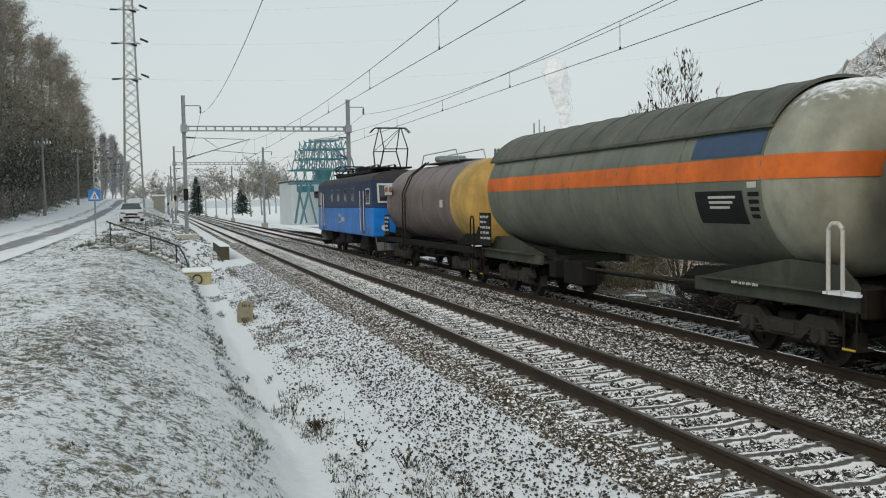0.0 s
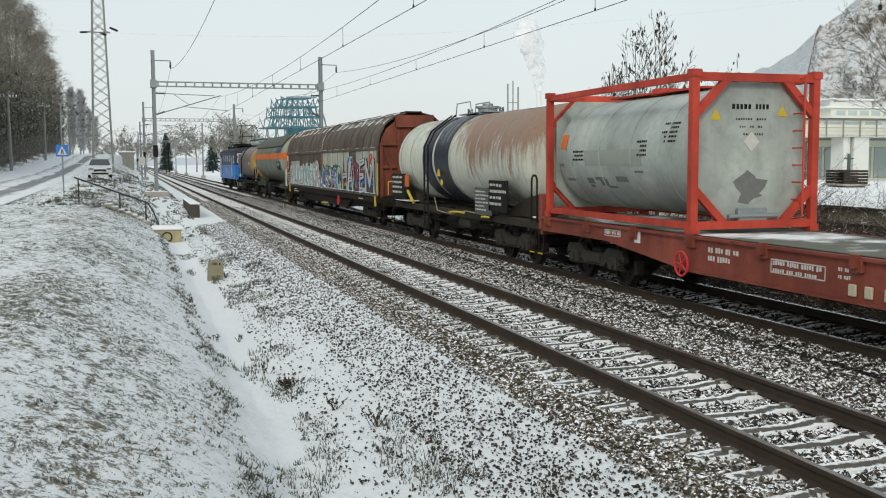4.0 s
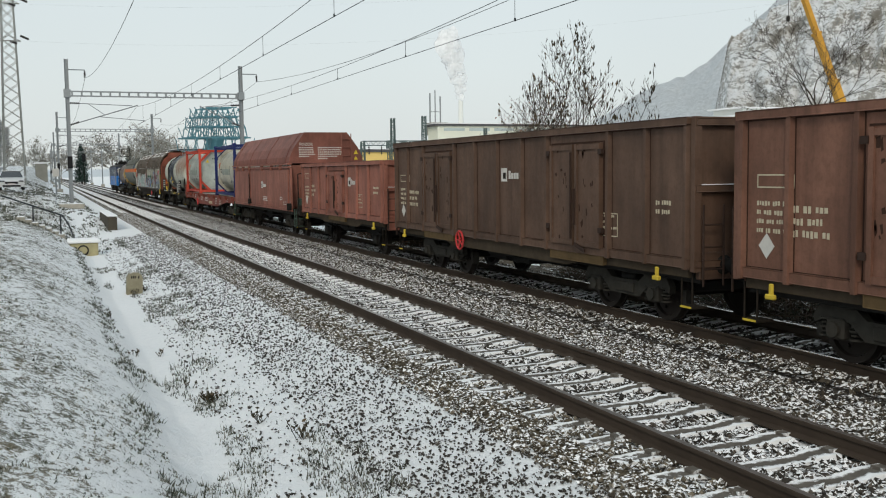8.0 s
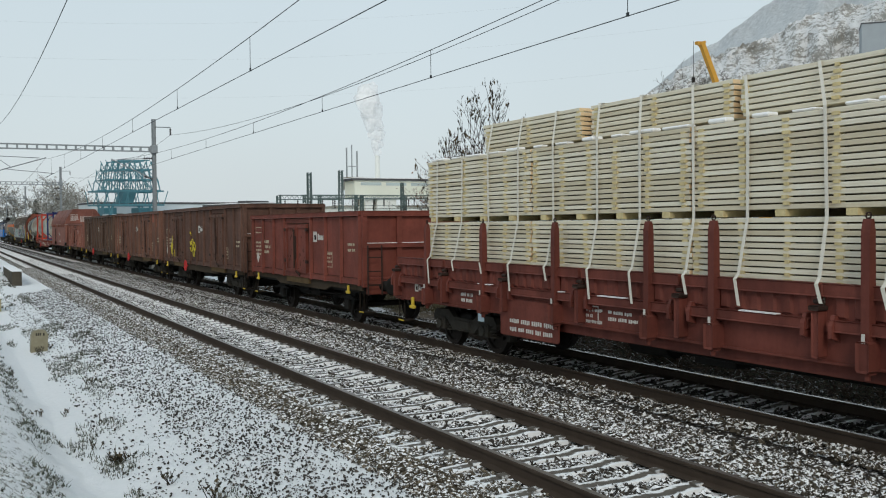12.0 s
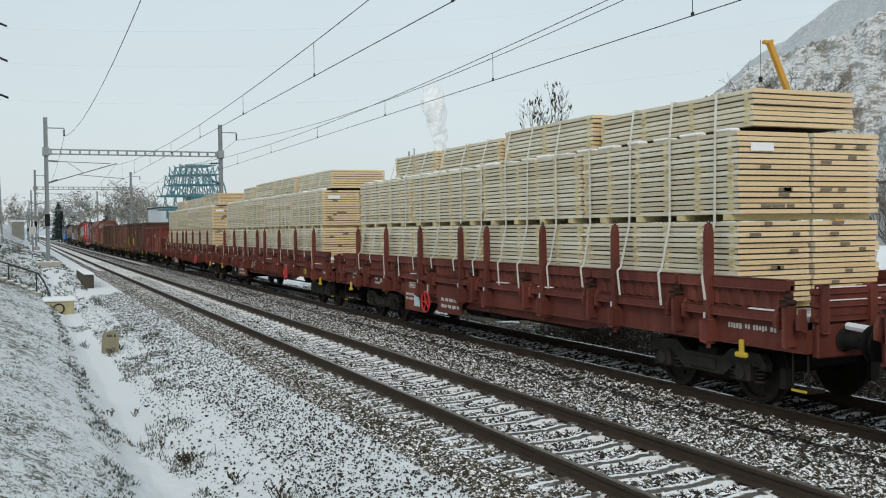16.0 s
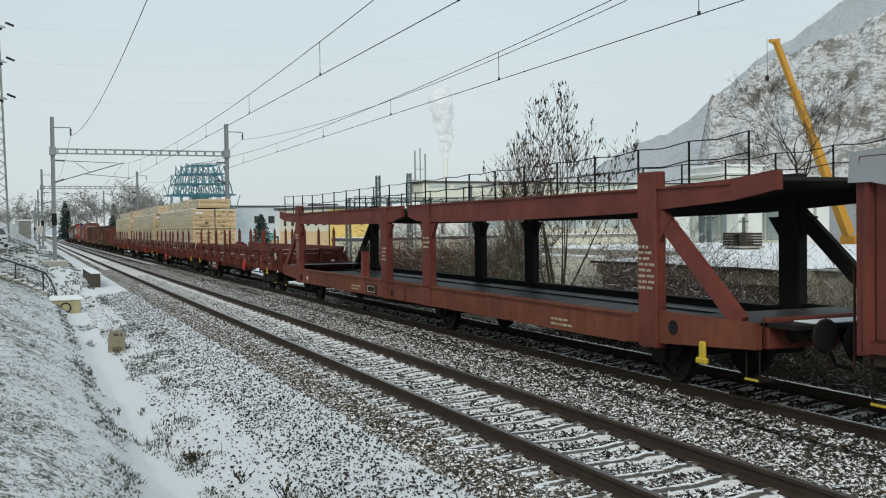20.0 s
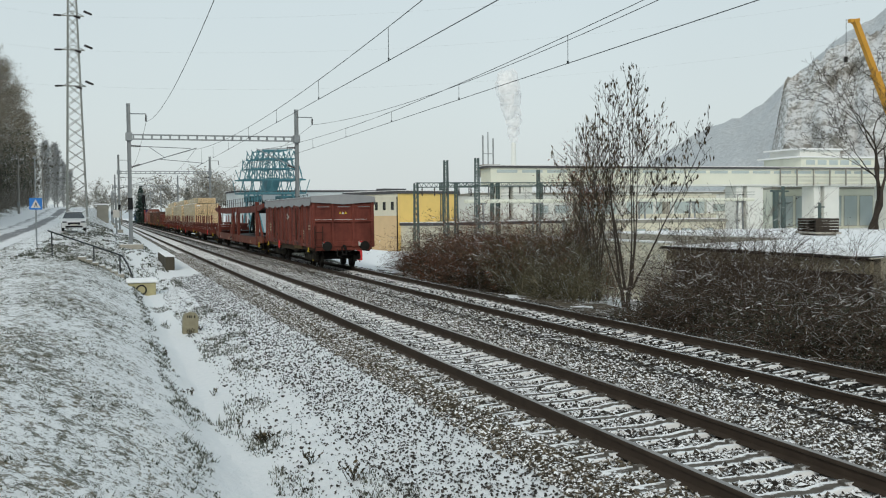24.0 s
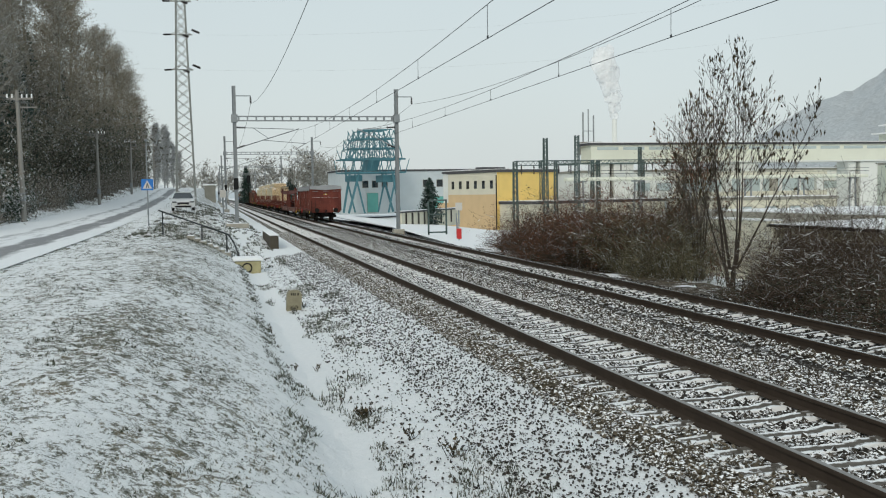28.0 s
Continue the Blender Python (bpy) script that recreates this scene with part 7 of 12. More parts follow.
    part("lettering", t, M_CREAML, car, "pale bars of wagon lettering")
    part("paper_label", Mesh().prism([(half - 0.55, z0 + 0.62), (half - 0.40, z0 + 0.45), (half - 0.55, z0 + 0.28), (half - 0.70, z0 + 0.45)], "x", -1.432, -1.425), M_WHITE, car, "white paper label in a holder")
    emblem(car, -1.428, -0.06 if len(doors) != 1 else -1.2, z0 + (z1 - z0) * 0.56, 0.92)
    for a_, b_, q_, w_ in patches:
        part("paint_patch", Mesh().box(-1.4265, a_, q_, -1.4225, a_ + b_, q_ + w_), M_PATCH, car, "paler red repainted patch")
    if graffiti:
        rng = random.Random(3)
        for gy in graffiti:
            for i in range(5):
                a, y, z = rng.uniform(0, 6.283), gy + 0.3 - i * 0.15, z0 + rng.uniform(0.35, 0.85)
                line = []
                for _k in range(9):
                    line.append((-1.485, y, z))
                    a += rng.uniform(0.2, 1.1)
                    y += 0.11 * math.cos(a)
                    z += 0.15 * math.sin(a)
                part("spray_line", Mesh().tube(line, 0.014, 4), M_SPY, car, "yellow sprayed scribble")
    underframe(car, half, z0 - 0.24, z0 - 0.02, M_DARK, 0.0)
    brakes(car)
    if bogies:
        for y in (-half + 2.35, half - 2.35):
            bogie(car, y)
    else:
        for y in (-half + 1.9, half - 1.9):
            wheelset(car, y)
            for s in (-1, 1):
                m = Mesh().prism([(y - 0.55, 0.95), (y + 0.55, 0.95), (y + 0.22, 0.32), (y - 0.22, 0.32)], "x", s * 1.0 - 0.02, s * 1.0 + 0.02)
                m.box(s * 1.0 - 0.1, y - 0.16, 0.34, s * 1.0 + 0.12, y + 0.16, 0.6, 0.02)
                for k in range(5):
                    m.box(s * 1.03 - 0.06, y - 0.7 + 0.1 * k, 0.62 + 0.02 * k, s * 1.03 + 0.06, y + 0.7 - 0.1 * k, 0.638 + 0.02 * k)
                part("axle_guard", m, M_DARK, car, "axle guard with a leaf spring")
    for s in (-1, 1):
        part("sole_bar", Mesh().prism([(-half + 0.1, z0), (-half + 0.1, z0 - 0.15), (-half * 0.5, z0 - 0.15), (-half * 0.42, z0 - 0.26), (half * 0.42, z0 - 0.26), (half * 0.5, z0 - 0.15), (half - 0.1, z0 - 0.15), (half - 0.1, z0)], "x", s * 1.36 - 0.03, s * 1.36 + 0.03), M_SOLE, car, "grimy olive-brown sole bar")
    if wheel:
        handwheel(car, -1.50, 2.04, z0 - 0.10)
    ends(car, half, P)
    if tarp:
        for x in (-0.85, 0.85):
            tp = part("tail_plate", Mesh().box(x - 0.16, -half - 0.16, z0 + 0.02, x + 0.16, -half - 0.13, z0 + 0.24, 0.01), M_WHITE, car, "white tail plate with red corners")
            part("red_corner", Mesh().prism([(x - 0.16, z0 + 0.24), (x + 0.16, z0 + 0.24), (x, z0 + 0.13)], "y", -half - 0.166, -half - 0.161), M_REDW, tp)
        for x in (-0.95, 0.0, 0.95):
            part("hand_bar", Mesh().rod((x - 0.28, -half - 0.18, z1 - 0.42), (x + 0.28, -half - 0.18, z1 - 0.42), 0.018, 6), M_STEEL, car, "pale hand bar")
        for x in (-0.32, 0.0, 0.32):
            part("pale_triangle", Mesh().prism([(x * 0.4 - 0.06, z1 - 0.75), (x * 0.4 + 0.06, z1 - 0.75), (x * 0.4, z1 - 0.63)], "y", -half - 0.04, -half - 0.032), M_YEL if x else M_WHITE, car)
        top = part("tarpaulin", Mesh(), M_TARP, car, "grey tarpaulin tied over the top")
        m = Mesh()
        n = 40
        v, f = [], []
        xs = [(-1.53, None), (-1.50, 0.0), (-0.9, 0.05), (0.0, 0.09), (0.9, 0.05), (1.50, 0.0), (1.53, None)]
        for i in range(n + 1):
            y = -half - 0.15 + (2 * half + 0.30) * i / n
            drop = 0.28 + 0.10 * abs(math.sin(i * 0.55)) + 0.03 * math.sin(i * 1.9)
            for x, dz in xs:
                v.append((x, y, z1 + 0.06 + dz + 0.02 * math.sin(i * 1.3 + x * 3) if dz is not None else z1 - drop))
        for i in range(n):
            for j in range(6):
                f.append((7 * i + j, 7 * i + j + 1, 7 * i + 8 + j, 7 * i + 7 + j))
        for e in (0, n):
            k = len(v)
            for x, dz in xs[1:-1]:
                v.append((x, v[7 * e][1], z1 - 0.26 - 0.05 * math.cos(x * 2.1)))
            for j in range(4):
                f.append((7 * e + 1 + j, 7 * e + 2 + j, k + j + 1, k + j))
        old = top.data
        top.data = m.add(v, f).data("tarpaulin", M_TARP, True)
        bpy.data.meshes.remove(old)
    return car


M_TARP = plain("tarpaulin_grey", (0.33, 0.34, 0.35), 0.6, 0, 0.2, 1.5, 0.25, (0.93, 1.2, 0.3, 2.0))


def timber_material():
    """Fresh sawn softwood; each board has its own tone, with grain along it."""
    m, n, l, b = nodes_of("sawn_timber")
    o, g = n.new("ShaderNodeObjectInfo"), n.new("ShaderNodeNewGeometry")
    k = add_of(n, l, g.outputs["Random Per Island"], 0.5, span_of(n, l, o.outputs["Random"], 0, 1, 0, 0.5))
    tone = ramp_of(n, l, k, [(0.1, (0.53, 0.47, 0.34)), (0.4, (0.68, 0.63, 0.50)), (0.7, (0.78, 0.745, 0.62)), (0.9, (0.60, 0.53, 0.38))])
    grain = noise_of(n, l, 3.0, 5, coords(n, l, (7, 0.3, 9), False), 0.6)
    face = n.new("ShaderNodeSeparateXYZ")
    l.new(g.outputs["Normal"], face.inputs[0])
    ends_ = n.new("ShaderNodeMath")
    ends_.operation = "ABSOLUTE"
    l.new(face.outputs[1], ends_.inputs[0])
    tone = mix_of(n, l, span_of(n, l, ends_.outputs[0], 0.6, 0.9, 0.0, 0.75), tone, (0.80, 0.56, 0.30))   # warmer tone on the boards' end faces
    l.new(mix_of(n, l, span_of(n, l, grain, 0.5, 0.8, 0.0, 0.45), tone, (0.50, 0.37, 0.20)), b.inputs["Base Color"])
    b.inputs["Roughness"].default_value = 0.75
    return m


M_TIMBER = timber_material()
M_LATH = plain("yellow_lath", (0.60, 0.50, 0.27), 0.8, 0, 0.3, 14, 0.1)
M_TIMBERG = plain("timber_gap_shade", (0.08, 0.062, 0.04), 0.9, 0, 0.3, 6, 0)
M_STRAP = plain("lashing_strap", (0.66, 0.63, 0.55), 0.7, 0, 0.15, 6, 0)


# ---- stake wagons and their timber ----
P_STAKE = paint("stake_wagon_maroon", (0.165, 0.047, 0.034), (0.075, 0.030, 0.020), wear=0.4, rough=0.62, streak=0.5)
M_YELS = plain("yellow_sign", (0.62, 0.50, 0.04), 0.6, 0, 0.15, 6, 0)
M_LABELB = plain("label_pale_blue", (0.55, 0.66, 0.72), 0.6, 0, 0.12, 9, 0)
SIDE_JOINTS = (-9.23, -6.97, -4.63, -2.33, 0.0, 2.33, 4.63, 6.97, 9.23)
STAKES_AT = (-7.70, -5.37, -3.00, -0.65, 0.65, 3.00, 5.37, 7.70)


def stake_wagon(s0, loaded, turned=False):
    car = wagon("stake_wagon", "rust-red stake wagon with low drop sides, " + ("carrying sawn timber" if loaded else "empty"), s0, "stake wagons of the train")
    half = 9.45
    rng = random.Random(int(-s0))
    f = -1 if turned else 1
    for s in (-1, 1):
        for a, b in zip(SIDE_JOINTS, SIDE_JOINTS[1:]):
            a, b = a + 0.035, b - 0.035
            w = part("drop_side", Mesh().box(s * 1.395, a, 1.38, s * 1.425, b, 1.74, 0.006), P_STAKE, car)
            part("top_rail", Mesh().box(s * 1.385, a, 1.66, s * 1.49, b, 1.81, 0.016), P_STAKE, w)
            m = Mesh()
            n = 8
            for i in range(n):
                q = a + 0.10 + (b - a - 0.20) * (i + 0.5) / n
                m.add([(s * 1.425, q - 0.085, 1.42), (s * 1.425, q + 0.085, 1.42), (s * 1.425, q + 0.085, 1.66), (s * 1.425, q - 0.085, 1.66),
                       (s * 1.458, q - 0.055, 1.44), (s * 1.458, q + 0.055, 1.44), (s * 1.458, q + 0.055, 1.66), (s * 1.458, q - 0.055, 1.66)],
                      [(4, 5, 6, 7), (0, 1, 5, 4), (1, 2, 6, 5), (3, 0, 4, 7)])
            part("side_rib", m, P_STAKE, w)
            part("low_rail", Mesh().box(s * 1.40, a + 0.10, 1.275, s * 1.515, b - 0.10, 1.405, 0.016), P_STAKE, w)
            if rng.random() < 0.75:
                q = rng.uniform(a + 0.15, b - 0.9)
                part("rail_snow", Mesh().box(s * 1.44, q, 1.405, s * 1.51, q + rng.uniform(0.2, 0.7), 1.418, 0.004), M_SNOW, w, "line of snow on the lower rail", kind="stuff")
        for y in STAKES_AT:
            st = part("stake", Mesh().prism([(s * 1.45, 0.86), (s * 1.565, 0.86), (s * 1.555, 2.40), (s * 1.525, 2.53), (s * 1.485, 2.53), (s * 1.46, 2.40)], "y", y - 0.055, y + 0.055), P_STAKE, car)
            ring_ = [(s * 1.505, y + 0.035 * math.cos(t), 2.565 + 0.035 * math.sin(t)) for t in (0, 1.05, 2.09, 3.14, 4.19, 5.24, 6.28)]
            part("stake_eye", Mesh().tube(ring_, 0.010, 5), M_BOLT, st)
            part("stake_foot", Mesh().box(s * 1.43, y - 0.085, 0.88, s * 1.585, y + 0.085, 1.22, 0.025).rod((s * 1.52, y, 0.80), (s * 1.52, y, 0.90), 0.035, 8), P_STAKE, st)
            part("pale_tick", Mesh().box(s * 1.586, y - 0.022, 1.20, s * 1.592, y + 0.022, 1.30), M_WHITE, st, "small pale paint mark")
        for y in SIDE_JOINTS:
            lt = part("side_latch", Mesh().box(s * 1.44, y - 0.05, 0.96, s * 1.55, y + 0.05, 1.50, 0.02), P_STAKE, car)
            part("latch_cap", Mesh().box(s * 1.45, y - 0.075, 1.50, s * 1.575, y + 0.075, 1.56, 0.015).rod((s * 1.50, y - 0.06, 1.60), (s * 1.50, y + 0.06, 1.60), 0.028, 7), M_BOLT, lt)
            for d in (-0.20, 0.20):
                if abs(y + d) < half:
                    part("latch_lug", Mesh().prism([(s * 1.43, 1.16), (s * 1.55, 1.20), (s * 1.55, 1.34), (s * 1.50, 1.46), (s * 1.43, 1.46)], "y", y + d - 0.03, y + d + 0.03), P_STAKE, lt)
        part("sole_bar", Mesh().box(s * 1.34, -half, 0.92, s * 1.42, half, 1.30, 0.012).box(s * 1.34, -half, 0.90, s * 1.45, half, 0.93).prism([(-5.4, 0.92), (-4.2, 0.74), (4.2, 0.74), (5.4, 0.92)], "x", s * 1.30 - 0.03, s * 1.30 + 0.03), P_STAKE, car, "dark red sole bar")
        for a, b, z in ((3.08, 4.17, 0.50), (0.75, 2.06, 0.58)) if turned else ((2.98, 4.83, 0.55),):
            part("tag_board", Mesh().prism([(a, 1.20), (b, 1.20), (b, z + 0.03), (b - 0.03, z), (a + 0.03, z), (a, z + 0.03)], "x", s * 1.455 - 0.012, s * 1.455 + 0.012), P_STAKE, car)
    part("deck", Mesh().box(-1.40, -half, 1.20, 1.40, half, 1.30), plain("plank_deck", (0.14, 0.10, 0.075), 0.9, 0, 0.4, 3, 0.2, (0.9, 1.2, 0.4, 2.0)), car, "worn plank deck")
    for s in (-1, 1):
        e = part("end_board", Mesh().box(-1.36, s * half - 0.05, 1.28, 1.36, s * half, 1.70, 0.01), P_STAKE, car)
        for z in (1.30, 1.48, 1.64):
            part("end_rail", Mesh().box(-1.38, s * half - 0.02, z, 1.38, s * (half + 0.07), z + 0.07, 0.012), P_STAKE, e)
        part("end_snow", Mesh().box(-1.2, s * half, 1.552, 0.9, s * (half + 0.06), 1.565).box(-1.3, s * half - 0.04, 1.712, 0.4, s * (half + 0.05), 1.725), M_SNOW, e, "thin snow along the end rails", kind="stuff")
        for x in (-1.22, -0.42, 0.42, 1.22):
            part("end_post", Mesh().box(x - 0.06, s * half, 1.15, x + 0.06, s * (half + 0.10), 1.76, 0.015), P_STAKE, e)
        part("buffer_snow", Mesh().rod((-0.875, s * (half + 0.12), 1.235), (-0.875, s * (half + 0.5), 1.215), 0.05, 7).rod((0.875, s * (half + 0.12), 1.235), (0.875, s * (half + 0.5), 1.215), 0.05, 7), M_SNOW, car, "snow lying on the buffers", kind="stuff")
        part("tow_hook", Mesh().box(-1.52, s * (half - 1.05) + 0.02, 0.78, -1.46, s * (half - 1.05) + 0.09, 0.98, 0.015).box(-1.53, s * (half - 1.05) - 0.05, 0.74, -1.46, s * (half - 1.05) + 0.16, 0.81, 0.015), M_YEL, car, "yellow tow hook")
    t, x = Mesh(), -1.4215
    if turned:
        bars(t, -1.468, 3.80, 1.16, 0.62, 1, 0.075, 0.05, rng)
        frame_marks(t, -1.468, 3.86, 1.06, 3.14, 1.19)
        bars(t, -1.468, 4.08, 0.93, 0.62, 2, 0.07, 0.04, rng)
        bars(t, -1.468, 1.85, 0.93, 1.0, 2, 0.085, 0.06, rng)
        bars(t, x, 6.55, 1.20, 0.26, 2, 0.07, 0.04, rng)
        bars(t, x, 6.10, 1.18, 0.55, 1, 0.075, 0.04, rng)
        frame_marks(t, x, 6.14, 1.08, 5.56, 1.19)
        bars(t, x, -8.0, 1.19, 0.9, 1, 0.08, 0.05, rng)
        part("white_sign", Mesh().box(-1.432, 2.42, 0.97, -1.424, 2.80, 1.17), M_WHITE, car, "white plate with a dark wedge")
        part("dark_wedge", Mesh().prism([(2.46, 1.00), (2.72, 1.00), (2.46, 1.12)], "x", -1.437, -1.432), M_SPG, car)
        part("paper_label", Mesh().box(-1.478, 3.18, 0.62, -1.469, 3.52, 0.88), M_LABELB, car, "pale blue paper label in a holder")
        handwheel(car, -1.56, 2.58, 0.78, 0.24)
    else:
        bars(t, -1.468, 4.5, 0.86, 1.1, 2, 0.085, 0.06, rng)
        bars(t, x, 6.4, 1.20, 0.5, 2, 0.07, 0.04, rng)
        bars(t, x, 2.35, 1.20, 0.40, 3, 0.055, 0.035, rng)
        frame_marks(t, x, 2.40, 0.99, 1.95, 1.24)
        bars(t, x, 1.7, 1.20, 0.55, 2, 0.06, 0.04, rng)
        bars(t, x, -8.4, 1.19, 0.7, 1, 0.09, 0.05, rng)
        part("load_table", Mesh().box(-1.432, -3.80, 0.80, -1.424, -3.36, 1.26), M_CREAML, car, "pale printed load table")
        tb = Mesh()
        for i in range(5):
            bars(tb, -1.4325, -3.40, 1.22 - i * 0.085, 0.38, 1, 0.05, 0.03, rng)
        part("lettering", tb, M_STAKED, car, "rows of the load table")
        part("yellow_sign", Mesh().box(-1.432, -6.50, 1.02, -1.424, -6.12, 1.20), M_YELS, car, "yellow plate with a dark wedge")
        part("dark_wedge", Mesh().prism([(-6.44, 1.05), (-6.18, 1.05), (-6.18, 1.14)], "x", -1.437, -1.432), M_SPK, car)
        part("paper_label", Mesh().box(-1.432, 5.5, 0.70, -1.424, 5.72, 0.92), M_LABELB, car, "pale blue paper label in a holder")
        handwheel(car, -1.56, -4.08, 0.97, 0.24)
    part("lettering", t, M_WHITE, car, "pale bars of wagon lettering")
    emblem(car, -1.4215, 8.48, 1.10, 0.55)
    underframe(car, half, 0.9, 1.2, M_DARKB)
    brakes(car)
    for y in (-7.0, 7.0):
        bogie(car, y)
    ends(car, half, P_STAKE)
    return car


M_KNOT = plain("weathered_end", (0.22, 0.18, 0.13), 0.9, 0, 0.3, 9, 0)
M_STAKED = plain("dark_red_ink", (0.12, 0.03, 0.02), 0.7, 0, 0.1, 5, 0)


def timber_load(s0, tops, name_label):
    """Packs of boards with stickers, two abreast, in two tiers and smaller packs on top."""
    load = thing("timber_load", name_label, "timber", "timber loads", pose(FX, s0, FZ))
    MOVING.append((load, s0))
    rng = random.Random(int(abs(s0) * 10))
    t, pitch, y_front, y_rear = 0.058, 0.0768, 8.08, -8.1
    boards = {}

    def pack(x0, x1, ya, yb, z0, layers, apart, label, gap):
        """A pack: core coloured dark for the gaps' shade, boards layer on layer; the near side's boards are pieces of
        their own.
        """
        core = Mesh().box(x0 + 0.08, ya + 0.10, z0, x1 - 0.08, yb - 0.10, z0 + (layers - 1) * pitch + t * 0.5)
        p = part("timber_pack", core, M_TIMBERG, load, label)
        key = (round(x1 - x0, 3), round(yb - ya, 3))
        if apart and key not in boards:
            boards[key] = Mesh().box(0, 0, 0, x1 - x0, yb - ya, t, 0.004).data("board", M_TIMBER)
        rest = Mesh()
        for k in range(layers):
            dx, dy, z = rng.uniform(-0.014, 0.014), rng.uniform(-0.03, 0.03), z0 + k * pitch + rng.uniform(-0.002, 0.002)
            if apart:
                ob = new("board", boards[key])
                ob.parent = p
                ob.matrix_basis = pose(x0 + dx, ya + dy, z, 0, 0, rng.uniform(-0.12, 0.12))
            else:
                rest.box(x0 + dx, ya + dy, z, x1 + dx, yb + dy, z + t)
        if not apart:
            part("board", rest, M_TIMBER, p, "boards of the hidden side", kind="stuff")
        else:
            sticks = Mesh()
            n = max(3, int((yb - ya) / gap))
            for i in range(n):
                q = ya + 0.12 + (yb - ya - 0.24) * i / (n - 1) + rng.uniform(-0.05, 0.05)
                for k in range(layers - 1):
                    w, o = rng.uniform(0.035, 0.060), rng.uniform(-0.02, 0.02)
                    sticks.box(x0 - rng.uniform(0.0, 0.022), q + o - w, z0 + k * pitch + t - 0.012, x0 + 0.09, q + o + w, z0 + (k + 1) * pitch + 0.012)
            part("spacer", sticks, M_LATH, p, "yellowish sticker ends between the boards", kind="stuff")
        return p

    length = y_front - y_rear
    n = 4
    step = length / n
    for tier, z0 in enumerate((1.42, 2.66)):
        for i in range(n):
            ya, yb = y_rear + i * step + 0.02, y_rear + (i + 1) * step - 0.02
            for x0, x1 in ((-1.30, -0.03), (0.03, 1.26)):
                p = pack(x0, x1, ya, yb, z0, 15, x0 < 0, "pack of pale sawn boards", 0.66)
                if i == 0 and x0 < 0:
                    part("paper_tag", Mesh().box(-1.12, ya - 0.045, z0 + (0.86 if tier else 0.10), -0.72, ya - 0.038, z0 + (0.97 if tier else 0.22)), M_SNOW, p, "white paper tag")
                if i == 0:
                    for _k in range(7):
                        q, k = rng.uniform(x0 + 0.1, x1 - 0.3), rng.randrange(15)
                        part("knot_mark", Mesh().box(q, ya - 0.036, z0 + k * pitch + 0.006, q + rng.uniform(0.12, 0.22), ya - 0.031, z0 + k * pitch + t - 0.006), M_KNOT, p, "grey weathered board end", kind="stuff")
        for i in range(n * 4):
            q = y_rear + 0.25 + i * (length - 0.5) / (n * 4 - 1)
            part("bearer", Mesh().box(-1.31, q - 0.08, z0 - 0.088, 1.26, q + 0.08, z0 - 0.004), M_LATH, load, "wooden bearer under the packs")
    for k, (a, b, layers) in enumerate(tops):
        pack(-0.98 + 0.05 * (k % 2), 0.92 - 0.08 * (k % 3), b, a, 3.885, layers, True, "top pack of pale sawn boards", 0.9)
    for i in range(22):
        q = y_rear + 0.2 + i * (length - 0.9) / 21
        part("top_snow", Mesh().box(-1.27, q, 3.805, -1.27 + rng.uniform(0.14, 0.24), q + rng.uniform(0.25, 0.62), 3.805 + rng.uniform(0.03, 0.065), 0.02), M_SNOW, load, "ridge of snow along the pack's edge", kind="stuff")
    for i in range(15):
        q = y_rear + 0.45 + i * (length - 0.9) / 14 + rng.uniform(-0.12, 0.12)
        lift = 3.86
        for a, b, layers in tops:
            if b < q + 0.4 < a:
                lift = 3.885 + layers * pitch - 0.01
        m = Mesh()
        tail = rng.uniform(1.30, 1.62)
        lean = rng.uniform(-0.08, 0.08)
        pts = [(-1.565, q - lean - 0.07, tail), (-1.56, q - lean, 1.80), (-1.50, q - lean * 0.9, 1.86), (-1.345, q - lean * 0.5, 2.55), (-1.335, q, 3.83), (-1.0, q + 0.38, lift), (0.95, q + 0.40, lift), (1.29, q, 3.83), (1.5, q, 1.85)]
        for p0, p1 in zip(pts, pts[1:]):
            d = (Vector(p1) - Vector(p0)).normalized()
            u = Vector((0, 1, 0)) * 0.025
            w = d.cross(Vector((0, 1, 0))) * 0.003
            v = [tuple(Vector(c) + su * u + sw * w) for c in (p0, p1) for su, sw in ((-1, -1), (1, -1), (1, 1), (-1, 1))]
            m.add(v, [(0, 1, 5, 4), (1, 2, 6, 5), (2, 3, 7, 6), (3, 0, 4, 7)])
        part("strap", m, M_STRAP, load, "pale lashing strap")
    return load


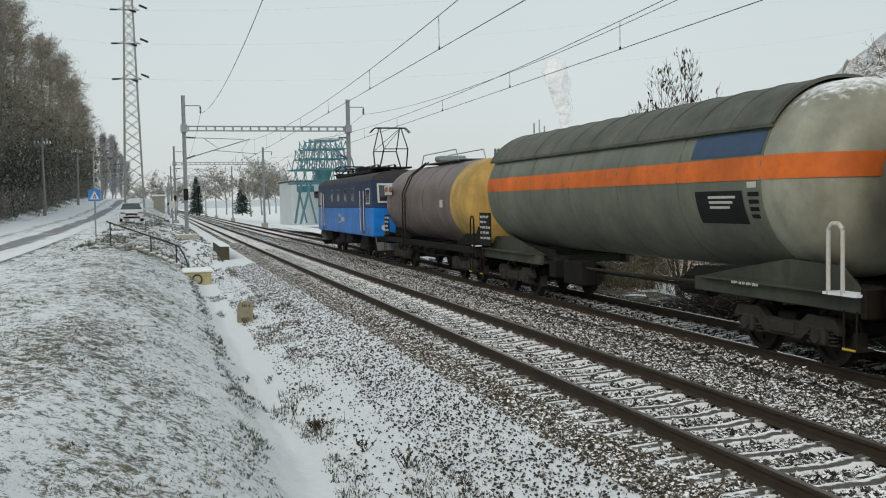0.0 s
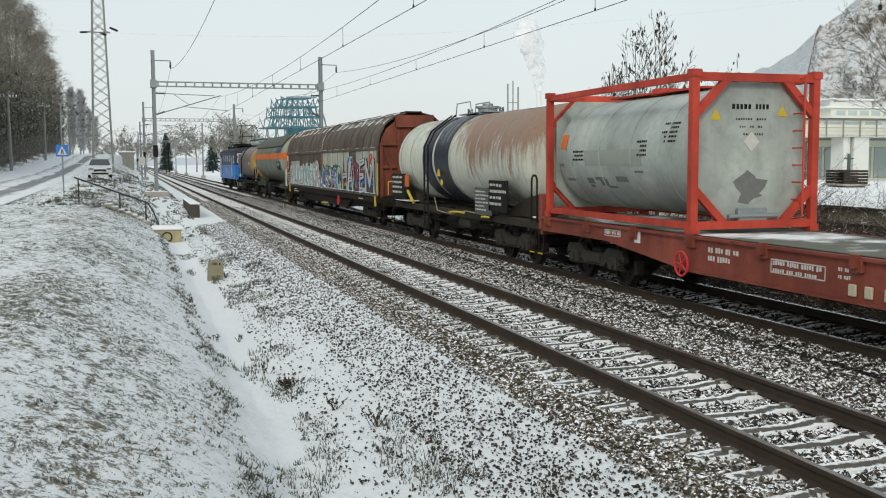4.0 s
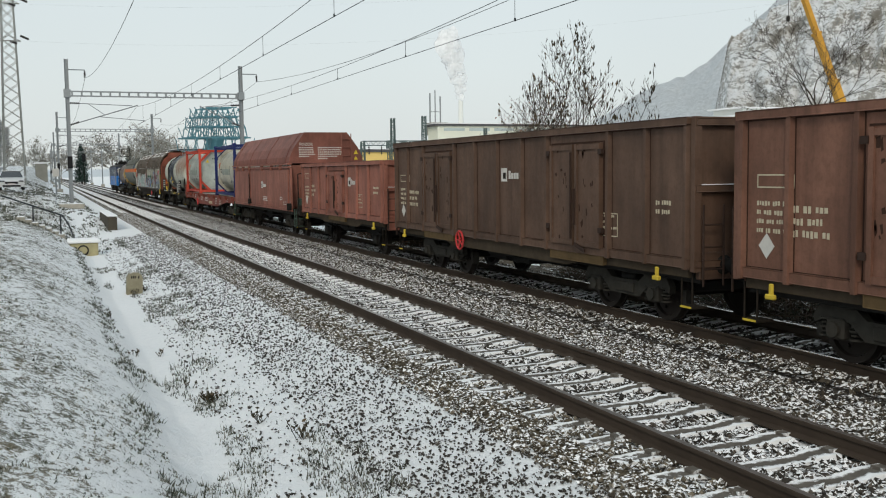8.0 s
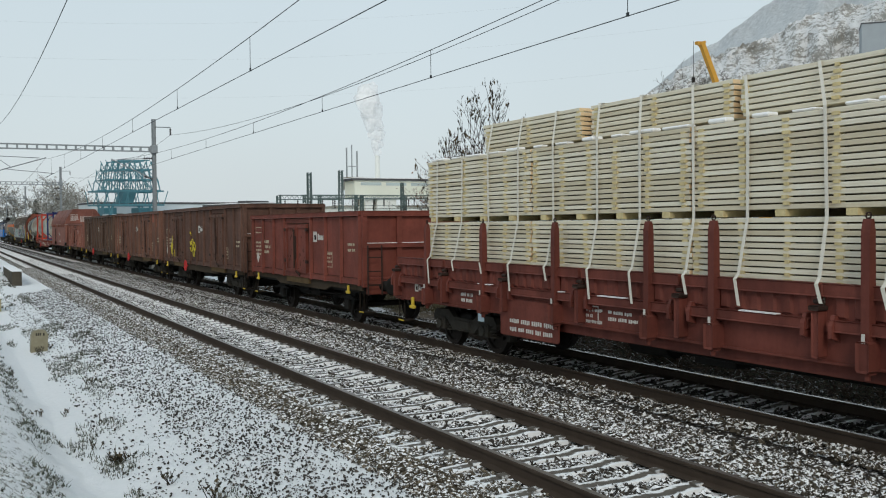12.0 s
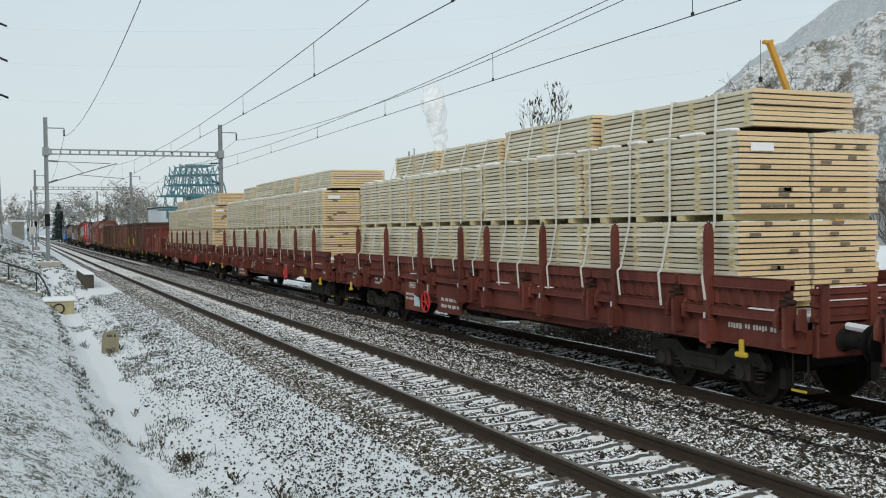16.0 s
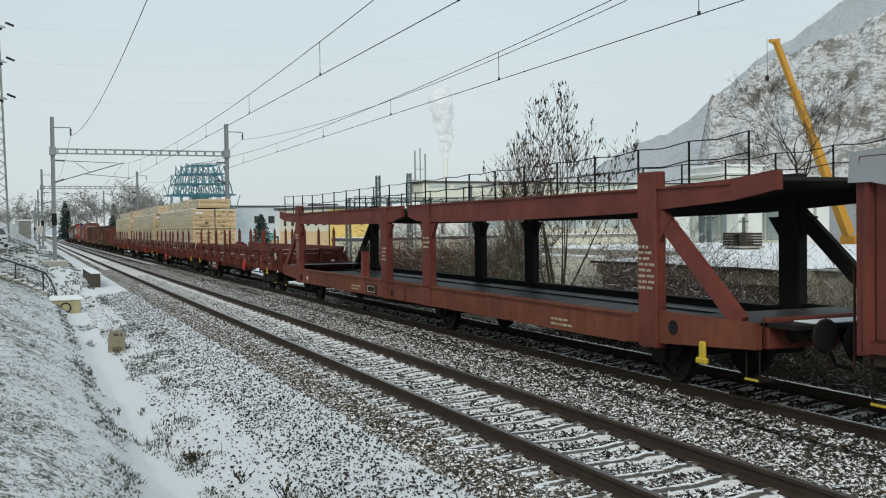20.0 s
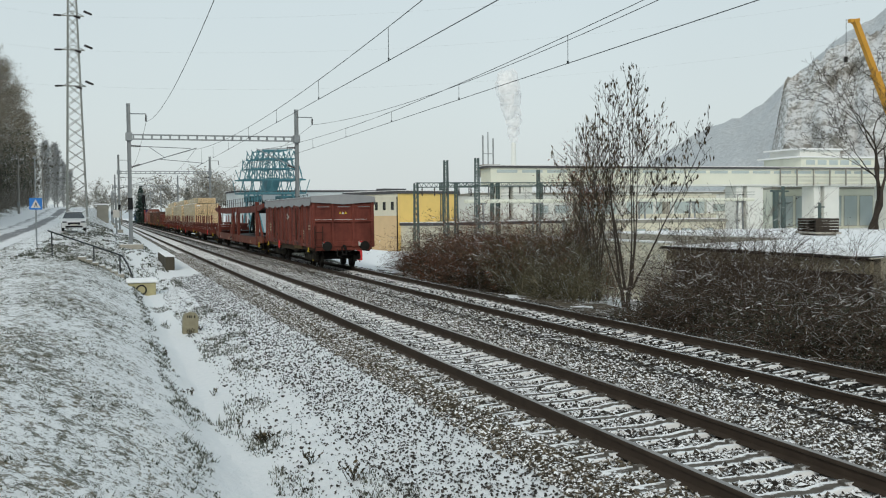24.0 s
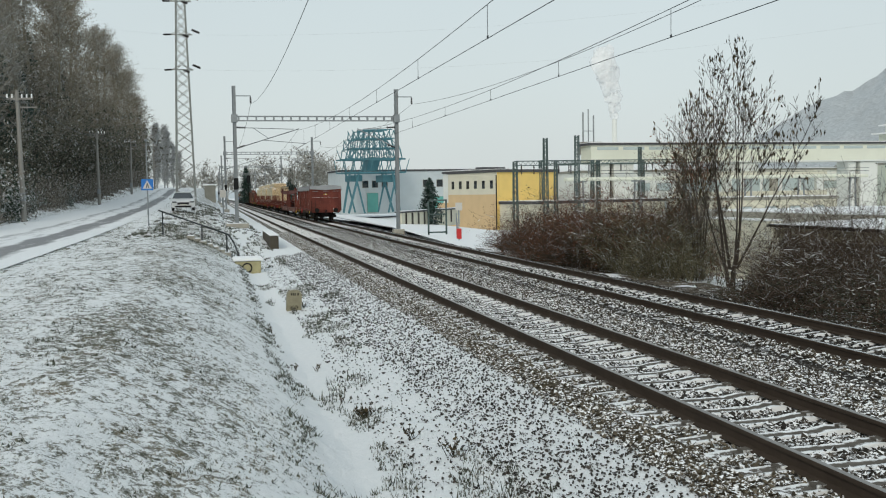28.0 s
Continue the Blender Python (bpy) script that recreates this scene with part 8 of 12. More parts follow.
# ---- car carrier ----
def car_carrier(s0):
    car = wagon("car_carrier_wagon", "empty red double-deck car carrier wagon", s0)
    half = 13.05
    for s in (-1, 1):
        for e in (-1, 1):                               # two coupled halves, each with its own girders
            # far side coloured black for its shade, with some dirt
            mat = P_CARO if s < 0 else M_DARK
            part("lower_girder", Mesh().prism([(e * 0.07, 1.09), (e * (half - 2.9), 1.09), (e * (half - 2.3), 1.20), (e * half, 1.20), (e * half, 0.84), (e * (half - 2.9), 0.66), (e * 0.07, 0.66)], "x", s * 1.40 - 0.05, s * 1.40 + 0.05), mat, car, "orange-red lower side girder" if s < 0 else "far girder darkened with painted shade and dirt")
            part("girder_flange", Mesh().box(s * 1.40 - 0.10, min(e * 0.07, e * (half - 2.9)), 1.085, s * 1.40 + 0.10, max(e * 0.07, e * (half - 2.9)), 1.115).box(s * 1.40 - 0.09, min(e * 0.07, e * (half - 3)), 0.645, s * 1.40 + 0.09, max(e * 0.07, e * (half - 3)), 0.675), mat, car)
            part("upper_girder", Mesh().prism([(e * 0.24, 3.09), (e * 6.0, 3.04), (e * 10.0, 3.06), (e * (half - 0.5), 3.13), (e * (half + 0.4), 3.20), (e * (half + 0.4), 2.95), (e * (half - 0.5), 2.83), (e * 10.0, 2.70), (e * 6.0, 2.64), (e * 2.2, 2.64), (e * 0.9, 2.68), (e * 0.24, 2.80)], "x", s * 1.40 - 0.05, s * 1.40 + 0.05), P_CAR if s < 0 else M_DARK, car, "red upper deck girder" if s < 0 else "far girder darkened with painted shade and dirt")
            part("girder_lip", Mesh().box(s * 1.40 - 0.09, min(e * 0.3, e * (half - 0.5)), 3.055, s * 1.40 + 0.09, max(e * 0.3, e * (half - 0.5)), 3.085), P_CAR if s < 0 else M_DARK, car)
        for y, w, top in ((-half + 2.4, 0.24, 3.33), (-1.52, 0.22, 3.08), (1.50, 0.22, 3.08), (half - 2.4, 0.24, 3.33)):
            part("post", Mesh().box(s * 1.40 - 0.10, y - w, 0.62, s * 1.40 + 0.10, y + w, top, 0.02), P_CAR if s < 0 else M_DARK, car, "upright red post" if s < 0 else "far post darkened with painted shade and dirt")
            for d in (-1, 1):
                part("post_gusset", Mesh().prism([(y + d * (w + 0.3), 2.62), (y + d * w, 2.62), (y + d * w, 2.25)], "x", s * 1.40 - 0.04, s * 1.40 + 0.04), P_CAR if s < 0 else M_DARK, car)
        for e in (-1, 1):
            part("brace", Mesh().bar((s * 1.38, e * (half - 2.3), 2.75), (s * 1.38, e * (half - 0.35), 1.15), 0.10, 0.26), P_CAR if s < 0 else M_DARK, car, "diagonal red brace" if s < 0 else "far brace darkened with painted shade and dirt")
        rail = Mesh()
        n = 20
        zdeck = lambda y: 3.05 + 0.09 * min(1, max(0, (abs(y) - 9.0) / 4))
        for i in range(n + 1):
            y = -half + 0.2 + i * (2 * half - 0.4) / n
            rail.rod((s * 1.38, y, zdeck(y)), (s * 1.38, y, zdeck(y) + 0.62), 0.018, 6)
            if i:
                y2 = y - (2 * half - 0.4) / n
                for h in (0.62, 0.34):
                    rail.rod((s * 1.38, y, zdeck(y) + h), (s * 1.38, (y + y2) / 2, zdeck(y) + h - 0.03), 0.009, 5).rod((s * 1.38, (y + y2) / 2, zdeck(y) + h - 0.03), (s * 1.38, y2, zdeck(y2) + h), 0.009, 5)
        part("deck_railing", rail, M_DARK, car, "thin railing along the upper deck")
    deck = plain("carrier_deck", (0.032, 0.031, 0.031), 0.5, 0.2, 0.4, 2, 0.2, (1.12, 1.34, 0.45, 1.0))
    part("lower_deck", Mesh().box(-1.38, -half + 1.4, 0.90, 1.38, half - 1.4, 0.95).box(-1.38, -half, 1.16, 1.38, -half + 1.4, 1.2).box(-1.38, half - 1.4, 1.16, 1.38, half, 1.2), deck, car, "dark chequered lower deck")
    part("upper_deck", Mesh().prism([(-half - 0.3, 3.12), (-half + 2.2, 3.04), (-6.0, 3.0), (6.0, 3.0), (half - 2.2, 3.04), (half + 0.3, 3.12), (half + 0.3, 3.07), (half - 2.2, 2.98), (6.0, 2.94), (-6.0, 2.94), (-half + 2.2, 2.98), (-half - 0.3, 3.07)], "x", -1.38, 1.38), deck, car, "dark upper deck")
    m = Mesh()
    for x in (-0.95, 0.95):
        m.box(x - 0.3, -half + 0.6, 0.955, x + 0.3, half - 0.6, 0.985)
    part("wheel_channel", m, deck, car)
    m = Mesh()
    for y in (3.75,):
        part("stub_post", Mesh().prism([(y - 0.14, 0.96), (y + 0.14, 0.96), (y + 0.09, 1.85), (y - 0.09, 1.85)], "x", -1.36, -1.18), P_CAR, car, "tapered red stub post")
        part("stub_cap", Mesh().box(-1.37, y - 0.12, 1.85, -1.17, y + 0.12, 2.0, 0.01), M_DARK, car)
    handwheel(car, 0.9, half - 3.2, 1.9, 0.28).data.materials[0] = M_DARK
    part("loading_flap", Mesh().box(-1.3, -half - 0.55, 1.14, 1.3, -half + 0.1, 1.20), M_DARK, car, "dark loading flap")
    part("flap_snow", Mesh().box(-0.9, -half - 0.5, 1.2, 1.1, -half - 0.1, 1.215), M_SNOW, car, "patch of snow on the flap")
    t = Mesh()
    bars(t, -1.505, -half + 2.6, 2.2, 0.3, 8, 0.05, 0.04)
    bars(t, -1.505, half - 2.18, 2.35, 0.42, 2, 0.06, 0.05)
    bars(t, -1.505, half - 2.30, 2.05, 0.28, 8, 0.022, 0.05)
    bars(t, -1.505, -1.40, 2.3, 0.28, 3, 0.06, 0.05)
    bars(t, -1.505, 1.60, 2.0, 0.28, 4, 0.05, 0.05)
    bars(t, -1.455, -half + 5.5, 0.85, 0.8, 2, 0.05, 0.04)
    bars(t, -1.455, 4.5, 0.86, 0.9, 2, 0.05, 0.04)
    part("lettering", t, M_CREAML, car)
    lp = part("label_panel", Mesh().box(-1.458, 2.2, 0.68, -1.45, 3.1, 0.94), M_SEAM, car, "dark label panel on the girder")
    part("panel_frame", frame_marks(Mesh(), -1.460, 3.0, 0.72, 2.4, 0.90), M_WHITE, lp)
    for y in (half - 2.75, half - 3.55):
        part("round_plug", Mesh().rod((-1.475, y, 0.82), (-1.445, y, 0.82), 0.10 if y > half - 3 else 0.07, 14), M_DARK if y > half - 3 else M_WHITE, car)
    part("tow_hook", Mesh().box(-1.52, -half + 1.0, 0.55, -1.46, -half + 1.13, 0.85, 0.02).box(-1.54, -half + 0.95, 0.53, -1.46, -half + 1.18, 0.62, 0.02), M_YEL, car, "yellow tow hook")
    part("girder_hole", Mesh().rod((-1.46, -half + 1.8, 0.98), (-1.445, -half + 1.8, 0.98), 0.11, 14).rod((-1.46, 1.0, 0.80), (-1.445, 1.0, 0.80), 0.09, 12), M_BLACK, car)
    m = Mesh()
    for y in (-9.0, -1.2, 1.2, 9.0):
        m.box(-1.2, y - 0.2, 0.55, 1.2, y + 0.2, 0.9)
    m.box(-0.3, -half + 1, 0.6, 0.3, half - 1, 0.88)
    part("underframe", m, M_DARK, car)
    for y in (-10.4, -1.3, 10.4):
        wheelset(car, y)
    for y in (-10.4, -1.3, 10.4):
        for s in (-1, 1):
            m = Mesh().prism([(y - 0.55, 0.7), (y + 0.55, 0.7), (y + 0.22, 0.32), (y - 0.22, 0.32)], "x", s * 1.0 - 0.02, s * 1.0 + 0.02)
            m.box(s * 1.0 - 0.1, y - 0.16, 0.34, s * 1.0 + 0.12, y + 0.16, 0.6, 0.02)
            part("axle_guard", m, M_DARK, car)
    ends(car, half, P_CAR)
    return car


locomotive(48.75)
brown_tank(33.2)
gas_tank(18.3)
sliding_van(-1.7)
white_tank(-21.3)
container_flat(-37.6)
hopper(-53.95)
open_wagon(-66.5, 4.65, 1.08, 2.84, P_HOP, "low red-brown two-axle open wagon", False, (0.1,), wheel=False)
open_wagon(-78.85, 6.55, 1.02, 3.27, P_BROWN, "high dark brown open bogie wagon", True, (3.45, -3.2))
open_wagon(-93.15, 6.65, 1.02, 3.27, P_BROWN2, "high worn brown open bogie wagon", True, (3.45, -3.2), patches=((-5.0, 0.42, 2.75, 0.4), (-5.62, 0.48, 2.52, 0.6)))
open_wagon(-107.3, 6.55, 1.02, 3.27, P_BROWN3, "high brown open bogie wagon with yellow scribbles", True, (3.45, -3.2), graffiti=(4.6, 0.8))
open_wagon(-119.65, 4.62, 1.08, 2.86, P_RED, "low red two-axle open wagon", False, (0.1,), wheel=False)
for k, s in enumerate((-135.7, -155.75, -175.75, -195.8)):
    stake_wagon(s, k < 3, k == 2)
timber_load(-135.7, ((6.2, 3.0, 7), (2.8, -0.4, 7), (-0.6, -3.6, 7), (-3.9, -7.9, 8)), "tall load of banded pale sawn timber")
timber_load(-155.75, ((5.6, 3.6, 7), (3.4, 0.2, 8), (0.0, -3.5, 8), (-3.7, -7.9, 8)), "tall load of banded pale sawn timber")
timber_load(-175.75, ((6.0, 3.2, 7), (3.0, -0.2, 7), (-0.5, -3.9, 8), (-4.1, -7.95, 7)), "tall load of banded pale sawn timber")
car_carrier(-219.7)
open_wagon(-241.2, 6.65, 1.02, 3.27, P_CAR, "high red open bogie wagon under a grey tarpaulin", True, (3.45, -3.2), tarp=True)
# ---- overhead line ----
def h_mast(m, x, y, z0, z1, w=0.26):
    m.box(x - w / 2, y - w / 2, z0, x - w / 2 + 0.02, y + w / 2, z1).box(x + w / 2 - 0.02, y - w / 2, z0, x + w / 2, y + w / 2, z1).box(x - w / 2, y - 0.01, z0, x + w / 2, y + 0.01, z1)
    return m


def insulator(m, p, q, r=0.07):
    p, q = Vector(p), Vector(q)
    for i in range(5):
        a, b = p.lerp(q, i / 5), p.lerp(q, (i + 0.55) / 5)
        m.rod(a, b, r, 8).rod(b, p.lerp(q, (i + 1) / 5), r * 0.45, 6)
    return m


def gantry():
    g = thing("catenary_gantry", "grey steel catenary gantry spanning both tracks", "catenary gantry", "catenary gantries", pose(0, 70, 0))
    xl, xr = 1.52, 13.05
    part("mast", h_mast(Mesh(), xl, 0, 0.2, 10.15), M_STEEL, g, "grey steel mast")
    part("mast", h_mast(Mesh(), xr, 0, -0.6, 10.0), M_STEEL, g, "grey steel mast")
    part("mast_foot", Mesh().box(xl - 0.4, -0.4, -0.1, xl + 0.4, 0.4, 0.48, 0.04), M_CONC, g, "concrete foot")
    part("mast_foot", Mesh().box(xr - 0.4, -0.4, -0.9, xr + 0.4, 0.4, -0.15, 0.04), M_CONC, g, "concrete foot")
    b = Mesh()
    for z in (7.72, 8.02):
        for y in (-0.14, 0.14):
            b.box(xl, y - 0.04, z - 0.035, xr, y + 0.04, z + 0.035)
    n = 19
    for i in range(n):
        x = xl + (xr - xl) * (i + 0.5) / n
        for y in (-0.15, 0.15):
            b.box(x - 0.05, y - 0.015, 7.72, x + 0.05, y + 0.015, 8.02)
    part("cross_beam", b, M_STEEL, g, "battened steel cross beam")
    for xm in (xl, xr):
        part("bracket", Mesh().box(xm - 0.22, -0.22, 7.6, xm + 0.22, 0.22, 8.15, 0.02), M_STEEL, g)
    for x in (xl, xr):
        part("feeder_bracket", Mesh().tube([(x, 0, 9.45), (x + 1.15, 0, 9.45), (x + 1.15, 0, 9.32)], 0.035), M_STEEL, g)
        part("insulator", insulator(Mesh(), (x + 1.15, 0, 9.34), (x + 1.15, 0, 8.92)), M_INSUL, g)
    for x0, xt, zc in ((xl, NX, 5.80), (xr, FX, 5.82)):
        s = 1 if xt > x0 else -1
        part("cantilever", Mesh().rod((x0, 0, 7.25), (xt - s * 0.3, 0, 7.12), 0.025, 6).rod((x0, 0, 5.75), (xt + s * 0.1, 0, 7.15), 0.035, 6).rod((x0 + s * 1.3, 0, 7.2), (x0 + s * 2.3, 0, 6.5), 0.02, 6)
             .rod((x0 + s * 2.0, 0, 6.35), (xt + s * 0.6, 0, 6.10), 0.022, 6).rod((xt + s * 0.5, 0, 6.1), (xt, 0, zc), 0.016, 5), M_STEEL, g, "hinged cantilever arm")
        part("insulator", insulator(Mesh(), (x0 + s * 0.15, 0, 7.25), (x0 + s * 0.75, 0, 7.23)), M_INSUL, g)
        part("insulator", insulator(Mesh(), (x0 + s * 0.15, 0, 5.8), (x0 + s * 0.7, 0, 6.0)), M_INSUL, g)
    part("number_plate", Mesh().box(xl - 0.16, -0.17, 2.9, xl + 0.16, -0.15, 3.7), M_BLACK, g, "dark plate on the mast")
    return g


g0 = gantry()
for y in (132.6, 195.0, 258.0, 320.0, 382.0, 7.4):
    if y != 7.4:
        copy_thing(g0, pose(0, y, (0.25 if y > 100 else 0)))


def wire(name, label, x, zf, y0, y1, r, step=2.5):
    m = Mesh()
    n = int((y1 - y0) / step)
    pts = [(x, y0 + (y1 - y0) * i / n, zf(y0 + (y1 - y0) * i / n)) for i in range(n + 1)]
    m.tube(pts, r, 5)
    return single(name, m, M_WIRE, label, "overhead wire", "overhead wires")


def sag(low, rise):
    def f(y):
        u = ((y - 70) / 62.5) % 1.0
        return low + rise * (2 * u - 1) ** 2
    return f


near_mess, far_mess = sag(6.25, 0.80), sag(6.28, 0.80)
wire("contact_wire", "dark contact wire over the near track", NX, lambda y: 5.79, -60, 500, 0.009, 560)
wire("contact_wire", "dark contact wire over the far track", FX, lambda y: 5.90, -60, 500, 0.009, 560)
wire("messenger_wire", "sagging messenger wire over the near track", NX, near_mess, -60, 500, 0.009)
wire("messenger_wire", "sagging messenger wire over the far track", FX, far_mess, -60, 500, 0.009)
wire("feeder_wire", "sagging feeder wire beside the near track", 2.67, sag(7.62, 1.30), -60, 500, 0.011)
wire("feeder_wire", "sagging feeder wire beside the far track", 14.2, sag(7.85, 1.07), -60, 500, 0.011)
for x, zc, mess in ((NX, 5.79, near_mess), (FX, 5.90, far_mess)):
    for k in range(-1, 5):
        for j in range(8):
            y = 70 + 62.5 * (k - 1) + 5.7 + j * 7.45
            single("dropper", Mesh().rod((x, y, zc), (x, y, mess(y)), 0.007, 4).box(x - 0.012, y - 0.03, zc - 0.01, x + 0.012, y + 0.03, zc + 0.06), M_WIRE, "thin dropper between the wires", "dropper", "droppers")

# ---- beside the track ----
st = thing("kilometre_stone", "weathered rounded kilometre stone in the snow", "marker stone")
prof = [(-0.22, -0.7), (0.22, -0.7), (0.215, -0.02), (0.19, 0.08), (0.135, 0.15), (0.05, 0.185), (-0.05, 0.185), (-0.135, 0.15), (-0.19, 0.08), (-0.215, -0.02)]
part("stone", Mesh().prism(prof, "y", -0.11, 0.11), plain("old_stone", (0.27, 0.245, 0.17), 0.9, 0, 0.4, 5, 0.5, (0.85, 1.05, 0.2, 8.0)), st)
part("numeral", Mesh().box(-0.11, -0.114, -0.02, -0.08, -0.110, 0.07).box(-0.06, -0.114, -0.02, -0.02, -0.110, 0.07).box(0.0, -0.114, -0.02, 0.03, -0.110, 0.07).box(0.08, -0.114, -0.02, 0.12, -0.110, 0.07), M_DARK, st, "dark bars for the numerals")
st.matrix_basis = pose(1.93, 25.2, -0.12, 0, 3, 4)
st.scale = (0.86, 0.9, 0.74)

cul = thing("culvert_wall", "dark concrete culvert wing wall with snow on top", "wall")
part("wall_body", Mesh().prism([(2.72, -1.2), (3.15, -1.2), (3.15, 0.34), (2.72, 0.40)], "y", 50.5, 58.5), plain("dark_concrete", (0.075, 0.066, 0.052), 0.9, 0, 0.5, 2, 0.4), cul)
part("coping", Mesh().box(2.68, 50.42, 0.385, 3.2, 58.6, 0.43, 0.02), M_SNOW, cul, "snow-covered coping")
ph = thing("drain_headwall", "yellowish concrete drain headwall with a round pipe", "drain")
part("slab", Mesh().box(0.62, 38.0, -0.06, 1.75, 39.4, 0.06, 0.03), M_SNOW, ph, "snowy top slab")
part("headwall", Mesh().box(0.70, 38.1, -0.75, 1.68, 38.5, -0.06, 0.03), M_CONCY, ph)
part("pipe_mouth", Mesh().lathe([(38.07, 0.20), (38.07, 0.15), (38.6, 0.15)], 18, 1.15, -0.33), M_BLACK, ph, "dark pipe mouth")
sl = thing("concrete_slab", "snow-covered concrete slab lying by the mast", "slab")
part("slab", Mesh().box(0.7, 66.0, 0.30, 2.2, 67.6, 0.62, 0.04), M_CONC, sl)

stp = thing("bank_steps", "snowy stone steps down the bank", "steps")
for i in range(7):
    x = -1.0 + i * 0.24
    z = 0.84 - i * 0.118
    part("tread", Mesh().box(x - 0.16, 41.2 - i * 0.06, z - 0.25, x + 0.16, 42.4 - i * 0.06, z, 0.02), M_CONC, stp)
hr = thing("hand_railing", "thin dark metal hand railing beside the steps", "railing")
pts = [(-2.35, 43.6, 1.88), (-0.55, 42.2, 1.24), (0.52, 41.3, 0.86), (0.72, 41.0, 0.55), (0.95, 40.6, -0.1), (1.0, 40.4, -0.6)]
part("rail", Mesh().tube(pts, 0.032, 6), M_WIRE, hr)
for x, y, z, b in ((-2.2, 43.5, 1.83, 0.7), (-0.55, 42.2, 1.24, 0.1), (0.45, 41.35, 0.88, -0.4)):
    part("post", Mesh().rod((x, y, b), (x, y, z), 0.03, 6), M_WIRE, hr)

sg = thing("crossing_sign", "blue square pedestrian crossing sign on a grey post", "road sign", "", pose(-3.45, 54, 0))
part("post", Mesh().rod((0, 0, 0.7), (0, 0, 3.42), 0.035, 8), M_STEEL, sg)
board = part("board", Mesh().box(-0.31, -0.06, 2.83, 0.31, -0.03, 3.43, 0.012), plain("sign_blue", (0.02, 0.16, 0.50), 0.4, 0, 0.1, 3, 0), sg, "blue sign board")
part("triangle", Mesh().prism([(-0.24, 2.92), (0.24, 2.92), (0.0, 3.36)], "y", -0.066, -0.061), M_WHITE, board, "white triangle")
part("symbol", Mesh().prism([(-0.07, 2.96), (-0.03, 2.96), (0.02, 3.2), (-0.02, 3.2)], "y", -0.071, -0.067).prism([(0.05, 2.96), (0.09, 2.96), (0.03, 3.2), (-0.01, 3.2)], "y", -0.071, -0.067), M_BLACK, board, "dark strokes")

# the parked car
car_ = thing("parked_car", "white hatchback parked facing the camera at the roadside", "car", "", pose(-2.5, 82.0, 1.36, 0, 0, 2))
P_CARW = plain("car_white", (0.62, 0.63, 0.64), 0.3, 0.1, 0.05, 2, 0)
part("body", Mesh().prism([(-2.1, 0.25), (-2.15, 0.62), (-2.0, 0.80), (-1.1, 0.95), (-1.0, 0.98), (1.5, 0.98), (2.0, 0.95), (2.08, 0.6), (2.05, 0.25)], "x", -0.88, 0.88), P_CARW, car_)
part("cabin", Mesh().add([(-0.82, -1.05, 0.97), (0.82, -1.05, 0.97), (0.60, -0.25, 1.45), (-0.60, -0.25, 1.45), (-0.82, 1.9, 0.97), (0.82, 1.9, 0.97), (0.60, 1.3, 1.45), (-0.60, 1.3, 1.45)],
     [(0, 1, 2, 3), (4, 7, 6, 5), (0, 3, 7, 4), (1, 5, 6, 2), (3, 2, 6, 7)]), M_GLASS, car_, "dark glazed cabin")
part("roof_panel", Mesh().box(-0.60, -0.30, 1.44, 0.60, 1.35, 1.49, 0.03), M_SNOW, car_, "roof dusted with snow")
part("grille", Mesh().box(-0.45, -2.17, 0.48, 0.45, -2.10, 0.66, 0.02), M_BLACK, car_)
part("lower_grille", Mesh().box(-0.62, -2.17, 0.27, 0.62, -2.09, 0.40, 0.02), M_BLACK, car_)
for s in (-1, 1):
    part("headlight", Mesh().box(s * 0.66 - 0.19, -2.14, 0.58, s * 0.66 + 0.19, -2.02, 0.74, 0.04), M_GLASS, car_)
    part("mirror", Mesh().box(s * 0.98 - 0.09, -0.8, 0.92, s * 0.98 + 0.09, -0.66, 1.06, 0.03), P_CARW, car_)
    for y in (-1.35, 1.35):
        part("wheel", Mesh().lathe([(s * 0.70, 0.05), (s * 0.70, 0.31), (s * 0.90, 0.31), (s * 0.90, 0.22), (s * 0.86, 0.05)], 18, y, 0.30, axis="x"), M_BLACK, car_)
part("plate", Mesh().box(-0.26, -2.19, 0.42, 0.26, -2.172, 0.52), M_WHITE, car_)

# lattice power tower
tw = thing("power_pylon", "tall narrow lattice steel power pylon", "pylon", "", pose(-2.85, 105, 1.6))
M_PYL = plain("pylon_paint", (0.34, 0.35, 0.33), 0.6, 0.4, 0.2, 1, 0)
hw = lambda z: 0.98 - 0.62 * min(1, z / 24)
for sx in (-1, 1):
    for sy in (-1, 1):
        part("leg", Mesh().bar((sx * hw(0), sy * hw(0), -0.5), (sx * hw(24), sy * hw(24), 24), 0.12, 0.12).bar((sx * hw(24), sy * hw(24), 24), (sx * 0.2, sy * 0.2, 36), 0.10, 0.10), M_PYL, tw)
lat = Mesh()
z = 0.3
while z < 34:
    st_ = 0.55 + hw(z) * 0.75
    for sy in (-1, 1):
        a, b = hw(z), hw(min(34, z + st_))
        lat.bar((-a, sy * a, z), (b, sy * b, z + st_), 0.05, 0.05).bar((a, sy * a, z), (-b, sy * b, z + st_), 0.05, 0.05)
        lat.bar((sy * a, -a, z), (sy * b, b, z + st_), 0.05, 0.05)
    z += st_
part("lattice", lat, M_PYL, tw)
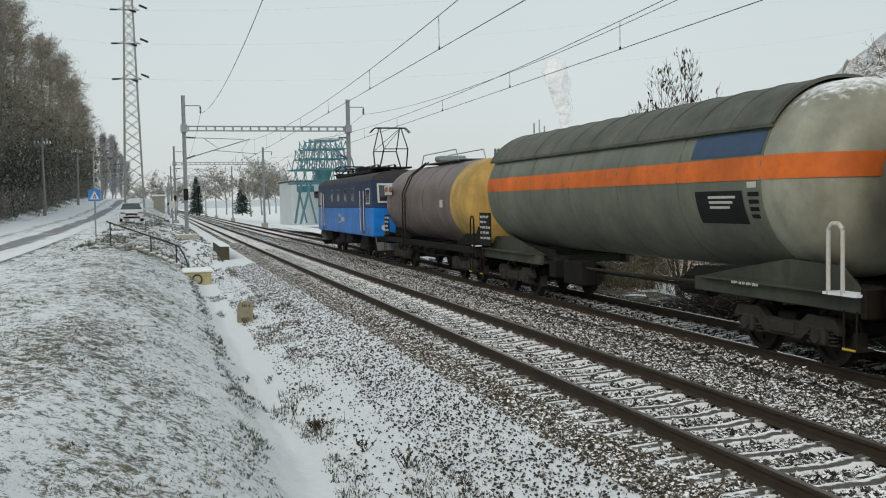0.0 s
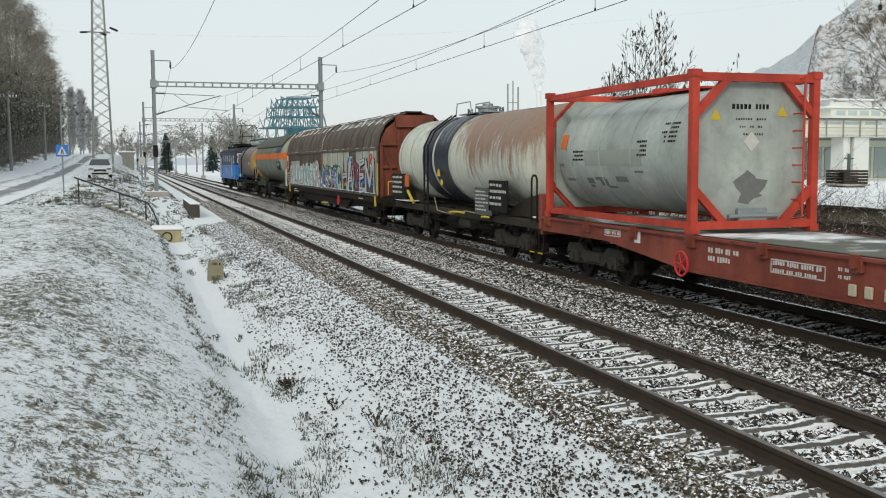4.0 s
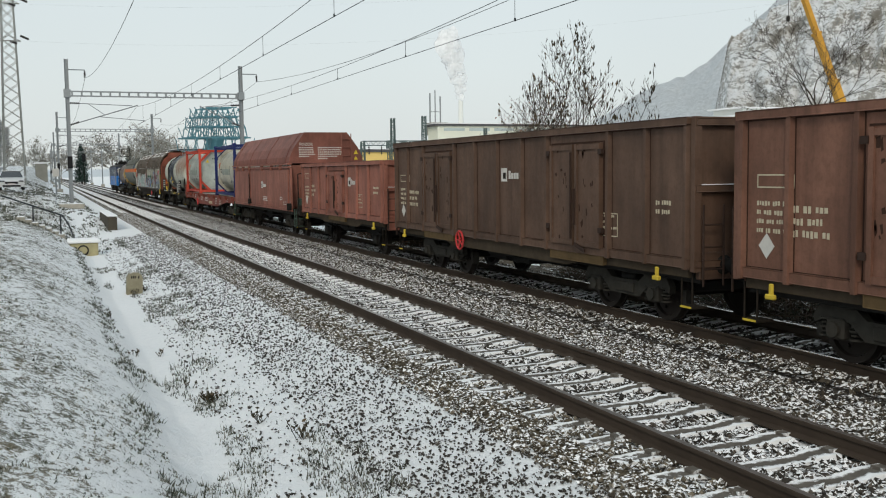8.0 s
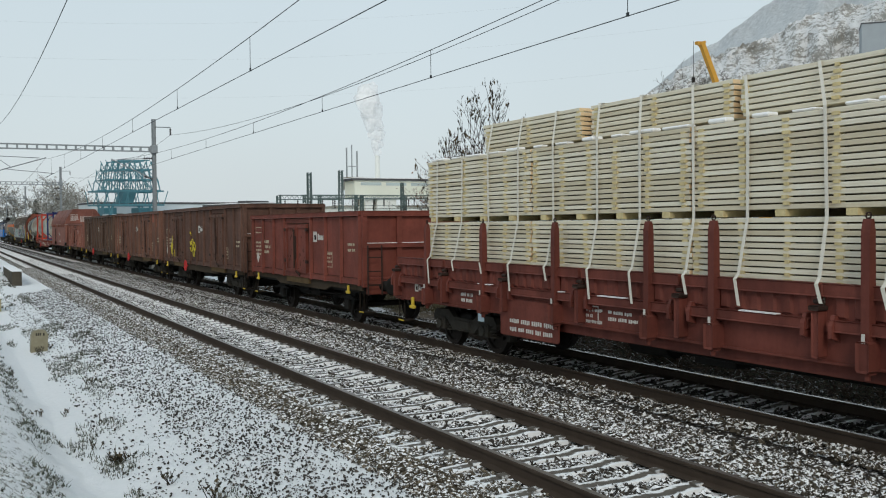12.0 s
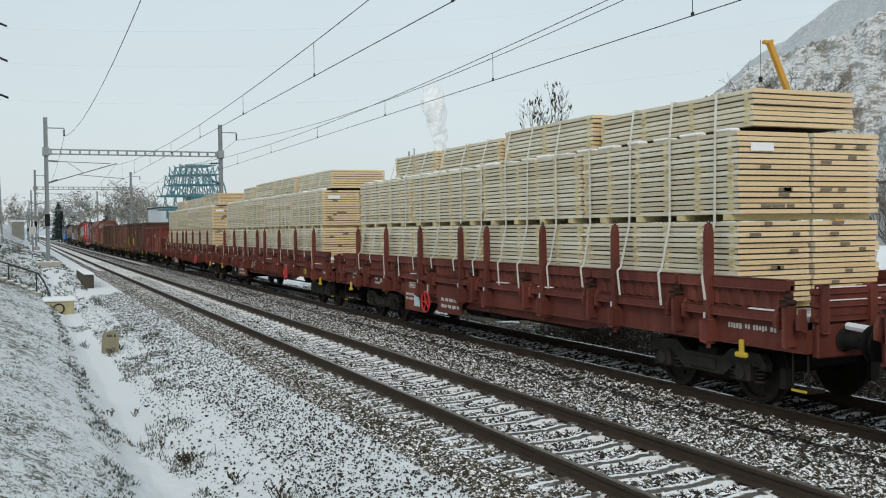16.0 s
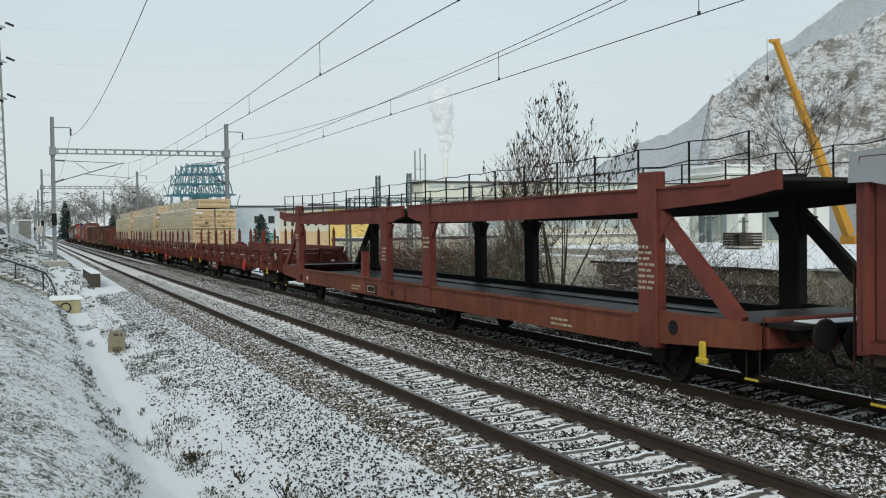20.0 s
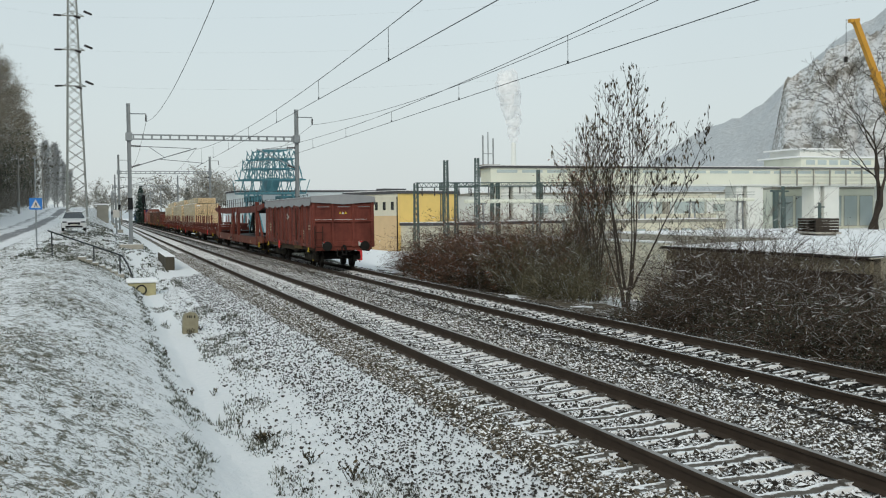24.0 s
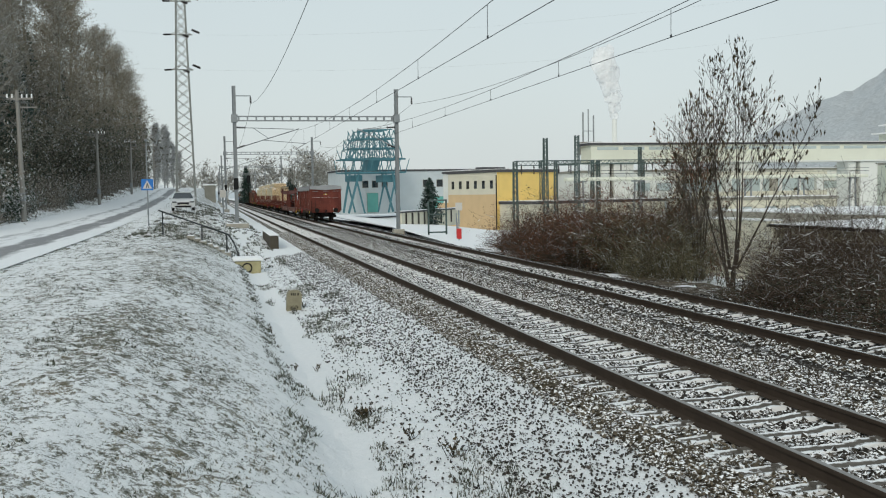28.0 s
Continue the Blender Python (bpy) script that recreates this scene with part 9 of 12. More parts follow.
for z in (14.0, 17.6, 21.0, 30.0):
    part("cross_arm", Mesh().bar((-1.1, 0, z), (1.1, 0, z), 0.10, 0.12).bar((-1.1, 0, z), (0, 0, z + 0.5), 0.06, 0.06).bar((1.1, 0, z), (0, 0, z + 0.5), 0.06, 0.06), M_PYL, tw)
    im = Mesh()
    insulator(im, (-1.1, 0, z), (-1.75, -0.6, z - 0.12), 0.10)
    insulator(im, (1.1, 0, z + 0.5), (1.85, -0.3, z + 0.15), 0.12)
    insulator(im, (0.2, -0.4, z - 0.1), (0.75, -0.9, z - 0.35), 0.12)
    part("insulator_string", im, M_INSUL, tw)
    for s, far in ((-1, (-70, 60, 18)), (1, (75, 40, 17))):
        m = Mesh()
        p0, p1 = Vector((s * 1.75, 0, z)), Vector((far[0], -far[1], z + far[2] - 14))
        line_ = [p0]
        for i in range(1, 17):
            t = i / 16
            q = p0.lerp(p1, t) - Vector((0, 0, 4.5 * 4 * t * (1 - t) / 2))
            line_.append(q)
        part("conductor", Mesh().tube(line_, 0.004, 4), M_STEEL, tw, "thin conductor", kind="stuff")

# telegraph poles along the road
M_POLE = plain("pole_concrete", (0.28, 0.27, 0.25), 0.85, 0, 0.2, 2, 0.1)


def telegraph_pole(x, y, z, h):
    p = thing("utility_pole", "grey utility pole with a crossarm of insulators", "utility pole", "utility poles", pose(x, y, z, 0, 0, random.uniform(-8, 8)))
    part("pole", Mesh().rod((0, 0, -0.3), (random.uniform(-0.15, 0.15), 0, h), 0.17, 10, 0.10), M_POLE, p)
    part("crossarm", Mesh().box(-0.75, -0.06, h - 0.55, 0.75, 0.06, h - 0.45).box(0.05, -0.06, h - 1.05, 1.0, 0.02, h - 0.97), M_POLE, p)
    for i in range(6):
        part("insulator", Mesh().rod((-0.7 + i * 0.28, 0, h - 0.45), (-0.7 + i * 0.28, 0, h - 0.22), 0.055, 6), M_SNOW, p, "pale insulator")
    part("junction_box", Mesh().box(-0.16, -0.3, 1.4, 0.16, -0.14, 1.9, 0.02), M_STEEL, p)


POLES = ((-11.15, 62.6, 0.95, 8.0), (-11.45, 105, 1.5, 8.0), (-11.2, 142, 2.6, 8.0), (-10.3, 34.0, 0.85, 8.0), (-10.0, 176, 3.8, 8.0))
for q in POLES:
    telegraph_pole(*q)
for a, b in ((3, 0), (0, 1), (1, 2), (2, 4)):
    (x0, y0, z0, h0), (x1, y1, z1, h1) = POLES[a], POLES[b]
    m = Mesh()
    prev = None
    for i in range(13):
        t = i / 12
        q = (x0 + (x1 - x0) * t + 0.6, y0 + (y1 - y0) * t, z0 + h0 - 0.75 + (z1 + h1 - z0 - h0) * t - 1.2 * 4 * t * (1 - t) / 2)
        if prev:
            m.rod(prev, q, 0.02, 4)
        prev = q
    single("telephone_cable", m, M_WIRE, "sagging cable between the utility poles", "cable", "telephone cables")
lp = thing("lamp_post", "slim grey lamp post at the roadside", "lamp post", "", pose(-4.6, 72, 0.9))
part("post", Mesh().rod((0, 0, 0), (0, 0, 5.6), 0.06, 8, 0.04), M_STEEL, lp)
part("lamp_head", Mesh().box(-0.12, -0.35, 5.55, 0.12, 0.2, 5.65, 0.03), M_STEEL, lp)


# ---- trees ----
M_BARK = plain("bark_grey_brown", (0.10, 0.082, 0.065), 0.9, 0, 0.3, 4, 0.3)
M_BARKD = plain("bark_dark", (0.055, 0.045, 0.037), 0.9, 0, 0.3, 4, 0.3)
M_LEAFD = island_material("withered_leaves", [(0.0, (0.018, 0.017, 0.011)), (0.5, (0.06, 0.05, 0.030)), (0.93, (0.13, 0.098, 0.058)), (1.0, (0.5, 0.5, 0.5))])
# brown leaf tones lifted for haze over the wood; the palest are frost
M_LEAFB = island_material("brown_leaves", [(0.0, (0.14, 0.128, 0.105)), (0.5, (0.25, 0.225, 0.185)), (0.8, (0.36, 0.33, 0.285)), (1.0, (0.58, 0.58, 0.57))])
M_BARKW = plain("wood_bark", (0.20, 0.182, 0.135), 0.9, 0, 0.3, 4, 0.3)
M_TWIGG = island_material("frost_haze_twigs", [(0.0, (0.15, 0.14, 0.115)), (0.6, (0.28, 0.265, 0.225)), (1.0, (0.45, 0.46, 0.46))])
M_STEMO = island_material("olive_stems", [(0.0, (0.04, 0.038, 0.024)), (0.5, (0.12, 0.112, 0.068)), (0.9, (0.23, 0.20, 0.135)), (1.0, (0.55, 0.56, 0.57))])
M_STEMB = island_material("brown_stems", [(0.0, (0.018, 0.014, 0.011)), (0.5, (0.05, 0.036, 0.027)), (0.93, (0.11, 0.085, 0.065)), (1.0, (0.6, 0.61, 0.62))])
M_STEMS = island_material("snowy_bramble_stems", [(0.0, (0.024, 0.018, 0.014)), (0.5, (0.075, 0.052, 0.040)), (0.92, (0.12, 0.09, 0.07)), (0.96, (0.5, 0.51, 0.52)), (1.0, (0.75, 0.76, 0.77))])
M_STEMR = island_material("rusty_stems", [(0.0, (0.04, 0.025, 0.02)), (0.5, (0.13, 0.065, 0.045)), (0.93, (0.16, 0.09, 0.06)), (1.0, (0.6, 0.6, 0.6))])
M_STEMT = island_material("pale_snowy_stems", [(0.0, (0.03, 0.023, 0.018)), (0.6, (0.07, 0.05, 0.038)), (0.88, (0.13, 0.10, 0.075)), (1.0, (0.6, 0.6, 0.6))])
M_LEAFR = island_material("rusty_twigs", [(0.0, (0.03, 0.022, 0.015)), (0.6, (0.15, 0.065, 0.037)), (0.9, (0.29, 0.125, 0.07)), (1.0, (0.55, 0.56, 0.58))])
M_NEEDLE = island_material("conifer_needles", [(0.0, (0.018, 0.035, 0.028)), (0.6, (0.045, 0.075, 0.062)), (0.9, (0.08, 0.11, 0.10)), (1.0, (0.45, 0.47, 0.5))])
M_IVY = island_material("ivy_and_dead_leaves", [(0.0, (0.04, 0.05, 0.038)), (0.5, (0.10, 0.108, 0.08)), (0.75, (0.18, 0.155, 0.12)), (0.9, (0.27, 0.25, 0.21)), (1.0, (0.62, 0.63, 0.64))])
M_LEAFG = island_material("dark_green_leaves", [(0.0, (0.012, 0.016, 0.011)), (0.5, (0.03, 0.036, 0.024)), (0.93, (0.075, 0.078, 0.052)), (1.0, (0.55, 0.56, 0.57))])
M_HEDGE = island_material("hedge_leaves", [(0.0, (0.014, 0.026, 0.018)), (0.45, (0.045, 0.07, 0.045)), (0.66, (0.09, 0.115, 0.08)), (0.74, (0.5, 0.52, 0.53)), (1.0, (0.78, 0.79, 0.80))])


def limbs(rng, base, height, r0, first, fork, spread_, up, levels, lean=0.05):
    """A list of tapered limbs (p, q, r, r2) and the places of the tips."""
    segs, tips = [], []

    def grow(p, d, length, r, level):
        n = 3 if level == 0 else 2
        for i in range(n):
            d = (d + Vector((rng.uniform(-1, 1), rng.uniform(-1, 1), rng.uniform(-0.3, 1) * up)) * (0.10 if level == 0 else 0.20)).normalized()
            q = p + d * length / n
            r2 = r * (0.82 if level == 0 else 0.72)
            segs.append((p, q, r, r2, level))
            if level < levels:
                kids = fork if level > 0 else first
                if level > 0 or i > 0:
                    for _ in range(max(1, kids // n + (1 if rng.random() < 0.5 else 0))):
                        a = rng.uniform(0, 6.283)
                        s = Vector((math.cos(a), math.sin(a), 0)) * spread_ * rng.uniform(0.6, 1.2)
                        nd = (d * rng.uniform(0.5, 1.0) + s + Vector((0, 0, up * 0.5))).normalized()
                        grow(p.lerp(q, rng.uniform(0.3, 1.0)), nd, length * rng.uniform(0.48, 0.72), r2 * rng.uniform(0.42, 0.62), level + 1)
            else:
                tips.append((q, d))
            p, r = q, r2
        tips.append((p, d))

    grow(Vector(base), Vector((rng.uniform(-lean, lean), rng.uniform(-lean, lean), 1)).normalized(), height, r0, 0)
    return segs, tips


def leaf_faces(m, rng, c, size):
    a, b = rng.uniform(0, 6.283), rng.uniform(-1.2, 1.2)
    u = Vector((math.cos(a) * math.cos(b), math.sin(a) * math.cos(b), math.sin(b))) * size
    w = u.orthogonal().normalized() * size * rng.uniform(0.35, 0.6)
    m.add([tuple(c - u), tuple(c + w), tuple(c + u), tuple(c - w)], [(0, 1, 2, 3)])


def bare_tree(name, label, at, height, r0, first, fork, spread_, up, levels, leaves, leaf_size, leaf_mat, seed, group="", bark=None, stems=1, low=0.0, thin=0.006):
    rng = random.Random(seed)
    t = thing(name, label, "tree", group, at)
    trunk, twig, crown = Mesh(), Mesh(), Mesh()
    tips = []
    for k in range(stems):
        base = (rng.uniform(-0.35, 0.35) * (stems > 1), rng.uniform(-0.35, 0.35) * (stems > 1), -0.2)
        segs, tp = limbs(rng, base, height * rng.uniform(0.62, 0.78) if stems > 1 else height * 0.75, r0 * rng.uniform(0.7, 1.0), first, fork, spread_, up, levels, 0.05 if stems == 1 else 0.4)
        tips += tp
        for p, q, r, r2, lv in segs:
            if lv == 0:
                trunk.rod(p, q, r, 8, r2, False)
            else:
                twig.rod(p, q, max(r, thin), 5 if lv == 1 else 3, max(r2, thin * 0.7), False)
    part("trunk", trunk, bark or M_BARK, t, smooth=True)
    part("branch_tangle", twig, bark or M_BARK, t, "bare thin branches", kind="stuff")
    if leaves:
        for _ in range(leaves):
            c, d = rng.choice(tips)
            if c.z < low:
                continue
            leaf_faces(crown, rng, c + Vector((rng.gauss(0, 0.12), rng.gauss(0, 0.12), rng.gauss(0, 0.12))) * (leaf_size / 0.06), leaf_size * rng.uniform(0.6, 1.3))
        part("crown", crown, leaf_mat, t, "sparse withered leaves")
    return t


def fan_tree(name, label, at, height, stems, seed):
    """A short forked bole, straight stems fanning from it, long outward boughs below, bare upright tips above, and hanging dead leaves."""
    rng = random.Random(seed)
    t = thing(name, label, "tree", "", at)
    twig, crown = Mesh(), Mesh()

    def leaves(c, n):
        for _l in range(n):
            q = c + Vector((rng.gauss(0, 0.06), rng.gauss(0, 0.06), -0.08 + rng.gauss(0, 0.06)))
            w = Vector((rng.uniform(-1, 1), rng.uniform(-1, 1), 0)).normalized() * rng.uniform(0.024, 0.042)
            u = Vector((rng.uniform(-0.025, 0.025), rng.uniform(-0.025, 0.025), rng.uniform(0.055, 0.105)))
            crown.add([tuple(q - u), tuple(q + w), tuple(q + u), tuple(q - w)], [(0, 1, 2, 3)])

    fork = Vector((0, 0, 0.62))
    for k in range(3):                                   # the bole: three stems from one stool
        a = 2.1 * k + 0.4
        part("trunk", Mesh().rod((0.05 * math.cos(a), 0.05 * math.sin(a), -0.3), (0.17 * math.cos(a), 0.17 * math.sin(a), 0.68), 0.085, 8, 0.065, False), M_BARKD, t, smooth=True)
    for k in range(stems):
        az_ = 2 * math.pi * (k + rng.uniform(-0.25, 0.25)) / stems
        out = Vector((math.cos(az_), math.sin(az_), 0))
        p = fork + out * 0.2
        inner = k % 3 == 0
        top = (height - 0.62) * (rng.uniform(0.92, 1.03) if inner else rng.uniform(0.72, 0.92))
        d = (out * (rng.uniform(0.05, 0.14) if inner else rng.uniform(0.36, 0.62)) + Vector((0, 0, 1))).normalized()
        r = rng.uniform(0.04, 0.062)
        stem = Mesh()
        n = 12
        for i in range(n):
            q = p + d * top / n
            r2 = r * 0.84
            stem.rod(p, q, r, 7, r2, False)
            f = (i + 1) / n
            if i > 1:
                for _s in range(2 if i > 3 else 1):
                    a = rng.uniform(0, 6.283)
                    side = (Vector((math.cos(a), math.sin(a), 0)) + out * 0.7).normalized()
                    ln = height * (0.29 * math.sin(math.pi * min(1, f * 0.8 + 0.18)) ** 0.8 + 0.03) * rng.uniform(0.6, 1.15)
                    e, bd = p.lerp(q, rng.random()), (side * (0.95 - 0.45 * f) + Vector((0, 0, 0.55 + 0.6 * f))).normalized()
                    br = max(0.008, r * 0.36)
                    for j in range(4):
                        g = e + bd * ln / 4
                        twig.rod(e, g, br, 4, br * 0.75, False)
                        br *= 0.75
                        if j > 0:
                            for _t in range(3):
                                td = (bd + Vector((rng.uniform(-1, 1), rng.uniform(-1, 1), rng.uniform(-0.3, 0.9))) * 0.75).normalized()
                                h_ = g + td * ln * rng.uniform(0.14, 0.32)
                                twig.rod(g, h_, 0.0075, 3, 0.004, False)
                                if rng.random() < (0.55 if f < 0.6 else 0.4 if f < 0.8 else 0.12):
                                    leaves(h_, rng.randrange(1, 4))
                        bd = (bd + Vector((0, 0, 0.20)) + Vector((rng.uniform(-0.15, 0.15), rng.uniform(-0.15, 0.15), 0))).normalized()
                        e = g
            d = (d + Vector((rng.uniform(-0.05, 0.05), rng.uniform(-0.05, 0.05), 0.035))).normalized()
            p, r = q, r2
        part("limb", stem, M_BARKD, t, smooth=True)
    part("branch_tangle", twig, M_BARKD, t, "upswept bare branches", kind="stuff")
    part("crown", crown, M_LEAFD, t, "hanging withered dark leaves")
    return t


def conifer(name, label, at, height, radius, seed, group=""):
    rng = random.Random(seed)
    t = thing(name, label, "tree", group, at)
    part("trunk", Mesh().rod((0, 0, -0.3), (0, 0, height), height * 0.022, 7, 0.02), M_BARKD, t)
    m = Mesh()
    n = 26
    for i in range(n):
        z = height * (0.08 + 0.92 * i / n)
        rr = radius * (1 - i / n) ** 0.85 + 0.12
        for k in range(16):
            a = rng.uniform(0, 6.283)
            ln = rr * rng.uniform(0.6, 1.1)
            for j in range(7):
                f = (j + 0.5) / 7
                c = Vector((math.cos(a) * ln * f, math.sin(a) * ln * f, z - 0.25 * ln * f + rng.uniform(-0.05, 0.05)))
                s = height * 0.034 * (1.2 - 0.5 * f)
                leaf_faces(m, rng, c, s * rng.uniform(0.7, 1.3))
    part("crown", m, M_NEEDLE, t, "dark blue-green needles dusted with snow")
    return t


# the lone tree behind the far track
fan_tree("roadside_tree", "leafless young tree with withered dark leaves", pose(17.0, 29.8, -0.9), 7.8, 8, 12)
def gnarled_tree(label, at, leans, seed):
    """Crooked limbs that fork again and again into a rounded crown of fine twigs."""
    rng = random.Random(seed)
    t = thing("bare_tree", label, "tree", "", at)
    twig = Mesh()

    def grow(p, d, ln, r, level, mesh):
        for _k in range(3):
            q = p + d * ln / 3
            mesh.rod(p, q, r, 7 if level < 2 else 4, r * 0.86, False)
            if level > 2:
                side = Vector((rng.gauss(0, 1), rng.gauss(0, 1), rng.gauss(0.2, 0.6))).normalized()
                twig.rod(q, q + (side + d * 0.6) * ln * 0.28, 0.014, 3, 0.008, False)
            d = (d + Vector((rng.gauss(0, 0.2), rng.gauss(0, 0.2), rng.gauss(0.02, 0.12)))).normalized()
            p, r = q, r * 0.86
        if level == 6:
            return
        for k in range(3 if level in (1, 2) else 2):
            a = rng.uniform(0, 6.283)
            e = (d + Vector((math.cos(a), math.sin(a), rng.uniform(-0.15, 0.35))) * rng.uniform(0.5, 0.85)).normalized()
            grow(p, e, ln * rng.uniform(0.66, 0.82), max(0.011, r * (0.78 if k == 0 else 0.6)), level + 1, mesh if level < 2 else twig)

    for dx, dy, ln, r in leans:
        stem = Mesh()
        grow(Vector((dx * 1.2, dy * 1.2, -0.3)), Vector((dx, dy, 1)).normalized(), ln, r, 0, stem)
        part("trunk", stem, M_BARKD, t, smooth=True)
    part("branch_tangle", twig, M_BARKD, t, "fine crooked bare twigs", kind="stuff")
    return t


gnarled_tree("large bare tree with crooked forking limbs", pose(50.6, 54.6, -1.4), ((-0.16, 0.05, 4.6, 0.24), (0.14, -0.05, 4.83, 0.28)), 23)
bare_tree("bare_tree", "thin bare tree beyond the shed", pose(49.0, 43.5, -1.5), 7.5, 0.10, 8, 4, 0.7, 0.6, 3, 250, 0.09, M_LEAFD, 9, stems=3, thin=0.012)
bare_tree("bare_tree", "thin bare tree beyond the shed", pose(55.5, 45.0, -1.5), 9.0, 0.13, 8, 4, 0.7, 0.6, 3, 250, 0.09, M_LEAFD, 10, stems=2, thin=0.012)

# the wood beyond the road
def wood_tree(label, at, height, radius, low, boughs, leaves, size, mat, seed, bark, rise=0.7, twig_mat=None, group="trees of the wood", name="forest_tree", thick=0.018):
    """A tall tree: wavering trunk, many rising boughs with twigs, and withered leaves along them."""
    rng = random.Random(seed)
    t = thing(name, label, "tree", group, at)
    trunk, bough, crown = Mesh(), Mesh(), Mesh()
    axis = [Vector((0, 0, -0.4))]
    for i in range(9):
        axis.append(Vector((axis[-1].x + rng.uniform(-0.25, 0.25), axis[-1].y + rng.uniform(-0.25, 0.25), height * (i + 1) / 9)))
    for i in range(9):
        trunk.rod(axis[i], axis[i + 1], height * 0.013 * (1 - i / 9.5), 7, height * 0.013 * (1 - (i + 1) / 9.5), False)
    tips = []
    for _ in range(boughs):
        f = rng.uniform(low, 0.98)
        k = min(8, int(f * 9))
        p = axis[k].lerp(axis[k + 1], f * 9 - k)
        g = (f - low) / (1 - low)
        reach = radius * (math.sin(math.pi * min(1, 0.22 + 0.78 * g) ** 0.9) ** 0.7 + 0.1) * rng.uniform(0.55, 1.15)
        a = rng.uniform(0, 6.283)
        d = Vector((math.cos(a), math.sin(a), rise * rng.uniform(0.4, 1.5))).normalized()
        for j in range(4):
            q = p + d * reach * 0.32
            r = 0.055 * (1 - j / 4.6) * (1.2 - 0.7 * f)
            bough.rod(p, q, max(r, thick), 4, max(r * 0.75, thick * 0.8), False)
            for _t in range(5):
                e = p.lerp(q, rng.random()) + Vector((rng.gauss(0, 1), rng.gauss(0, 1), rng.gauss(0.35, 0.8))) * reach * 0.16
                bough.rod(q, e, thick * 0.8, 3, thick * 0.45, False)
                tips.append(e)
            d = (d + Vector((rng.gauss(0, 0.25), rng.gauss(0, 0.25), rng.gauss(0.05, 0.2)))).normalized()
            p = q
            tips.append(q)
    part("trunk", trunk, bark, t, smooth=True)
    part("bough", bough, twig_mat or bark, t, "thin tangled boughs", kind="stuff")
    for _ in range(leaves):
        c = rng.choice(tips)
        leaf_faces(crown, rng, c + Vector((rng.gauss(0, 0.28), rng.gauss(0, 0.28), rng.gauss(0, 0.24))), size * rng.uniform(0.5, 1.3))
    if leaves:
        part("crown", crown, mat, t, "withered brown leaves")
    return t


rng_f = random.Random(77)
OAK, OAK2, BARE, POPLAR = (wood_tree("tall tree with brown withered leaves, frost-dusted and paled for haze", pose(-17.5, 104, 2.6), 24.0, 4.6, 0.12, 120, 15000, 0.10, M_LEAFB, 21, M_BARKW),
                           wood_tree("tall tree with brown withered leaves, frost-dusted and paled for haze", pose(-18.5, 140, 4.0), 26.0, 4.2, 0.16, 120, 15000, 0.10, M_LEAFB, 22, M_BARKW, 0.9),
                           wood_tree("tall bare grey tree at the wood's edge", pose(-16.8, 76, 2.0), 21.0, 4.4, 0.22, 80, 700, 0.07, M_LEAFB, 23, M_BARKW, 1.1, M_TWIGG),
                           wood_tree("slender bare tree with upright pale boughs", pose(-16.0, 90, 2.2), 23.0, 2.6, 0.12, 110, 1200, 0.07, M_LEAFB, 24, M_BARKW, 2.4, M_TWIGG))
SPOTS = [(-18.5, 61, BARE, 0.8), (-20.5, 55, BARE, 0.75), (-23, 66, OAK, 0.7), (-17.0, 69, POPLAR, 0.85), (-20, 80, OAK, 0.85), (-17.8, 86, BARE, 1.0), (-19.5, 97, OAK2, 0.9), (-16.8, 112, POPLAR, 1.0),
         (-17.2, 121, OAK, 1.0), (-18.0, 150, POPLAR, 1.05), (-16.8, 158, OAK, 1.0), (-17.5, 170, OAK2, 0.98), (-16.6, 181, OAK, 1.02), (-17.8, 193, OAK2, 0.95), (-17.0, 206, OAK, 0.98), (-17.6, 219, OAK2, 0.92),
         (-17.2, 231, OAK, 0.85), (-17.4, 243, OAK2, 0.80), (-18.5, 132, OAK, 1.0)]
for x, n, y0, y1 in ((-24, 12, 72, 250), (-31, 11, 62, 255), (-40, 9, 60, 250)):
    for i in range(n):
        SPOTS.append((x + rng_f.uniform(-1.8, 1.8), y0 + (y1 - y0) * (i + rng_f.uniform(0.1, 0.9)) / n, rng_f.choice((OAK, OAK2, OAK, BARE)), rng_f.uniform(0.72, 0.95)))
for x, y, k, s in SPOTS:
    c = copy_thing(k, pose(x, y, ground_z(x, y) - 0.2, 0, 0, rng_f.uniform(0, 360)))
    c.scale = (s, s, s)
cp = conifer("fir_tree", "dark fir tree with frosted needles", pose(-19, 92, 3.0), 17.0, 3.4, 31, "firs of the wood")
for x, y, s in ((-19.5, 114, 1.0), (-22, 104, 1.1), (-18.5, 128, 0.95), (-24, 76, 0.8), (-20.5, 144, 1.0), (-27, 120, 1.1), (-20.5, 165, 1.0), (-21, 72, 0.62), (-17.6, 100, 0.7)):
    c = copy_thing(cp, pose(x, y, ground_z(x, y) - 0.2, 0, 0, rng_f.uniform(0, 360)))
    c.scale = (s, s, s)
# far trees: aerial haze put into their pale base colour
M_HAZEPALE = island_material("frost_haze_twigs", [(0.0, (0.22, 0.23, 0.23)), (0.6, (0.34, 0.35, 0.35)), (1.0, (0.50, 0.51, 0.52))])
fp = wood_tree("slender tree paled for haze at the far end of the wood", pose(-15.4, 284, 4.2), 19.0, 2.6, 0.10, 110, 5200, 0.16, M_HAZEPALE, 25, M_HAZEPALE, 2.2, M_HAZEPALE, thick=0.05)
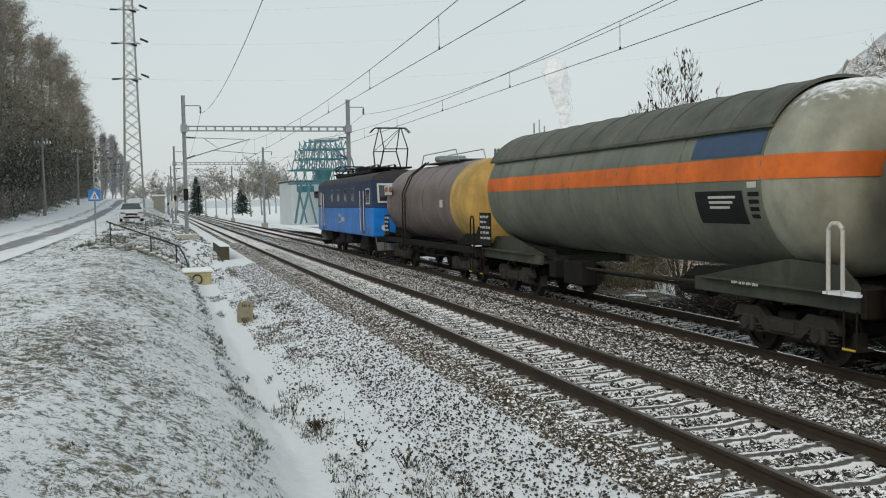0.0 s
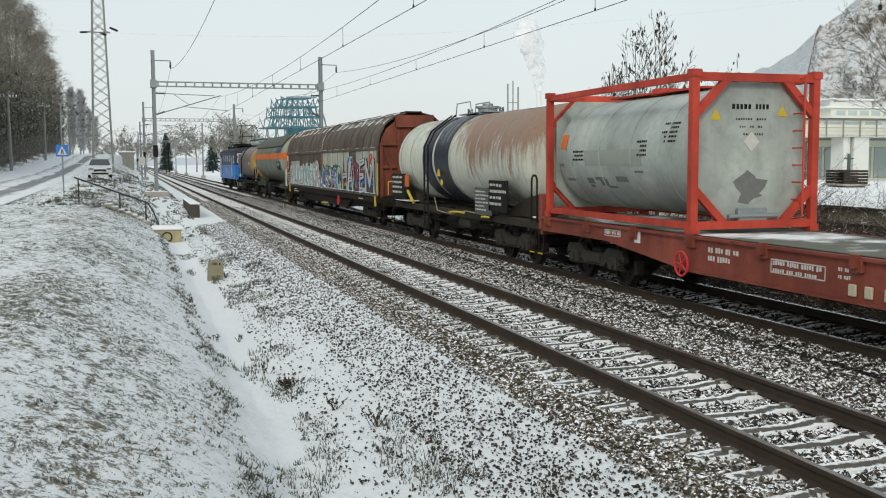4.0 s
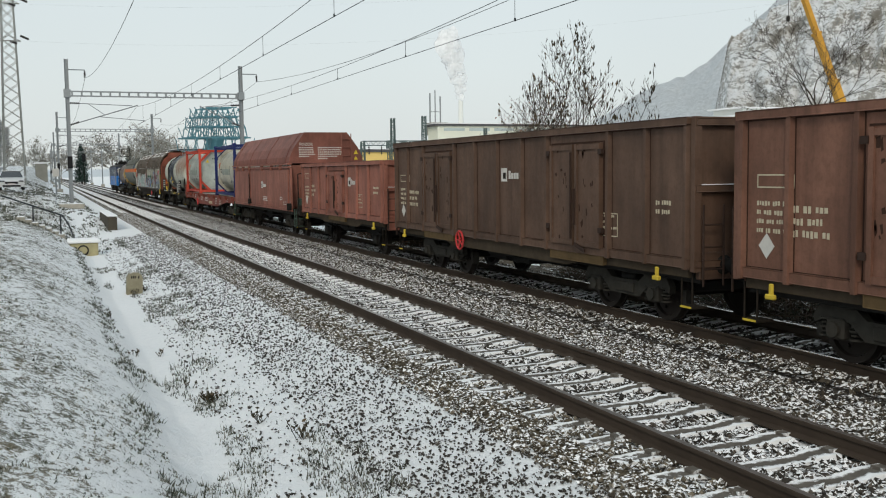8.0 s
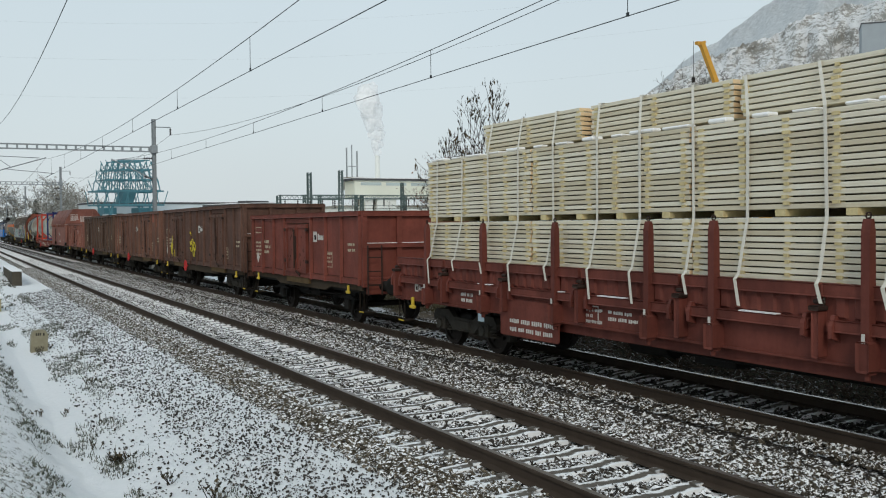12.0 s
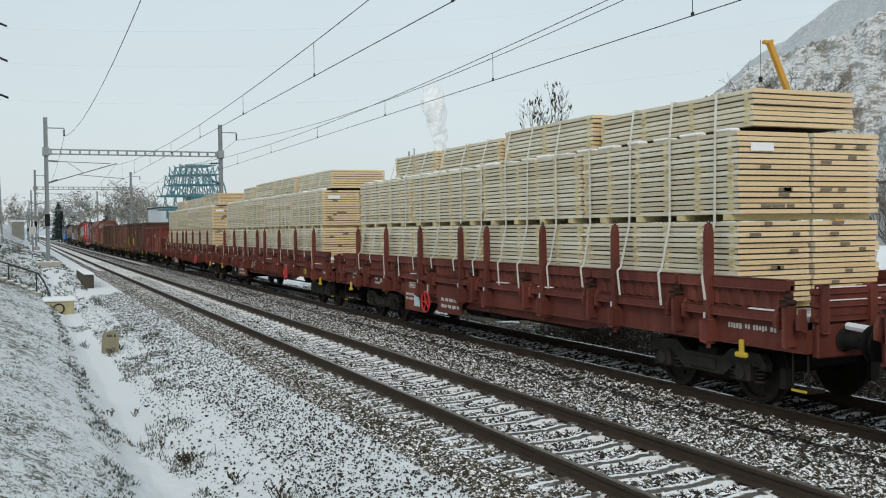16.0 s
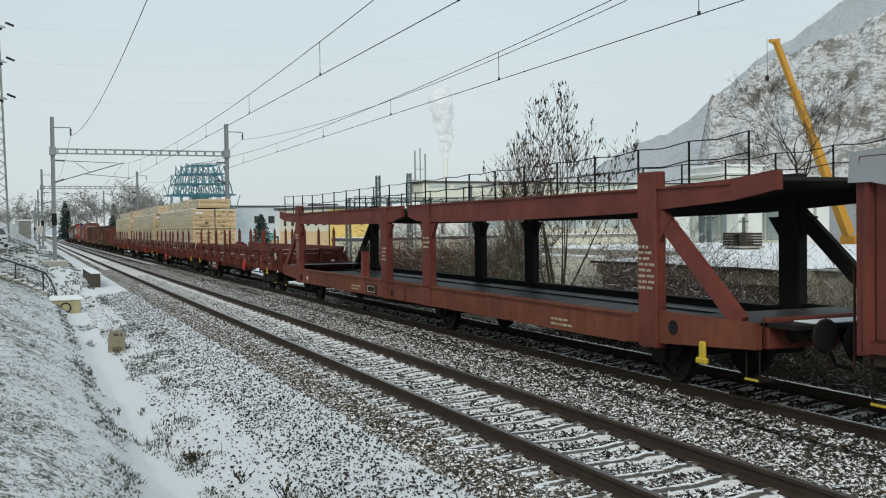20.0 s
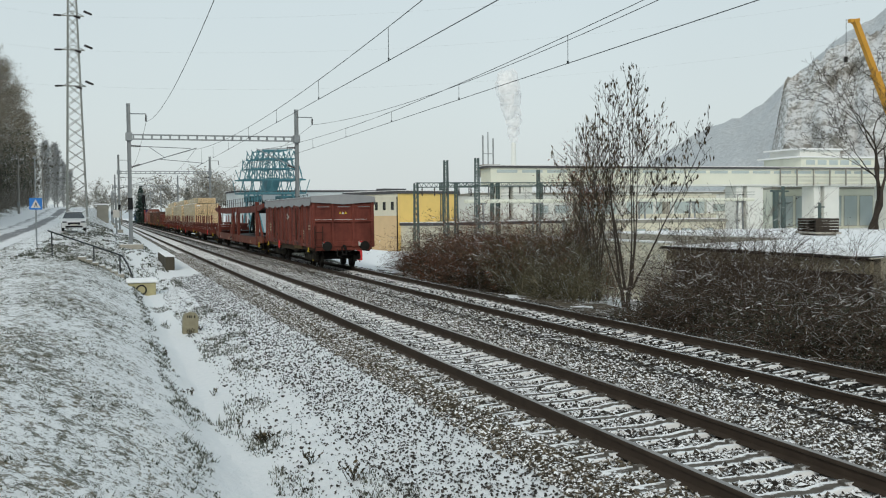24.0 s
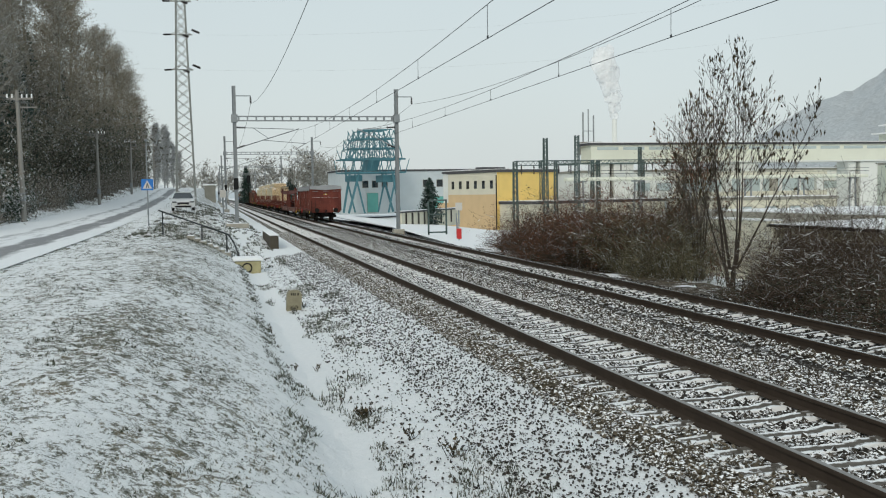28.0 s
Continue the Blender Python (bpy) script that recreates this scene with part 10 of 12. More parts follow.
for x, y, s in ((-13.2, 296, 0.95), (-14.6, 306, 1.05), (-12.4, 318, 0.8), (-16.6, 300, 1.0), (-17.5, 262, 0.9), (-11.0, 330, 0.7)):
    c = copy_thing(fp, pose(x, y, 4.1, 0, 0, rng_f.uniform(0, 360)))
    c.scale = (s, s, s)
# litter under the trees
M_LITTER = bed_material("leaf_litter", 0.86, 1.0, (0.045, 0.038, 0.03), (0.13, 0.105, 0.075), 3.0)
single("wood_floor", Mesh().grid([-62.0, -50, -40, -32, -26, -21, -18, -16, -14.6, -13.6, -12.9], [42 + 4.5 * i for i in range(52)], lambda x, y: ground_z(x, y) + 0.08 - 0.1 * (x > -13.0)), M_LITTER,
       "leaf litter with a little snow under the trees", kind="structure", smooth=True)


def undergrowth(name, label, at, lx, ly, h, leaves, size, mat, seed, stems=0, stem_h=1.0, group="", stem_mat=None, category="bush"):
    """A bush: arching stems and many small leaves in an uneven heap."""
    rng = random.Random(seed)
    b = thing(name, label, category, group, at)
    sm, lm = Mesh(), Mesh()
    tips = []
    for _ in range(stems):
        x, y = rng.gauss(0, lx * 0.33), rng.gauss(0, ly * 0.33)
        top = h * stem_h * rng.uniform(0.45, 1.1) * max(0.35, 1 - (x / lx) ** 2 - (y / ly) ** 2)
        a = rng.uniform(0, 6.283)
        p, d = Vector((x, y, -0.1)), Vector((math.cos(a) * 0.35, math.sin(a) * 0.35, 1)).normalized()
        for k in range(5):
            q = p + d * top / 4
            sm.rod(p, q, 0.011 - 0.0016 * k, 3, 0.009 - 0.0016 * k, False)
            if k > 0:
                for _s in range(2):
                    e = q + Vector((rng.uniform(-1, 1), rng.uniform(-1, 1), rng.uniform(-0.3, 0.9))) * top * 0.22
                    sm.rod(q, e, 0.006, 3, 0.003, False)
                    tips.append(e)
            d = (d + Vector((rng.uniform(-0.5, 0.5), rng.uniform(-0.5, 0.5), -0.16))).normalized()
            p = q
            tips.append(q)
    if stems:
        part("stem_tangle", sm, stem_mat or M_BARKD, b, "tangled bare stems")
    for _ in range(leaves):
        if tips and rng.random() < 0.75:
            c = rng.choice(tips) + Vector((rng.gauss(0, 0.08), rng.gauss(0, 0.08), rng.gauss(0, 0.08)))
        else:
            u, v, w = rng.gauss(0, 0.42), rng.gauss(0, 0.42), rng.random()
            c = Vector((u * lx, v * ly, w * h * max(0.15, 1 - (u * u + v * v) * 1.4) * (0.8 + 0.35 * noise.noise((u * 3, v * 3, seed)))))
        leaf_faces(lm, rng, c, size * rng.uniform(0.6, 1.3))
    part("foliage", lm, mat, b)
    return b


# bushes along the far track
def thicket(label, at, lx, ly, h, stems, leaves, size, leaf_mat, stem_mat, seed, arch=0.16, snowy=0.10, group="thickets by the track"):
    """Many thin crossing stems with forks, some of them arching over, and withered leaves."""
    rng = random.Random(seed)
    b = thing("thicket", label, "bush", group, at)
    sm, lm, lying = Mesh(), Mesh(), Mesh()
    tips = []
    for _ in range(stems):
        x, y = rng.uniform(-1, 1) * lx, rng.uniform(-1, 1) * ly
        top = h * rng.uniform(0.3, 1.05) * (0.75 + 0.5 * noise.noise((x * 0.9, y * 0.9, seed)))
        a = rng.uniform(0, 6.283)
        p, d = Vector((x, y, -0.1)), Vector((math.cos(a) * 0.3, math.sin(a) * 0.3, 1)).normalized()
        r = rng.choice((0.005, 0.007, 0.010, 0.016))
        for k in range(9):
            q = p + d * top / 7.5
            sm.rod(p, q, r * (1 - k / 10), 3, r * (1 - (k + 1) / 10), False)
            if d.z < 0.55 and q.z > h * 0.36 and rng.random() < snowy:
                up = Vector((0, 0, r * (1 - k / 10) + 0.004))
                lying.rod(p.lerp(q, rng.uniform(0, 0.4)) + up, p.lerp(q, rng.uniform(0.5, 0.9)) + up, 0.009, 4, 0.006, False)
            if k > 0:
                for _s in range(3):
                    e = q + Vector((rng.uniform(-1, 1), rng.uniform(-1, 1), rng.uniform(-0.5, 0.9))) * top * 0.15
                    sm.rod(p.lerp(q, rng.random()), e, 0.004, 3, 0.002, False)
                    tips.append(e)
            d = (d + Vector((rng.uniform(-0.5, 0.5), rng.uniform(-0.5, 0.5), -arch * rng.uniform(0, 1.6)))).normalized()
            p = q
    part("stem_tangle", sm, stem_mat, b, "tangled bare stems", kind="stuff")
    for _ in range(leaves):
        leaf_faces(lm, rng, rng.choice(tips) + Vector((rng.gauss(0, 0.06), rng.gauss(0, 0.06), rng.gauss(0, 0.06))), size * rng.uniform(0.6, 1.3))
    if lying.f:
        part("snow_line", lying, M_SNOW, b, "thin snow lying on arching stems", kind="stuff")
    part("foliage", lm, leaf_mat, b, "withered leaves", kind="stuff")
    return b


kinds = [thicket("olive-brown thicket of upright bare stems", pose(16.6, 32.6, -0.9), 1.2, 1.7, 3.7, 95, 700, 0.030, M_LEAFG, M_STEMO, 41),
         thicket("rusty brown leafless thicket with a little snow", pose(16.2, 38.6, -0.9), 1.7, 2.1, 4.5, 280, 24000, 0.036, M_LEAFR, M_STEMR, 42, 0.28),
         thicket("dark bramble mound with arching stems under snow flecks", pose(15.0, 23.0, -0.85), 1.3, 1.9, 2.75, 420, 17000, 0.032, M_LEAFG, M_STEMS, 43, 0.5, 0.30),
         thicket("dark grey-green leafy thicket flecked with snow", pose(17.0, 45.9, -0.95), 1.5, 1.9, 3.7, 280, 15000, 0.036, M_LEAFG, M_STEMB, 44, 0.3),
         thicket("thin bare bush with snow-dusted twigs", pose(16.7, 24.6, -0.9), 1.1, 1.6, 3.6, 190, 2200, 0.028, M_LEAFD, M_STEMT, 45, 0.16, 0.3)]
rng_b = random.Random(5)
for x, y, k, s in ((14.7, 20.6, 2, 0.95), (16.0, 21.6, 2, 1.0), (14.6, 17.6, 2, 1.08), (15.9, 18.6, 2, 1.05), (14.5, 15.0, 2, 0.96), (15.8, 16.0, 2, 1.0), (14.6, 12.2, 2, 1.0), (16.0, 13.4, 2, 1.0), (14.8, 9.4, 2, 1.0), (16.2, 10.6, 2, 1.0), (15.0, 6.6, 2, 1.0),
                   (17.2, 22.4, 4, 1.1), (16.4, 25.6, 4, 0.85), (18.4, 24.6, 4, 1.2), (19.0, 27.2, 4, 1.2), (19.6, 30.2, 4, 0.95), (18.8, 21.4, 4, 0.85), (17.6, 17.4, 4, 0.8), (17.4, 19.6, 4, 0.9), (16.0, 20.4, 4, 0.8), (17.0, 14.6, 4, 0.9), (16.6, 11.0, 4, 0.95), (18.4, 17.0, 4, 0.8),
                   (15.3, 32.4, 0, 0.75), (15.4, 34.2, 0, 1.05), (16.2, 35.6, 4, 1.25), (16.9, 35.0, 0, 1.25),
                   (14.9, 36.4, 3, 0.85), (16.6, 37.4, 1, 1.08), (15.3, 39.6, 3, 0.98), (17.0, 40.2, 1, 1.08), (15.6, 42.4, 1, 0.9), (15.3, 41.2, 3, 0.7), (17.6, 43.4, 1, 1.0), (15.7, 45.0, 3, 0.85), (16.8, 47.2, 1, 0.88), (16.2, 49.6, 3, 0.72), (18.2, 48.0, 1, 0.85),
                   (16.6, 51.6, 1, 0.65), (17.6, 54.0, 0, 0.8), (18.9, 38.6, 1, 1.0), (19.2, 43.0, 3, 1.0)):
    c = copy_thing(kinds[k], pose(x, y, ground_z(x, y) - 0.05, 0, 0, rng_b.uniform(-25, 25) + 180 * rng_b.randrange(2)))
    c.scale = (s, s, s)
bare_tree("shrub_tree", "tall shrub with reddish withered leaves", pose(17.9, 33.4, -0.95), 5.4, 0.05, 8, 5, 0.6, 0.7, 3, 2200, 0.045, M_LEAFR, 55, stems=4, low=2.6)
bare_tree("shrub_tree", "tall bare grey shrub among the thickets", pose(18.8, 37.5, -1.0), 3.0, 0.05, 8, 5, 0.9, 0.5, 3, 300, 0.05, M_LEAFR, 56, stems=6)
bare_tree("shrub_tree", "bare shrub among the thickets", pose(18.6, 36.4, -1.0), 2.6, 0.04, 8, 5, 0.9, 0.5, 3, 150, 0.04, M_LEAFD, 57, stems=5)

nest = thing("leaf_clump", "clump of rusty dead leaves caught in bare twigs", "leaves", "", pose(17.5, 33.0, 2.95))
rng_n, m = random.Random(77), Mesh()
for _ in range(900):
    c = Vector((rng_n.gauss(0, 0.3), rng_n.gauss(0, 0.38), rng_n.gauss(0, 0.24)))
    leaf_faces(m, rng_n, c, 0.045 * rng_n.uniform(0.6, 1.3))
part("dead_leaf", m, M_LEAFR, nest, kind="stuff")
for k in range(14):
    a = k * 0.45
    part("twig", Mesh().rod((0.1 * math.cos(a), 0.1 * math.sin(a), -3.9), (0.5 * math.cos(a), 0.5 * math.sin(a), 0.3 - 0.05 * (k % 4)), 0.014, 4, 0.005, False), M_BARKD, nest)

# litter under the bushes
single("brush_floor", Mesh().grid([12.15 + 0.4 * i for i in range(11)], [4 + 1.0 * i for i in range(52)], lambda x, y: max(ground_z(x, y), -0.9 if x < 13.2 else -9) + 0.05), M_LITTER, "dark leaf litter and stones with a little snow under the bushes", kind="structure", smooth=True)

# hedges beyond the road
h0 = undergrowth("hedge", "dark evergreen hedge under patches of snow", pose(-12.4, 50.5, 0.95), 1.5, 2.6, 4.2, 9000, 0.075, M_HEDGE, 61, 40, group="roadside hedges", category="hedge")
h1 = undergrowth("hedge", "brown leafless scrub at the wood's edge", pose(-13.4, 60, 1.0), 1.8, 3.2, 3.6, 5200, 0.07, M_LEAFB, 62, 150, group="roadside hedges", category="hedge")
h2 = undergrowth("hedge", "tall dark ivy-grown scrub under the trees", pose(-15.5, 66, 1.6), 2.4, 4.0, 8.0, 9000, 0.10, M_IVY, 63, 60, group="roadside hedges", category="hedge")
for x, y, k, s in ((-13.0, 56.5, h0, 0.85), (-12.6, 46.0, h0, 0.9), (-12.5, 63.5, h0, 0.88), (-13.4, 67.5, h0, 0.6), (-13.6, 71, h1, 0.9), (-13.3, 76, h0, 0.55), (-13.8, 82, h1, 0.9), (-13.6, 89, h1, 0.85), (-13.5, 96, h0, 0.6), (-13.8, 104, h1, 0.9), (-13.6, 112, h1, 0.8),
                   (-13.7, 121, h1, 0.9), (-13.8, 131, h1, 0.85), (-13.9, 142, h1, 0.9), (-14.0, 154, h1, 0.9), (-14.2, 168, h1, 0.95), (-14.3, 182, h1, 0.95), (-14.4, 198, h1, 1.0), (-14.4, 215, h1, 1.0),
                   (-16.5, 58, h2, 0.55), (-17.5, 50, h2, 0.6), (-17.0, 76, h2, 0.9), (-16.6, 86, h2, 0.95), (-16.4, 97, h2, 1.1), (-16.8, 108, h2, 1.15), (-16.5, 119, h2, 1.25), (-16.9, 131, h2, 1.3), (-16.6, 144, h2, 1.3), (-17.0, 158, h2, 1.3),
                   (-16.8, 172, h2, 1.3), (-17.0, 188, h2, 1.2), (-17.2, 205, h2, 1.2), (-17.2, 224, h2, 1.1), (-17.4, 242, h2, 1.0), (-24, 66, h2, 0.8), (-25, 80, h2, 1.0), (-25, 96, h2, 1.1), (-25, 115, h2, 1.2), (-25, 136, h2, 1.2)):
    c = copy_thing(k, pose(x, y, ground_z(x, y) - 0.1, 0, 0, rng_b.uniform(-20, 20) + 180 * rng_b.randrange(2)))
    c.scale = (s, s, s)
for x, y, z, h, r, sd in ((8.3, 262, 0.4, 10.0, 2.6, 71), (20.0, 262, 0.2, 9.6, 2.9, 72)):
    conifer("fir_tree", "dark conical fir near the line", pose(x, y, z), h, r, sd, "firs by the line")
conifer("spruce_tree", "blue-grey spruce in front of the works", pose(23.7, 107.4, -1.4), 5.6, 2.3, 73)
# distant trees wear the pale twig colour in place of haze
ft = bare_tree("distant_tree", "leafless tree in the distance, greyed for haze", pose(20, 235, 0), 10.0, 0.25, 10, 6, 0.9, 0.3, 3, 500, 0.3, M_TWIGG, 81, "distant trees", M_TWIGG, thin=0.05)
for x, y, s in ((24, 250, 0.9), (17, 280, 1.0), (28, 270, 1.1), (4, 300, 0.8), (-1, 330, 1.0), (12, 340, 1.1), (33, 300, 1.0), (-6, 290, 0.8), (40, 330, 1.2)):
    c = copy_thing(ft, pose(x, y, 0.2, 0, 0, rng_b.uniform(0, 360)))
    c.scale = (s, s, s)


# ---- weeds in the ditch ----
def weed(x, y, h, n, seed):
    rng = random.Random(seed)
    w = thing("dry_weed", "small dark withered weed in the snow", "weed", "weeds in the ditch", pose(x, y, ground_z(x, y)))
    m = Mesh()
    for _ in range(n):
        a = rng.uniform(0, 6.283)
        p = Vector((rng.uniform(-0.06, 0.06), rng.uniform(-0.06, 0.06), 0))
        q = p + Vector((math.cos(a) * h * 0.5, math.sin(a) * h * 0.5, h * rng.uniform(0.5, 1)))
        m.rod(p, q, 0.006, 3, 0.003, False)
        for k in range(3):
            leaf_faces(m, rng, p.lerp(q, rng.uniform(0.4, 1)), 0.028 * rng.uniform(0.6, 1.4))
    part("stalk", m, M_LEAFD, w, "thin dry stalks", kind="stuff")


for i, (x, y, h, n) in enumerate(((1.86, 12.75, 0.17, 26), (1.75, 13.8, 0.12, 6), (1.6, 16.4, 0.15, 5), (2.3, 19.0, 0.25, 8), (2.2, 11.2, 0.2, 8), (2.45, 10.2, 0.22, 10), (1.2, 16.2, 0.14, 6), (1.9, 24.9, 0.16, 12), (2.15, 25.4, 0.15, 10), (1.05, 20.5, 0.15, 8))):
    weed(x, y, h, n, 100 + i)


# ---- the works beyond the far track ----
def boxy(name, label, at, w, d, h, mat, roofmat, windows=(), category="building", roof_h=0.4, over=0.2):
    """A flat-roofed building with its corner at the origin; windows: (face, along, up, width, height, material)."""
    b = thing(name, label, category, "", at)
    part("wall", Mesh().box(0, 0, 0, w, d, h), mat, b)
    part("roof", Mesh().box(-over, -over, h, w + over, d + over, h + roof_h, 0.04), roofmat, b)
    part("roof_snow", Mesh().box(-over * 0.5, -over * 0.5, h + roof_h, w + over * 0.5, d + over * 0.5, h + roof_h + 0.08), M_SNOW, b, "snow on the flat roof")
    for face, a, z, ww, hh, mm in windows:
        if face == "x":
            p0 = Mesh().box(a, -0.06, z, a + ww, 0.02, z + hh)
            q = Mesh().box(a + 0.08, -0.075, z + 0.08, a + ww - 0.08, -0.05, z + hh - 0.08)
        else:
            p0 = Mesh().box(-0.06, a, z, 0.02, a + ww, z + hh)
            q = Mesh().box(-0.075, a + 0.08, z + 0.08, -0.05, a + ww - 0.08, z + hh - 0.08)
        wd = part("window", p0, M_GREYPAINT, b)
        part("pane", q, mm, wd)
    return b


M_TAN = plain("render_tan", (0.66, 0.49, 0.29), 0.9, 0, 0.12, 0.6, 0.05)
M_CREAMW = plain("render_cream", (0.68, 0.65, 0.53), 0.9, 0, 0.12, 0.6, 0.05)
M_YELW = plain("render_yellow", (0.80, 0.58, 0.20), 0.9, 0, 0.14, 0.5, 0.05)
M_WHW = plain("render_white", (0.74, 0.75, 0.71), 0.9, 0, 0.12, 0.4, 0.05)
M_ROOFD = plain("roof_felt", (0.09, 0.09, 0.095), 0.9, 0, 0.2, 1, 0.05)
M_TEAL = plain("teal_steel", (0.085, 0.21, 0.25), 0.5, 0.1, 0.2, 1, 0.05)
M_TEALD = plain("teal_door", (0.15, 0.42, 0.38), 0.6, 0, 0.15, 1, 0.05)
M_CREAMST = plain("cream_cladding", (0.76, 0.77, 0.66), 0.7, 0, 0.12, 0.3, 0.05)
M_GREENGL = plain("pale_green_glass", (0.48, 0.55, 0.55), 0.2, 0, 0.2, 0.3, 0)

yb = boxy("yellow_building", "flat-roofed tan and yellow works building with six small windows", pose(38.6, 131.2, -3.2, 0, 0, 20), 11, 12.3, 8.4, M_YELW, M_ROOFD, over=0.25)
part("side_wall", Mesh().box(-0.05, -0.02, 0, 0.0, 12.3, 5.3), M_TAN, yb, "tan lower side wall")
part("side_band", Mesh().box(-0.06, -0.02, 5.3, 0.0, 12.3, 8.4), M_CREAMW, yb, "cream upper wall band")
for i in range(6):
    a = 0.75 + i * 1.95
    w = part("window", Mesh().box(-0.10, a, 6.05, -0.04, a + 0.85, 7.35), M_CREAMW, yb)
    part("pane", Mesh().box(-0.115, a + 0.08, 6.13, -0.09, a + 0.77, 7.27), M_GLASS, w)
part("drainpipe", Mesh().rod((-0.12, 0.0, 0), (-0.12, 0.0, 8.0), 0.09, 6), M_DARKB, yb)
part("roof_vent", Mesh().box(2, 6, 8.8, 6, 8, 9.3), M_ROOFD, yb)
part("yard_wall", Mesh().box(-0.3, 12.3, 0, 0.2, 22, 3.0).box(-0.3, 12.3, 3.0, 0.2, 15, 4.1), M_TAN, yb, "tan yard wall")
for i in range(5):
    part("wall_slot", Mesh().box(-0.34, 15.2 + i * 1.3, 0.5, -0.28, 15.6 + i * 1.3, 2.3), M_DARKB, yb)
boxy("low_wing", "low pale wing with a ramp beside the works", pose(41.5, 124.5, -3.2, 0, 0, 20), 25, 8, 3.9, M_CREAMW, M_ROOFD)
boxy("white_hall", "long white hall with small windows and teal doors", pose(27.0, 214.0, -2.0, 0, 0, 4), 40, 14, 9.4, plain("hall_pale_blue", (0.55, 0.60, 0.62), 0.9, 0, 0.12, 0.4, 0.05), M_ROOFD,
     [("x", 5 + 2.2 * i, 5.8, 1.4, 1.6, M_GLASS) for i in range(3)] + [("x", 19 + 3.2 * i, 5.8, 1.5, 1.7, M_GLASS) for i in range(5)] + [("x", 6.0, 0.3, 2.6, 4.4, M_TEALD), ("x", 20.5, 0.3, 3.6, 3.4, M_TEALD)])
boxy("white_annex", "white annex with teal trim behind the spruce", pose(44, 168.0, -2.6, 0, 0, 8), 16, 12, 8.6, M_WHW, M_ROOFD, [("x", 1 + 2.4 * i, 5.2, 1.5, 1.8, M_GLASS) for i in range(6)] + [("x", 1 + 2.4 * i, 1.8, 1.5, 1.8, M_TEALD) for i in range(5)])
boxy("guard_wall", "low white wall with dark slots beside the line", pose(19.0, 100.0, -1.5, 0, 0, 58), 20, 0.5, 1.9, M_CREAMW, M_ROOFD, [("x", 1 + 1.9 * i, 0.4, 0.5, 1.5, M_DARKB) for i in range(9)], "wall", 0.15)

# the blue lattice headgear
bt = thing("blue_loading_tower", "blue lattice steel loading tower above the works", "loading tower", "", pose(32.5, 205.0, -1.5, 0, 0, 8))
for sx in (-1, 1):
    for k in (-3.6, 3.6):
        part("leg", Mesh().bar((sx * 5.6 + k * 0.12, k, 0), (sx * 3.6, k, 8.6), 0.4, 0.4).bar((sx * 2.6, k, 0), (sx * 4.6, k, 8.6), 0.3, 0.3), M_TEAL, bt, "slanted blue leg")
m = Mesh()
for k in (-4.0, 4.0):
    for z in (8.4, 11.2):
        m.bar((-6.4, k, z), (6.4, k, z), 0.25, 0.3)
    for i in range(14):
        x = -6.4 + i * 12.8 / 13
        m.bar((x, k, 8.4), (x + (0.9 if i % 2 else -0.5), k, 11.2), 0.14, 0.14)
for x in (-6.4, 6.4):
    for z in (8.4, 11.2):
        m.bar((x, -4, z), (x, 4, z), 0.2, 0.2)
part("truss", m, M_TEAL, bt, "blue truss platform")
rt_ = random.Random(8)
for k in (-3.5, 0.0, 3.5):
    m = Mesh()
    for z, x0, x1 in ((11.2, -5.6, 5.9), (13.4, -5.0, 5.4), (15.4, -4.2, 5.0), (17.2, -2.6, 3.8)):
        m.bar((x0, k, z), (x1, k, z + 0.2), 0.2, 0.2)
    for z, z2, x0, x1 in ((11.2, 13.4, -5.6, 5.9), (13.4, 15.4, -5.0, 5.4), (15.4, 17.2, -4.0, 4.6)):
        for i in range(8):
            x = x0 + (x1 - x0) * i / 7
            m.bar((x, k, z), (x * 0.9 + rt_.uniform(-0.2, 0.2), k, z2), 0.17, 0.17).bar((x, k, z), (min(x1, x + rt_.choice((-1.5, 1.5))) * 0.9, k, z2), 0.12, 0.12)
    part("upper_lattice", m, M_TEAL, bt, "blue-grey upper lattice")
m = Mesh()
for x in (-5.0, -2.5, 0.0, 2.5, 5.0):
    m.bar((x, -3.5, 13.4), (x, 3.5, 13.4), 0.14, 0.14).bar((x * 0.8, -3.5, 15.4), (x * 0.8, 3.5, 15.4), 0.14, 0.14).bar((x, -3.5, 11.2), (x, 3.5, 13.4), 0.12, 0.12)
part("cross_lattice", m, M_TEAL, bt, "blue-grey cross bracing")
part("hoist_cabin", Mesh().prism([(-1.6, 8.8), (0.8, 8.8), (1.6, 11.6), (-0.8, 11.6)], "y", -1.8, 1.8), M_TEAL, bt, "small blue hoist cabin")
part("hopper_box", Mesh().box(-5.0, -2.5, 6.6, -2.6, 2.5, 7.9, 0.1), M_TEAL, bt, "blue hopper box")
part("hopper_box", Mesh().box(1.8, -2.5, 6.4, 4.8, 2.5, 7.9, 0.1), M_TEAL, bt, "blue hopper box")


# substation portals
def lattice_mast(m, x, y, z0, z1, w):
    for sx in (-1, 1):
        for sy in (-1, 1):
            m.bar((x + sx * w, y + sy * w, z0), (x + sx * w * 0.7, y + sy * w * 0.7, z1), 0.10, 0.10)
    n = int((z1 - z0) / (w * 2.4))
    for i in range(n):
        a, b = z0 + (z1 - z0) * i / n, z0 + (z1 - z0) * (i + 1) / n
        s = 1 if i % 2 else -1
        for sy in (-1, 1):
            m.bar((x - s * w * 0.9, y + sy * w * 0.9, a), (x + s * w * 0.9, y + sy * w * 0.9, b), 0.06, 0.06)
    return m


